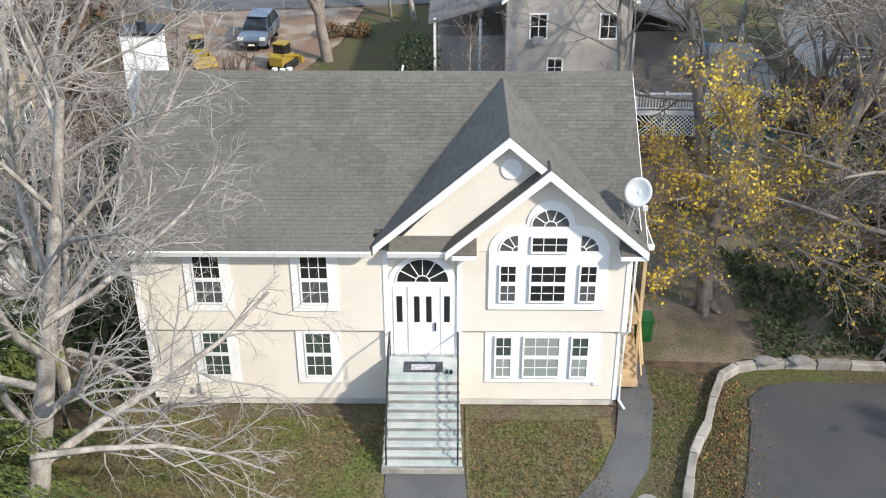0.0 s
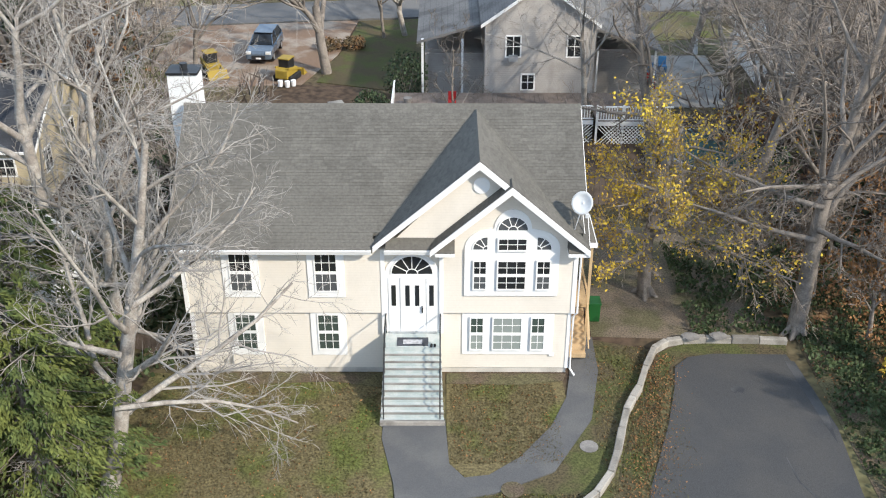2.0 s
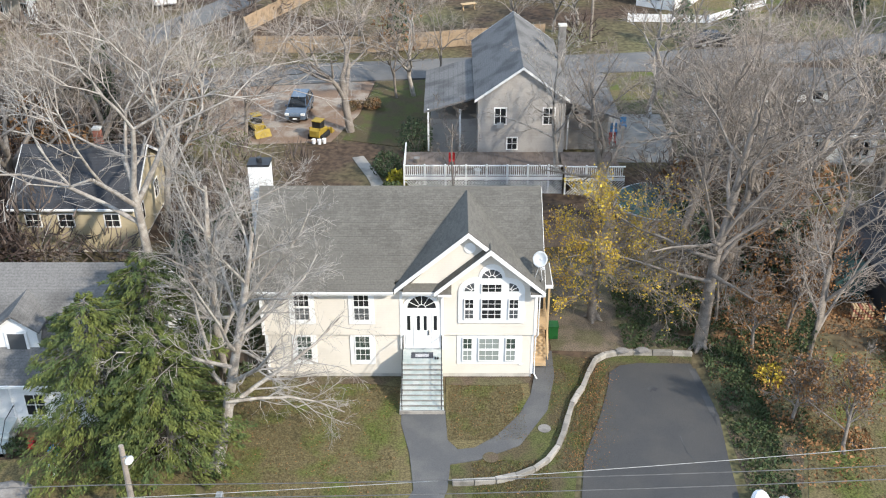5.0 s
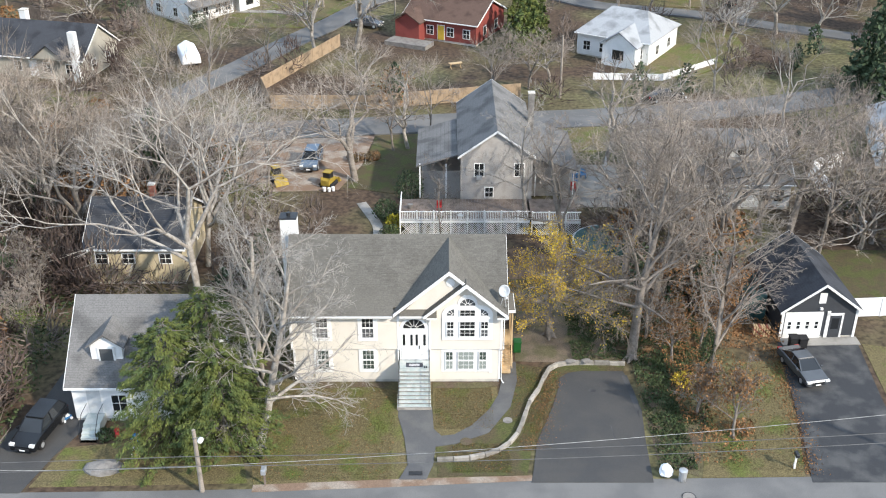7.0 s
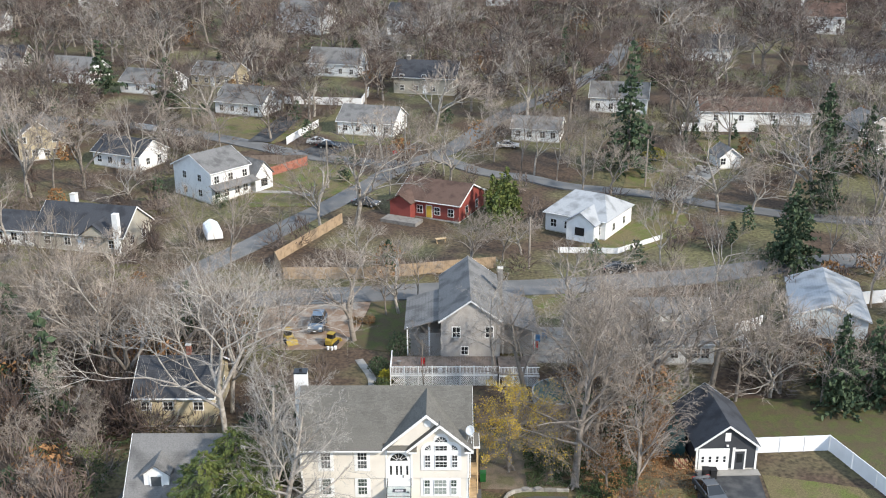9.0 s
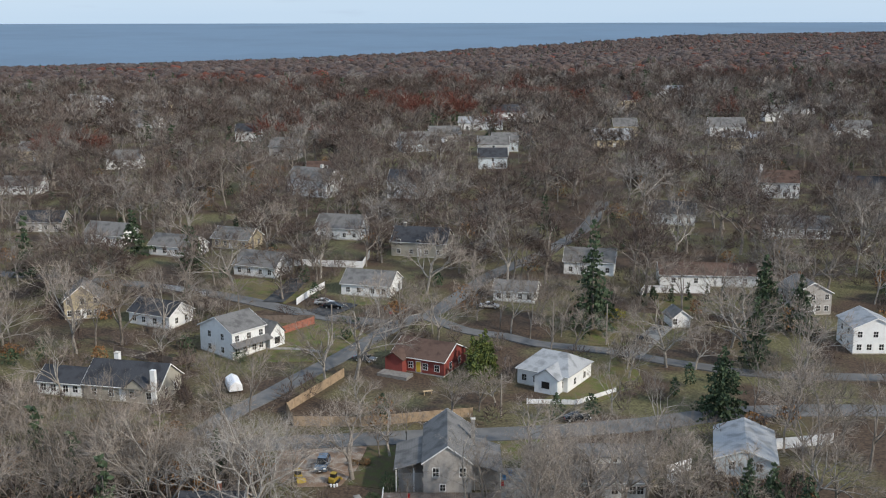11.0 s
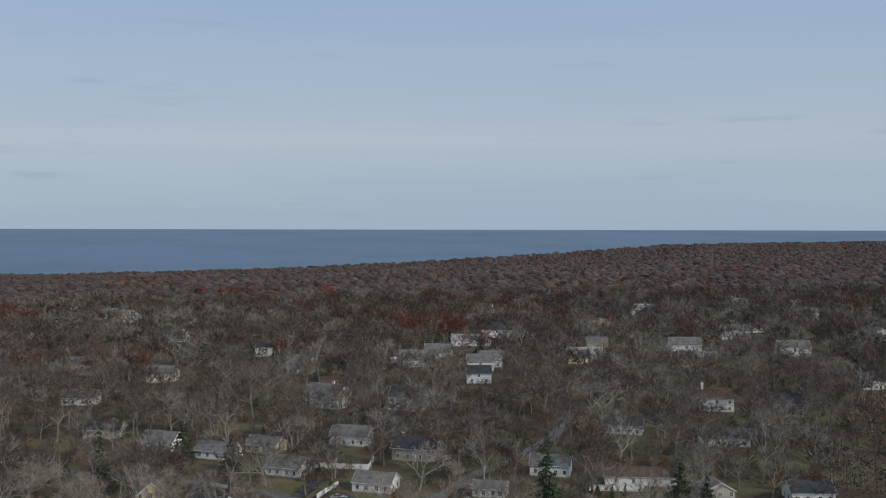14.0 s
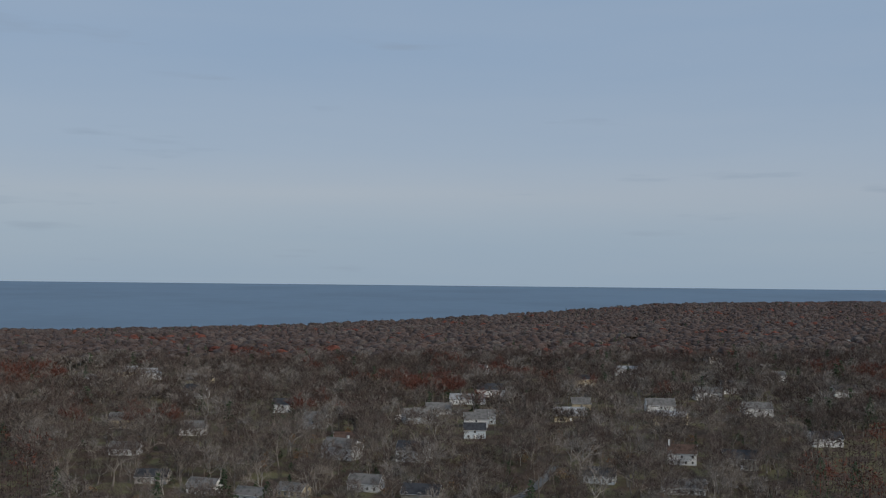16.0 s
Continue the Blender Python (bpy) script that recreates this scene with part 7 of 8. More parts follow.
# kinds of bare tree for the woods and streets
PROTO = []
for i in range(7):
    PROTO.append(forked_tree(200 + i, (18, 15, 20, 14, 17, 19, 16)[i], (1.0, 1.15, 0.85, 1.25, 1.0, 0.8, 1.1)[i], 0.34, 4, 10, 0.035, "bark" if i % 3 else "bark_pale", "twig",
                             "tall bare grey-brown tree with a domed crown", (-33 - 4 * i, 24 + 6 * (i % 3)), "bare trees"))


def leaf_cloud(rng, m, c, rx, ry, rz, count, size, shell=0.55):
    for i in range(count):
        d = Vector((rng.gauss(0, 1), rng.gauss(0, 1), rng.gauss(0, 1))).normalized()
        k = rng.uniform(shell, 1.0) * (1 + 0.15 * math.sin(5 * d.x + 3 * d.z) * math.cos(4 * d.y))
        leaf(m, rng, Vector((c[0] + d.x * rx * k, c[1] + d.y * ry * k, c[2] + d.z * rz * k)), size * rng.uniform(0.5, 1.4))


def conifer_data(seed, h, r, mat, tiers, per, size, droop=0.25, flat=1.0):
    """Trunk and foliage of a conifer: whorls of drooping sprays."""
    rng = random.Random(seed)
    wood, fol = Mesh(), Mesh()
    wood.tube([(0, 0, -0.2), (0, 0, h * 0.96)], [0.02 * h, 0.01], 6)
    for i in range(tiers):
        t = (i + 0.5) / tiers
        z = h * (0.06 + 0.93 * t)
        rad = r * (1 - t) ** 0.85 * rng.uniform(0.8, 1.15) + 0.12
        for k in range(max(4, int(per * (1 - 0.6 * t)))):
            a = rng.uniform(0, 2 * math.pi)
            ln = rad * rng.uniform(0.65, 1.15)
            tip = Vector((math.cos(a) * ln, math.sin(a) * ln, z - ln * droop + rng.uniform(-0.2, 0.2)))
            n = max(3, int(ln / size * 1.6))
            for j in range(n):
                f = (j + rng.random()) / n
                c = Vector((0, 0, z)).lerp(tip, f ** 0.8)
                leaf(fol, rng, c + Vector((rng.gauss(0, size * 0.5), rng.gauss(0, size * 0.5), rng.gauss(0, size * 0.35))), size * rng.uniform(0.7, 1.5))
    return wood, fol


def conifer(seed, at, h, r, mat, label, tiers=16, per=12, size=0.22, droop=0.25, name="conifer_tree", group=""):
    wood, fol = conifer_data(seed, h, r, mat, tiers, per, size, droop)
    t = thing(name, pose(at[0], at[1], float(land(*at))), label, "tree", group)
    part("trunk", wood, M["bark"], t, smooth=True)
    part("crown", fol, M[mat], t, smooth=True)
    return t


def yew_tree(seed, at, h, r, label):
    rng = random.Random(seed)
    t = thing("yew_tree", pose(at[0], at[1], float(land(*at))), label, "tree", "evergreens before the cape house")
    wood, fol = Mesh(), Mesh()
    wood.tube([(0, 0, -0.2), (0.1, 0, h * 0.5), (0, 0.1, h * 0.95)], [0.25, 0.15, 0.03], 7)
    for i in range(330):
        f = rng.random() ** 0.8
        z = h * (0.05 + 0.92 * f)
        a = rng.uniform(0, 2 * math.pi)
        ln = r * (1 - f ** 2.2) ** 0.6 * rng.uniform(0.6, 1.12) * (1 + 0.16 * math.sin(3 * a + seed)) + 0.25
        root = Vector((0, 0, z))
        tip = Vector((math.cos(a) * ln, math.sin(a) * ln, z - 0.10 * ln + rng.uniform(-0.3, 0.2)))
        if i % 3 == 0:
            wood.tube([root, root.lerp(tip, 0.8)], [0.04, 0.012], 3)
        side = Vector((-math.sin(a), math.cos(a), 0))
        n = int(45 + 62 * ln / r)
        for j in range(n):
            g = 0.3 + 0.7 * math.sqrt(rng.random())
            w = rng.gauss(0, 0.3) * ln * 0.5 * (1.15 - g)
            c = root.lerp(tip, g) + side * w + Vector((0, 0, -0.25 * abs(w) - rng.random() * 0.18 * g))
            d = ((tip - root).normalized() * 0.8 + side * rng.gauss(0, 0.6) + Vector((0, 0, rng.uniform(-0.7, 0.1)))).normalized()
            s = rng.uniform(0.08, 0.2)
            e = d.cross(Vector((0, 0, 1)) + side * rng.gauss(0, 0.5)).normalized() * s * 0.24
            fol.add([tuple(c + d * s), tuple(c + e), tuple(c - d * s * 0.6), tuple(c - e)], [(0, 1, 2, 3)])
    part("trunk", wood, M["bark"], t, smooth=True)
    part("crown", fol, M["yew"], t, smooth=True)


yew_tree(1, (-15.0, -6.2), 9.6, 4.3, "broad feathery green yew hiding the cape house")
yew_tree(2, (-11.4, -7.6), 8.8, 3.5, "feathery green yew beside the sycamore")
yew_tree(3, (-13.0, -2.8), 10.4, 3.5, "tall feathery green yew between two houses")
conifer(5, (56.5, 60.5), 13, 5.0, "conifer", "dense dark green cedar by the street", 22, 14, 0.3, 0.1)
conifer(6, (40.3, 108.0), 25, 6.0, "conifer", "tall ragged spruce behind the white cottage", 22, 11, 0.42, 0.35)
for i, (x, y, h) in enumerate(((49, 18, 9), (53, 20.5, 10), (50.5, 23, 9.5), (57, 18, 9))):
    conifer(10 + i, (x, y), h, 3.4, "conifer", "dark green spruce in the back yard", 14, 13, 0.27, 0.2, group="spruces in the back yard")
for i in range(9):
    conifer(30 + i, (13.5 + 0.9 * (i % 5), 74.5 + 2.0 * i * 0.7), 6.5 + (i % 3) * 0.7, 1.9, "yew", "upright green arborvitae beside the red bungalow", 14, 13, 0.26, -0.3, group="arborvitae hedge")
for i in range(5):
    conifer(50 + i, (62 + 4.2 * i, 128 + (i % 2)), 4.5, 1.1, "conifer", "small upright cedar before the ranch house", 8, 8, 0.24, 0.1, group="small cedars")
conifer(81, (69.0, 84.0), 15, 4.0, "conifer", "broad dark cedar beside a street", 18, 13, 0.32, 0.05)
conifer(82, (79.0, 112.0), 16, 5.5, "conifer", "dense dark evergreen among bare trees", 18, 13, 0.4, 0.1)
conifer(83, (85.0, 106.0), 13, 5.0, "conifer", "dense dark evergreen among bare trees", 16, 13, 0.4, 0.1)
conifer(84, (-59.0, 158.0), 12, 5.0, "conifer", "spreading pine behind low houses", 12, 12, 0.45, 0.0)
conifer(85, (-79.0, 172.0), 14, 5.0, "conifer", "spreading pine behind low houses", 12, 12, 0.45, 0.0)
conifer(86, (39.0, 205.0), 11, 2.6, "conifer", "narrow dark evergreen by a street", 12, 10, 0.35, 0.1)
FARC = conifer(70, (-100, 150), 17, 3.8, "conifer", "dark pine among bare trees", 11, 9, 0.6, 0.2, group="pines")


def shrub(seed, at, rx, h, mat, label, count=700, size=0.09):
    rng = random.Random(seed)
    t = thing("shrub", pose(at[0], at[1], float(land(*at))), label, "shrub")
    stems = Mesh()
    for i in range(6):
        a = i * 1.05
        stems.tube([(0, 0, -0.1), (math.cos(a) * rx * 0.6, math.sin(a) * rx * 0.6, h * 0.7)], [0.04, 0.012], 4)
    part("stem", stems, M["bark"], t)
    m = Mesh()
    leaf_cloud(rng, m, (0, 0, h * 0.5), rx, rx, h * 0.55, count, size, 0.6)
    part("foliage", m, M[mat], t, smooth=True)


for i, (x, y, r, h, mt, lab, n) in enumerate((
        (-2.2, 27.5, 1.3, 2.0, "boxwood", "rounded grey-green shrub beside the deck", 1500), (-1.3, 25.4, 0.9, 1.4, "shrub_yellow", "golden shrub beside the deck", 700),
        (-1.6, 23.2, 1.0, 1.4, "ivy", "dark rounded shrub behind the house", 900), (0.0, 31.5, 1.6, 3.2, "conifer", "dark evergreen shrub beside the grey house", 1500),
        (-4.4, 41.5, 1.0, 0.9, "litter", "brown ornamental grass clump", 700), (-6.2, 41.2, 1.0, 0.9, "litter", "brown ornamental grass clump", 700),
        (21.3, -0.5, 0.9, 1.2, "leaf_yellow", "low bush with yellow leaves", 350), (24.3, -6.0, 0.9, 1.0, "leaf_orange", "low bush with rusty leaves", 300),
        (22.7, -0.7, 0.55, 5.5, "ivy", "ivy climbing a slim trunk", 1300), (-33, 88, 1.6, 2.4, "boxwood", "clipped green hedge beside a house", 900), (-15, 113.0, 1.2, 1.2, "ivy", "dark low hedge by a street", 500), (-12, 113.6, 1.2, 1.2, "ivy", "dark low hedge by a street", 500),
        (44, 118, 3.0, 3.5, "boxwood", "large rounded green shrub by a driveway", 1600), (47, 116, 2.4, 2.0, "shrub_yellow", "golden-leaved shrub by a driveway", 900), (24, 12.0, 1.6, 1.8, "leaf_orange", "rusty bush in the wooded strip", 700),
        (27, 8.5, 1.5, 1.6, "leaf_orange", "rusty bush beside the tarpaulin", 600), (-20, -6.5, 0.7, 0.6, "ivy", "low shrub beside the stoop", 300), (56, 32, 1.2, 2.0, "leaf_orange", "rusty shrub beside the pale blue house", 500))):
    shrub(300 + i, (x, y), r, h, mt, lab, n, 0.10 if r < 2 else 0.18)


def ivy_cover(name, areas, mat, size, label):
    """Leaves in uneven heaps over a bank."""
    rng = random.Random(12)
    m = Mesh()
    for x0, x1, y0, y1, n, h in areas:
        for i in range(n):
            x, y = rng.uniform(x0, x1), rng.uniform(y0, y1)
            if noise.noise(Vector((x * 0.8, y * 0.8, 11.0))) < rng.uniform(-0.55, 0.1):
                continue
            top = h * max(0.05, 0.5 + 0.7 * noise.noise(Vector((x * 0.45, y * 0.45, 3.0))) + 0.3 * noise.noise(Vector((x * 1.6, y * 1.6, 7.0))))
            leaf(m, rng, Vector((x, y, -0.12 + top * rng.uniform(0.55, 1.0))), size * rng.uniform(0.6, 1.4))
    tagged(part(name, m, M[mat], smooth=True), label, "ivy", kind="stuff")


ivy_cover("ivy", ((17.9, 20.4, -10.0, 3.0, 4200, 0.45), (13.4, 24.0, 2.9, 11.0, 9500, 0.7), (19.5, 22.5, -6.0, 3.0, 2200, 0.5)), "ivy", 0.10, "dark ivy covering the bank and the foot of trees")
ivy_cover("bramble", ((20.3, 24.5, -9.5, 4.0, 2600, 1.5), (19.0, 30.0, 4.0, 15.0, 5200, 1.6)), "leaf_orange", 0.09, "rusty leaves of brambles on the bank")
ivy_cover("brush", ((-36.0, -26.5, -9.0, 12.0, 5200, 2.0), (-13.5, -8.6, -1.0, 6.0, 1500, 1.2)), "ivy", 0.14, "dark undergrowth beside the driveway")

# brushy thickets to the left
THICKET = P_bare(14, 7, 6, 6, 38, 0.018)
for i, (x, y, h) in enumerate(((-29, 4, 7), (-31, -2, 6), (-30, 10, 8), (-34, 4, 8), (-33, -7, 6), (-36, 12, 9), (-20, 3, 6), (-10.5, 4.5, 8), (-11, 13, 9), (-16, 26, 9), (-22, 27, 10), (-28, 28, 11), (23.5, -6.5, 6), (21.5, -4, 5), (21.0, 2.5, 6), (23.6, 4.5, 7), (19.6, 6.0, 6), (16.2, 6.8, 6), (25.8, 7.5, 7), (21.5, 9.5, 7))):
    bare_tree(400 + i, h, 0.13, THICKET, "bark", "twig", (0, 0), "small_tree", "brushy bare small tree with tangled twigs", (x, y), "thicket trees",
              leaves=(("leaf_orange", 1100, 0.10, lambda v: v.z < 5.5) if x > 18 else ("yew", 500, 0.09, lambda v: v.z < 4)) if i % 3 == 0 or x > 20 else None, light=True)


def near_line(x, y, pts, d):
    p = np.array([x, y])
    for a, b in zip(pts, pts[1:]):
        a, b = np.array(a, float), np.array(b, float)
        t = np.clip(np.dot(p - a, b - a) / np.dot(b - a, b - a), 0, 1)
        if np.linalg.norm(a + (b - a) * t - p) < d:
            return True
    return False


HOUSES = [((h[0][0], h[0][1] + h[3] / 2), max(h[2], h[3]) / 2 + 2.5) for h in HILL] + [((31, 35), 9), ((51.5, 39), 8.5), ((8.6, 36), 12), ((-25, 18.5), 7.5), ((-17, 0), 7.5), ((0, 5), 12)]
OPEN = [((-23, 100), 10), ((33, 72), 9), ((-52, 58), 8), ((-38, 140), 8), ((-5, 355), 22), ((-12, 41), 8), ((43, 12), 8), ((70, 126), 8), ((-6, 80), 5), ((52, 100), 6), ((1, 68), 9), ((-8, 70), 8)]


def free(x, y, gap=4.6):
    if any(near_line(x, y, r, gap) for r in ROADS.values()):
        return False
    if any(abs(x - q[0][0]) < q[2] / 2 + 1 and 0 < q[0][1] - y < (13 if q[0][1] < 150 else 30) for q in HILL if q[0][1] > 90):
        return False
    return all((x - c[0]) ** 2 + (y - c[1]) ** 2 > r * r for c, r in HOUSES + OPEN)


def tree_arrays(ob):
    """Triangles of the trunk and crown of a tree, as arrays."""
    out = []
    for c in ob.children:
        me = c.data
        me.calc_loop_triangles()
        v = np.empty(len(me.vertices) * 3, np.float32)
        me.vertices.foreach_get("co", v)
        t = np.empty(len(me.loop_triangles) * 3, np.int32)
        me.loop_triangles.foreach_get("vertices", t)
        out.append((c.name.split(".")[0], v.reshape(-1, 3)[t].reshape(-1, 3, 3)))
    return out


def soup(name, tris, mat, label, category):
    """One mesh of loose triangles."""
    v = np.concatenate(tris).reshape(-1, 3)
    me = bpy.data.meshes.new(name)
    me.vertices.add(len(v))
    me.vertices.foreach_set("co", v.astype(np.float32).ravel())
    n = len(v) // 3
    me.loops.add(3 * n)
    me.loops.foreach_set("vertex_index", np.arange(3 * n, dtype=np.int32))
    me.polygons.add(n)
    me.polygons.foreach_set("loop_start", np.arange(0, 3 * n, 3, dtype=np.int32))
    me.update(calc_edges=True)
    me.materials.append(mat)
    return tagged(new(name, me), label, category, kind="stuff")


M["twig_mid"] = material("grey-brown twigs", (0.160, 0.127, 0.108), 0.95, 0.3, 0.05, 0.6, 0.0, where="Position")
M["twig_dark"] = material("dark brown twigs", (0.100, 0.072, 0.061), 0.95, 0.3, 0.05, 0.6, 0.0, where="Position")
M["twig_light"] = material("pale grey twigs", (0.25, 0.222, 0.198), 0.95, 0.3, 0.05, 0.6, 0.0, where="Position")


# bare trees in the yards and along the streets: x, y, height
STREET_TREES = [(-9.0, 78.7, 20.7), (35.1, 94.1, 11.8), (52.0, 85.1, 15.6), (61.7, 58.9, 12.9), (66.2, 60.0, 9.2), (-59.8, 98.0, 19.1), (-65.4, 98.0, 16.1), (-67.8, 93.4, 20.2), (-51.8, 102.9, 15.9), (-44.4, 138.5, 23.0), (-47.7, 190.9, 17.6), (3.6, 135.5, 17.5), (13.3, 116.6, 13.5), (22.5, 105.6, 12.9), (26.4, 102.2, 12.8), (14.3, 63.2, 9.0), (69.9, 195.2, 18.6), (76.2, 174.9, 20.8), (57.4, 83.7, 12.7), (68.7, 98.5, 14.6), (68.8, 86.4, 18.6), (75.7, 78.1, 16.1), (-5.4, 225.2, 14.7), (-63.9, 177.7, 16.9), (-89.3, 215.1, 17.4), (-106.9, 185.3, 13.1), (-4.2, 94.4, 9.0), (31.9, 109.0, 12.1), (-20.0, 71.1, 9.3), (-31.2, 61.7, 12.3), (37.7, 61.3, 9.7)]


def woods():
    rng = random.Random(77)
    n = singles = 0
    for x, y, h in STREET_TREES:
        src = rng.choice(PROTO)
        c = copy_thing(src, pose(x, y, float(land(x, y)), 0, 0, rng.uniform(0, 360)))
        k = h / 17.0
        c.scale = (k, k, k)
    light = [tree_arrays(forked_tree(250 + i, (17, 15, 18, 16)[i], (1.05, 1.2, 0.9, 1.3)[i], 0.34, 4, 8, 0.06, "bark", "twig",
                                     "bare tree at the edge of the woods", (-62 - 9 * i, 30), "bare trees", 2)) for i in range(4)]
    slight = [tree_arrays(forked_tree(270 + i, (17, 15, 18, 16, 14)[i], (1.1, 1.3, 1.0, 1.2, 1.45)[i], 0.34, 3, 8, 0.12, "bark", "twig",
                                      "bare tree at the far edge of the woods", (-70 - 8 * i, 38), "bare trees", 1)) for i in range(5)]
    joined = {(k, tone): [] for k in ("trunk", "crown") for tone in range(4)}
    spots = []
    for x0, x1, y0, y1, k in ((-78, -27, 16, 44, 62), (-27, -12, 24, 45, 12), (20, 50, 17, 30, 12), (40, 75, 24, 58, 14), (-20, 30, 40, 48, 8), (-60, 60, 56, 64, 10), (-20, 20, 60, 112, 9)):
        for i in range(k):
            spots.append((rng.uniform(x0, x1), rng.uniform(y0, y1)))
    while n < 640:
        if spots:
            x, y = spots.pop()
            if not free(x, y, 3.2):
                continue
        else:
            y = 60 + 290 * rng.random() ** 0.72
            x = rng.uniform(-1, 1) * (58 + 0.55 * y)
            if not free(x, y, 3.6) or (abs(x) < 40 and y < 120 and rng.random() < 0.45):
                continue
        s = rng.uniform(0.68, 1.1) * (0.8 if y < 140 and abs(x) < 60 else 1.0)
        if y > 125:
            s = rng.choice((0.75, 0.9, 1.05, 1.2, 1.3)) * rng.uniform(0.9, 1.1)
        m = pose(x, y, float(land(x, y)), 0, 0, rng.uniform(0, 360))
        if singles < 240 and (y < 125 or rng.random() < 0.02):
            src = FARC if rng.random() < 0.02 else rng.choice(PROTO)
            c = copy_thing(src, m)
            c.scale = (s, s, s * rng.uniform(0.92, 1.08))
            singles += 1
        else:
            q = np.array(m @ Matrix.Scale(s, 4))
            tone = rng.choice((0, 0, 1, 1, 2))
            for kind, t in rng.choice(light):
                joined[kind, tone].append(t @ q[:3, :3].T.astype(np.float32) + q[:3, 3].astype(np.float32))
        n += 1
    # thinner trees beyond, up to the closed woods
    homes = [(h[0], 11.0) for h in HILL if h[0][1] > 250] + [((-5.0, 352.0), 24.0)]
    evergreen, pines = tree_arrays(FARC), []
    seen = [h[0] for h in HILL[:45] if h[0][1] > 300] + [(-18.0, 392.0), (-6.0, 402.0), (-10.0, 350.0)]
    for i in range(2500):
        y = 325 + 425 * rng.random() ** 0.85
        x = rng.uniform(-1, 1) * (0.44 * (y + 275) + 18)
        if any(math.hypot(x - c[0], (y + 8 - c[1]) * 0.6) < g for c, g in homes) or any(abs(x - c[0] - 0.1 * (y - c[1])) < 8 and 0 < c[1] - y < 62 for c in seen):
            continue
        q = np.array(pose(x, y, float(land(x, y)), 0, 0, rng.uniform(0, 360)) @ Matrix.Scale(rng.choice((0.75, 0.9, 1.0, 1.15, 1.25)), 4))
        patchy = math.sin(x * 0.017 + 1.3) * math.cos(y * 0.011 + 0.4) + 0.6 * math.sin(x * 0.05 + y * 0.03) + rng.gauss(0, 0.45)
        tone = rng.choice((0, 0, 1, 1, 2))
        if rng.random() < 0.035:
            for kind, t in evergreen:
                if kind == "crown":
                    pines.append((t * np.array((1.3, 1.3, 0.9), np.float32)) @ q[:3, :3].T.astype(np.float32) + q[:3, 3].astype(np.float32))
            continue
        for kind, t in rng.choice(slight):
            joined[kind, 3 if patchy > 1.05 and kind == "crown" else tone].append(t @ q[:3, :3].T.astype(np.float32) + q[:3, 3].astype(np.float32))
    soup("pine_crown", pines, M["conifer"], "dark pines scattered among the bare trees", "woods")
    soup("oak_crown", joined["crown", 3], M["twig_red"], "russet crowns of oaks among bare trees", "woods")
    for tone, (what, bark, twig) in enumerate((("grey-brown", "bark", "twig_mid"), ("dark brown", "bark", "twig_dark"), ("pale grey", "bark_pale", "twig_light"))):
        soup("woodland_trunk", joined["trunk", tone], M[bark], what + " trunks of bare trees among the hillside houses", "woods")
        soup("woodland_crown", joined["crown", tone], M[twig], what + " twiggy crowns among the hillside houses", "woods")


woods()


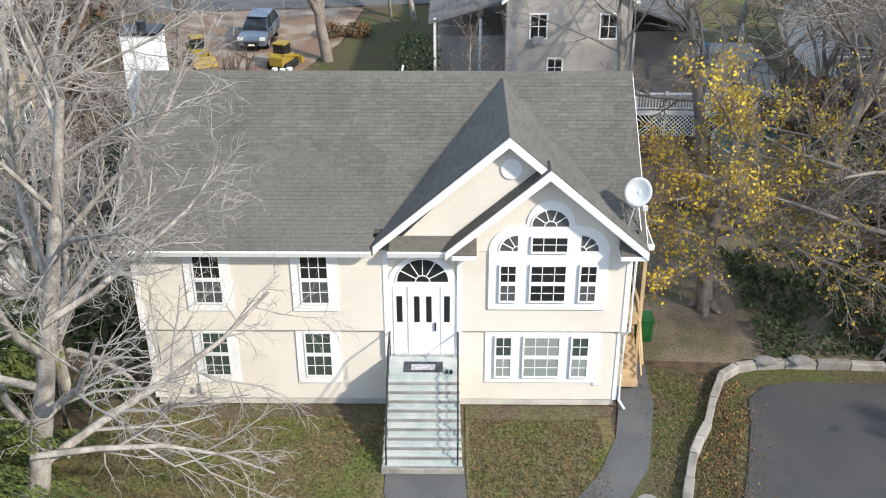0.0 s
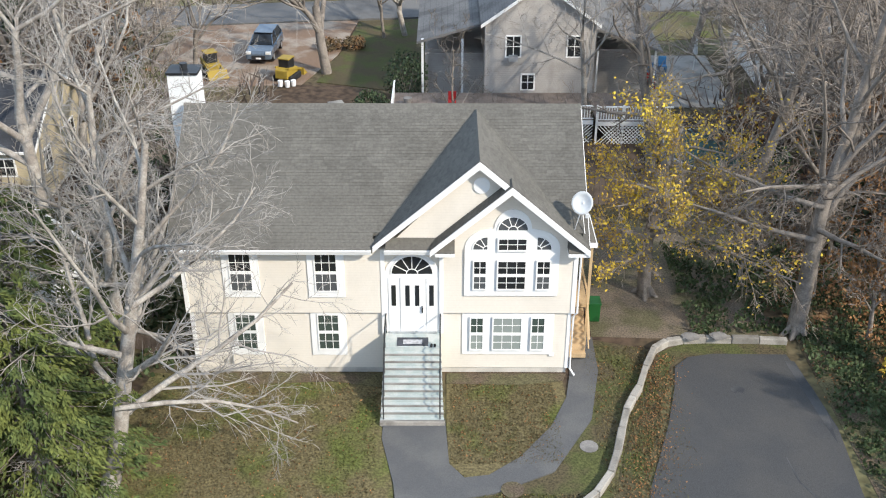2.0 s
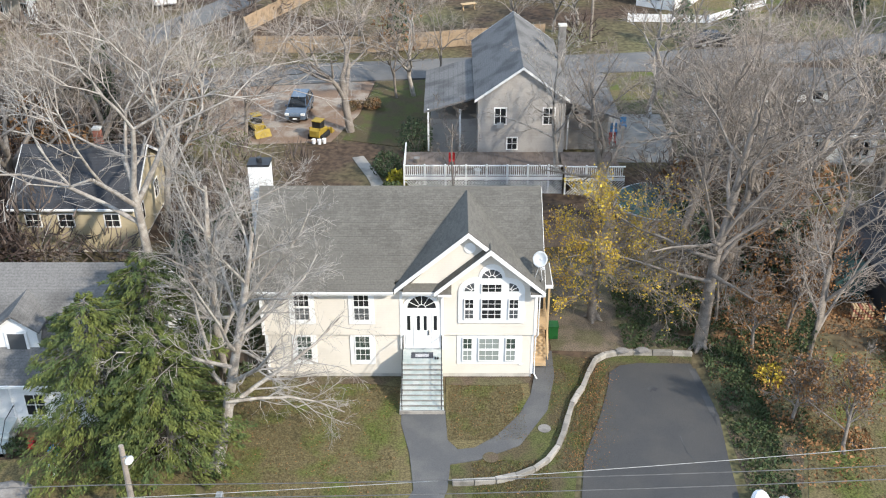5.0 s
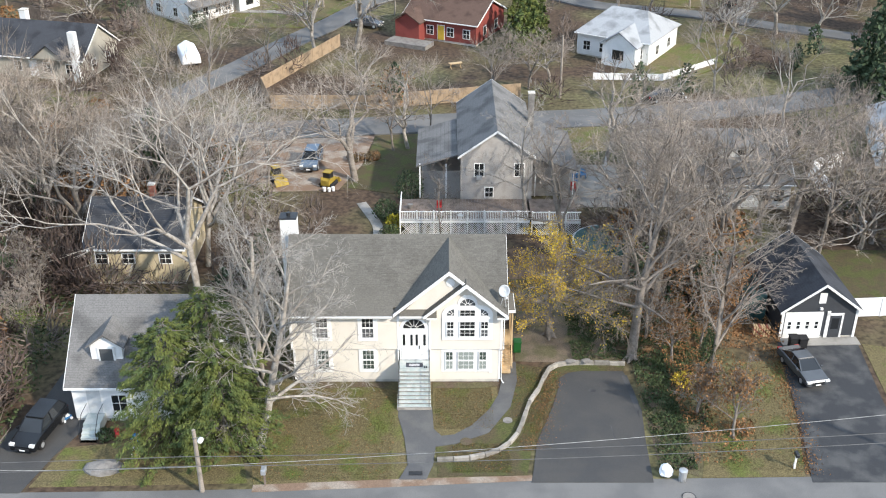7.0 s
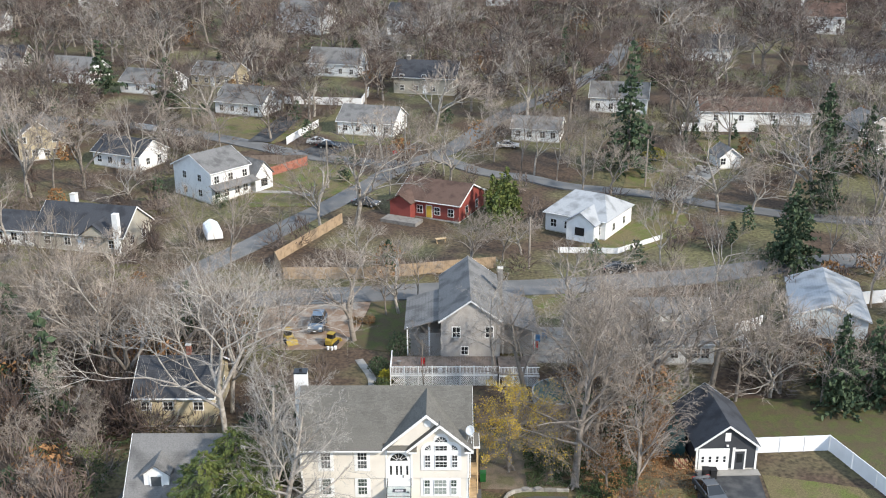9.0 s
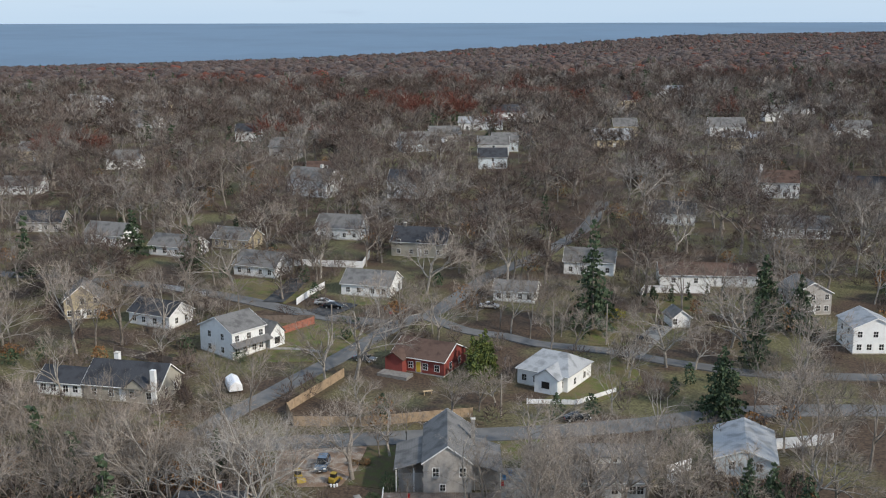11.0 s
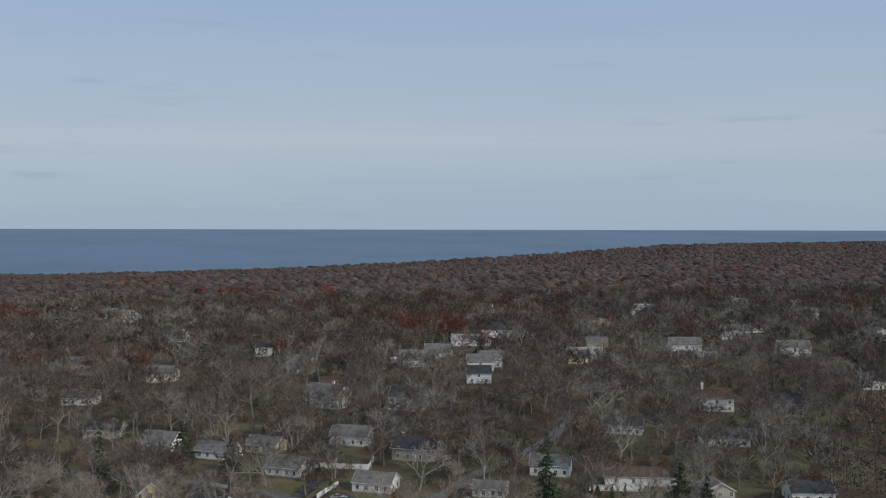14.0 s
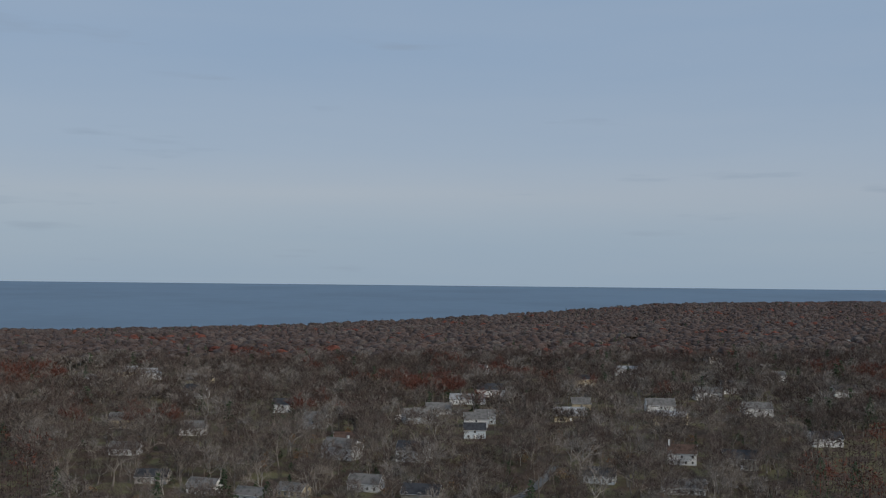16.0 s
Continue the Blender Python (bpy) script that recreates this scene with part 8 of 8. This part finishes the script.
def plot_brush():
    """Small trees, brush and evergreens between the hillside plots, joined."""
    r = np.random.default_rng(15)
    sets = {"grey": [], "brown": [], "green": [], "russet": []}
    n = 0
    boxes = ((-64, -28.5, 6, 45, 190), (-15, -8.5, 9, 24, 16), (19, 29, 8, 27, 34), (-28, -19, 24, 34, 16), (-27.5, -19, 10.5, 13.0, 5), (40, 66, 22, 30, 20), (-36, -28, -8, 6, 22))
    close = [(r.uniform(a, b), r.uniform(c, d)) for a, b, c, d, k in boxes for i in range(k)]
    while n < 1250:
        if close:
            x, y = close.pop()
            n += 1
        else:
            y = 17 + 320 * r.random() ** 0.85
            x = r.uniform(-1, 1) * (55 + 0.52 * y)
        if close:
            pass
        elif (-20 < x < 46 and y < 33) or not free(x, y, 3.4) or (abs(x) < 38 and y < 120 and r.random() < 0.5):
            continue
        n += 0 if close else 1
        u = r.random()
        name = "grey" if u < 0.42 else "brown" if u < 0.78 else "green" if u < 0.92 else "russet"
        rad, h = (r.uniform(1.0, 2.4), r.uniform(2.0, 6.0)) if name == "green" else (r.uniform(1.4, 3.4), r.uniform(2.5, 6.5))
        s, size = (130, 0.28) if name in ("grey", "brown") else (170, 0.3)
        a = r.uniform(0, 2 * np.pi, s)
        v = r.uniform(-0.9, 1.0, s)
        f = np.sqrt(1 - v * v) * (1 + 0.2 * np.sin(3 * a + x)) * r.uniform(0.4, 1.05, s)
        if name == "green":
            f *= (1 - 0.55 * (v + 1) / 2)
        z = float(land(x, y))
        c = np.stack([x + np.cos(a) * f * rad, y + np.sin(a) * f * rad, z + h * 0.55 + v * h * 0.46], -1)
        if name in ("grey", "brown"):
            e1 = c - np.array([x, y, z + h * 0.15])
            e1 = e1 / np.linalg.norm(e1, axis=-1, keepdims=True) + r.normal(0, 0.35, (s, 3))
            ln, wd = 0.75, 0.065
        else:
            e1 = r.normal(0, 1, (s, 3))
            ln, wd = size, size * 0.6
        e1 /= np.linalg.norm(e1, axis=-1, keepdims=True)
        e2 = np.cross(e1, r.normal(0, 1, (s, 3)))
        e2 /= np.linalg.norm(e2, axis=-1, keepdims=True)
        sets[name].append(np.stack([c + e1 * ln, c - e1 * ln + e2 * wd, c - e1 * ln - e2 * wd], 1))
    for name, nm, mat, lab in (("grey", "brush", "twig_mid", "grey-brown brush and saplings between the plots"), ("brown", "brush", "twig_dark", "dark brown brush between the plots"),
                               ("green", "evergreen_shrub", "conifer", "dark evergreen shrubs between the plots"), ("russet", "oak_brush", "leaf_orange", "russet-leaved young oaks between the plots")):
        soup(nm, sets[name], M[mat], lab, "brush")


plot_brush()


def dome_mesh(name, domes, tris, mat, label, category):
    """Uneven shallow shells of crowns with loose sprays over them, in one mesh."""
    v = np.concatenate([d.reshape(-1, 3) for d, _ in domes] + [t.reshape(-1, 3) for t in tris])
    f, k = [], 0
    for d, face in domes:
        f.append((face[None] + (k + np.arange(len(d)) * d.shape[1])[:, None, None]).reshape(-1, 3))
        k += d.shape[0] * d.shape[1]
    f.append(np.arange(k, len(v)).reshape(-1, 3))
    f = np.concatenate(f).astype(np.int32)
    me = bpy.data.meshes.new(name)
    me.vertices.add(len(v))
    me.vertices.foreach_set("co", v.astype(np.float32).ravel())
    me.loops.add(f.size)
    me.loops.foreach_set("vertex_index", f.ravel())
    me.polygons.add(len(f))
    me.polygons.foreach_set("loop_start", np.arange(0, f.size, 3, dtype=np.int32))
    me.polygons.foreach_set("use_smooth", np.ones(len(f), bool))
    me.update(calc_edges=True)
    me.materials.append(mat)
    return tagged(new(name, me), label, category, kind="stuff")


def far_woods():
    """Crowns of the woods beyond the last streets, joined: bare, russet and evergreen."""
    r = np.random.default_rng(5)
    # from, to, ground per tree, sprays, spray length, half width, sides and rings of a crown
    bands = ((110, 330, 80, 60, 1.2, 0.20, 7, 3), (700, 950, 74, 26, 1.7, 0.24, 7, 3), (950, 1500, 92, 9, 2.4, 0.36, 6, 2), (1500, 3300, 115, 6, 3.4, 0.7, 6, 2))
    sets = {k: ([], []) for k in ("bare", "grey", "dark", "russet", "pine")}
    for y0, y1, area, bits, size, thin, seg, rings in bands:
        half = lambda yy: 0.44 * (yy + 275) + 18
        count = int((half(y0) + half(y1)) * (y1 - y0) / area)
        y = r.uniform(y0, y1, count)
        x = r.uniform(-1, 1, count) * half(y)
        ok = y < coast(x) - 15
        if y0 < 300:
            ok &= np.abs(x) > 58 + 0.52 * y
        for c, rad in [(np.array(h[0]), 13.0) for h in HILL if h[0][1] > 200] + [(np.array((-5.0, 352.0)), 24.0)]:
            ok &= (np.hypot(x - c[0], (y + 9 - c[1]) * 0.55) > rad)
        x, y = x[ok], y[ok]
        count = len(x)
        z = land(x, y)
        patchy = np.sin(x * 0.017 + 1.3) * np.cos(y * 0.011 + 0.4) + 0.6 * np.sin(x * 0.05 + y * 0.03) + r.normal(0, 0.5, count)
        pine = r.random(count) < 0.028
        big = r.random(count) ** 1.1
        hgt = (9 + 12 * big) * (1.0 if y0 < 600 else 0.78)
        rad = 4.2 + 5.4 * big * r.uniform(0.75, 1.2, count)
        tone = 0.7 * np.sin(x * 0.03 - y * 0.011) + 0.7 * np.sin(x * 0.011 + y * 0.021 + 2) + r.normal(0, 1.0, count)
        oak = ~pine & (patchy > 1.45)
        left = ~pine & ~oak
        face = [(0, 1 + i, 1 + (i + 1) % seg) for i in range(seg)]
        for k in range(rings - 1):
            for i in range(seg):
                p, q = 1 + k * seg + i, 1 + k * seg + (i + 1) % seg
                face += [(p, p + seg, q + seg), (p, q + seg, q)]
        face = np.array(face)
        for name, sel in (("pine", pine), ("russet", oak), ("grey", left & (tone > 1.0)), ("dark", left & (tone < -0.8)), ("bare", left & (tone >= -0.8) & (tone <= 1.0))):
            k = int(sel.sum())
            if not k:
                continue
            X, Y, Z, H, R = (a[sel][:, None] for a in (x, y, z, hgt, rad))
            s = bits * (3 if name == "pine" else 1)
            a = r.uniform(0, 2 * np.pi, (k, s))
            if name == "pine":
                t = r.random((k, s))
                rr = R * 0.7 * (1 - t) * r.uniform(0.5, 1.0, (k, s)) + 0.3
                c = np.stack([X + np.cos(a) * rr, Y + np.sin(a) * rr, Z + H * (0.2 + 0.9 * t)], -1)
            else:
                lobes = lambda q: 1 + 0.16 * np.sin(3 * q + R * 9) + 0.10 * np.sin(5 * q + R * 23)
                pts = [np.stack([X, Y, Z + H * r.uniform(0.9, 0.98, (k, 1))], -1)]
                for j in range(rings):
                    el = np.pi / 2 * (1 - (j + 0.75) / (rings - 0.1)) - (0.25 if j == rings - 1 else 0)
                    q = np.arange(seg)[None] * 2 * np.pi / seg + 0.4 * j + r.uniform(-0.2, 0.2, (k, seg))
                    f = 0.86 * np.cos(el) * lobes(q) * r.uniform(0.75, 1.15, (k, seg))
                    pts.append(np.stack([X + np.cos(q) * f * R, Y + np.sin(q) * f * R, Z + H * (0.66 + 0.27 * np.sin(el) * r.uniform(0.7, 1.1, (k, seg)))], -1))
                if y0 > 300:
                    sets[name][0].append((np.concatenate(pts, 1), face))
                u = r.uniform(-0.2, 1.0, (k, s))
                f = np.sqrt(1 - u * u) * lobes(a) * r.uniform(0.85, 1.06, (k, s))
                c = np.stack([X + np.cos(a) * f * R, Y + np.sin(a) * f * R, Z + H * 0.60 + u * H * 0.37 * r.uniform(0.9, 1.06, (k, s))], -1)
            # sprays lie along the crown or stand out from it
            out = c - np.stack([X, Y, Z + H * 0.45], -1)[:, :1]
            out /= np.linalg.norm(out, axis=-1, keepdims=True)
            out += r.normal(0, 0.2, out.shape)
            out /= np.linalg.norm(out, axis=-1, keepdims=True)
            e1 = np.cross(out, r.normal(0, 1, out.shape))
            e1 /= np.linalg.norm(e1, axis=-1, keepdims=True)
            e2 = np.cross(out, e1)
            e1 = np.where((r.random((k, s)) < 0.45)[..., None], out, e1)
            wide = max(thin, 0.3) if name in ("pine", "russet") else thin
            tri = np.stack([c + e1 * size * 0.9, c - e1 * size * 0.6 + e2 * wide, c - e1 * size * 0.6 - e2 * wide], 2)
            sets[name][1].append(tri.reshape(-1, 3, 3))
            if name != "pine" and bits > 20:
                b0 = np.stack([X[:, 0] - 0.2, Y[:, 0], Z[:, 0]], -1)
                b1 = np.stack([X[:, 0] + 0.2, Y[:, 0], Z[:, 0]], -1)
                tp = np.stack([X[:, 0], Y[:, 0], Z[:, 0] + H[:, 0] * 0.8], -1)
                sets[name][1].append(np.stack([b0, b1, tp], 1))
    labels = {"grey": ("pale_woods", "pale grey leafless crowns in the far woods", "twig_far_grey"), "dark": ("dark_woods", "dark brown leafless crowns in the far woods", "twig_far_dark"), "bare": ("bare_woods", "grey-brown leafless woods reaching the shore", "twig_far"), "russet": ("oak_woods", "patches of russet oaks in the far woods", "twig_red"), "pine": ("pine_woods", "scattered dark pines in the far woods", "conifer")}
    for name, (domes, tris) in sets.items():
        dome_mesh(labels[name][0], domes, tris, M[labels[name][2]], labels[name][1], "woods")


M["twig_far_grey"] = material("far pale twigs", (0.118, 0.095, 0.084), 0.95, 0.45, 0.25, 1.1, 0.0, per="island", where="Position", jitter=0.15)
M["twig_far_dark"] = material("far dark twigs", (0.078, 0.056, 0.049), 0.95, 0.45, 0.25, 1.1, 0.0, per="island", where="Position", jitter=0.15)
M["twig_far"] = material("far leafless twigs", (0.097, 0.072, 0.063), 0.95, 0.45, 0.25, 1.1, 0.0, per="island", where="Position", jitter=0.15, second=(0.080, 0.050, 0.043), amount=0.5)
far_woods()


def scatter_grass():
    """Blades and fallen leaves on the front lawns."""
    rng = random.Random(9)
    areas = ((-9.3, 0.0, -11.0, -0.7, 16000), (2.8, 7.0, -5.6, -0.7, 6500), (8.4, 11.2, -8.0, 2.0, 4000), (4.0, 8.0, -10.2, -7.2, 3500), (9.6, 12.0, -6.0, 1.0, 2500), (22.0, 28.0, -10.0, 2.0, 5000))
    m, lv = Mesh(), Mesh()
    for x0, x1, y0, y1, n in areas:
        for i in range(n):
            x, y = rng.uniform(x0, x1), rng.uniform(y0, y1)
            a, s = rng.uniform(0, 6.28), rng.uniform(0.02, 0.05)
            h = rng.uniform(0.02, 0.075)
            lx, ly = rng.gauss(0, 0.04), rng.gauss(0, 0.04)
            m.add([(x - s * math.cos(a), y - s * math.sin(a), -0.125), (x + s * math.cos(a), y + s * math.sin(a), -0.125), (x + lx, y + ly, -0.12 + h)], [(0, 1, 2)])
            if i % 13 == 0:
                leaf(lv, rng, Vector((x + 0.1, y, -0.105)), rng.uniform(0.03, 0.07))
    for i in range(1500):
        y = rng.uniform(-10.5, 4.5)
        x = 28.2 + 0.11 * (y + 7) + rng.gauss(0, 0.45)
        leaf(lv, rng, Vector((x, y, -0.085)), rng.uniform(0.04, 0.09))
    for i in range(1500):
        y = rng.uniform(-8, 1.4)
        x = 9.6 + 0.22 * (y + 8) + rng.gauss(0, 0.5)
        leaf(lv, rng, Vector((x, y, -0.085)), rng.uniform(0.03, 0.06))
    for i in range(2600):
        x, y = rng.uniform(17.8, 29.5), rng.uniform(-2, 16)
        leaf(lv, rng, Vector((x, y, -0.10)), rng.uniform(0.05, 0.11))
    tagged(part("grass", m, M["lawn"], smooth=True), "short autumn grass blades on the front lawns", "grass", kind="stuff")
    tagged(part("fallen_leaves", lv, M["leaf_orange"], smooth=True), "scattered brown fallen leaves", "leaves", kind="stuff")


scatter_grass()
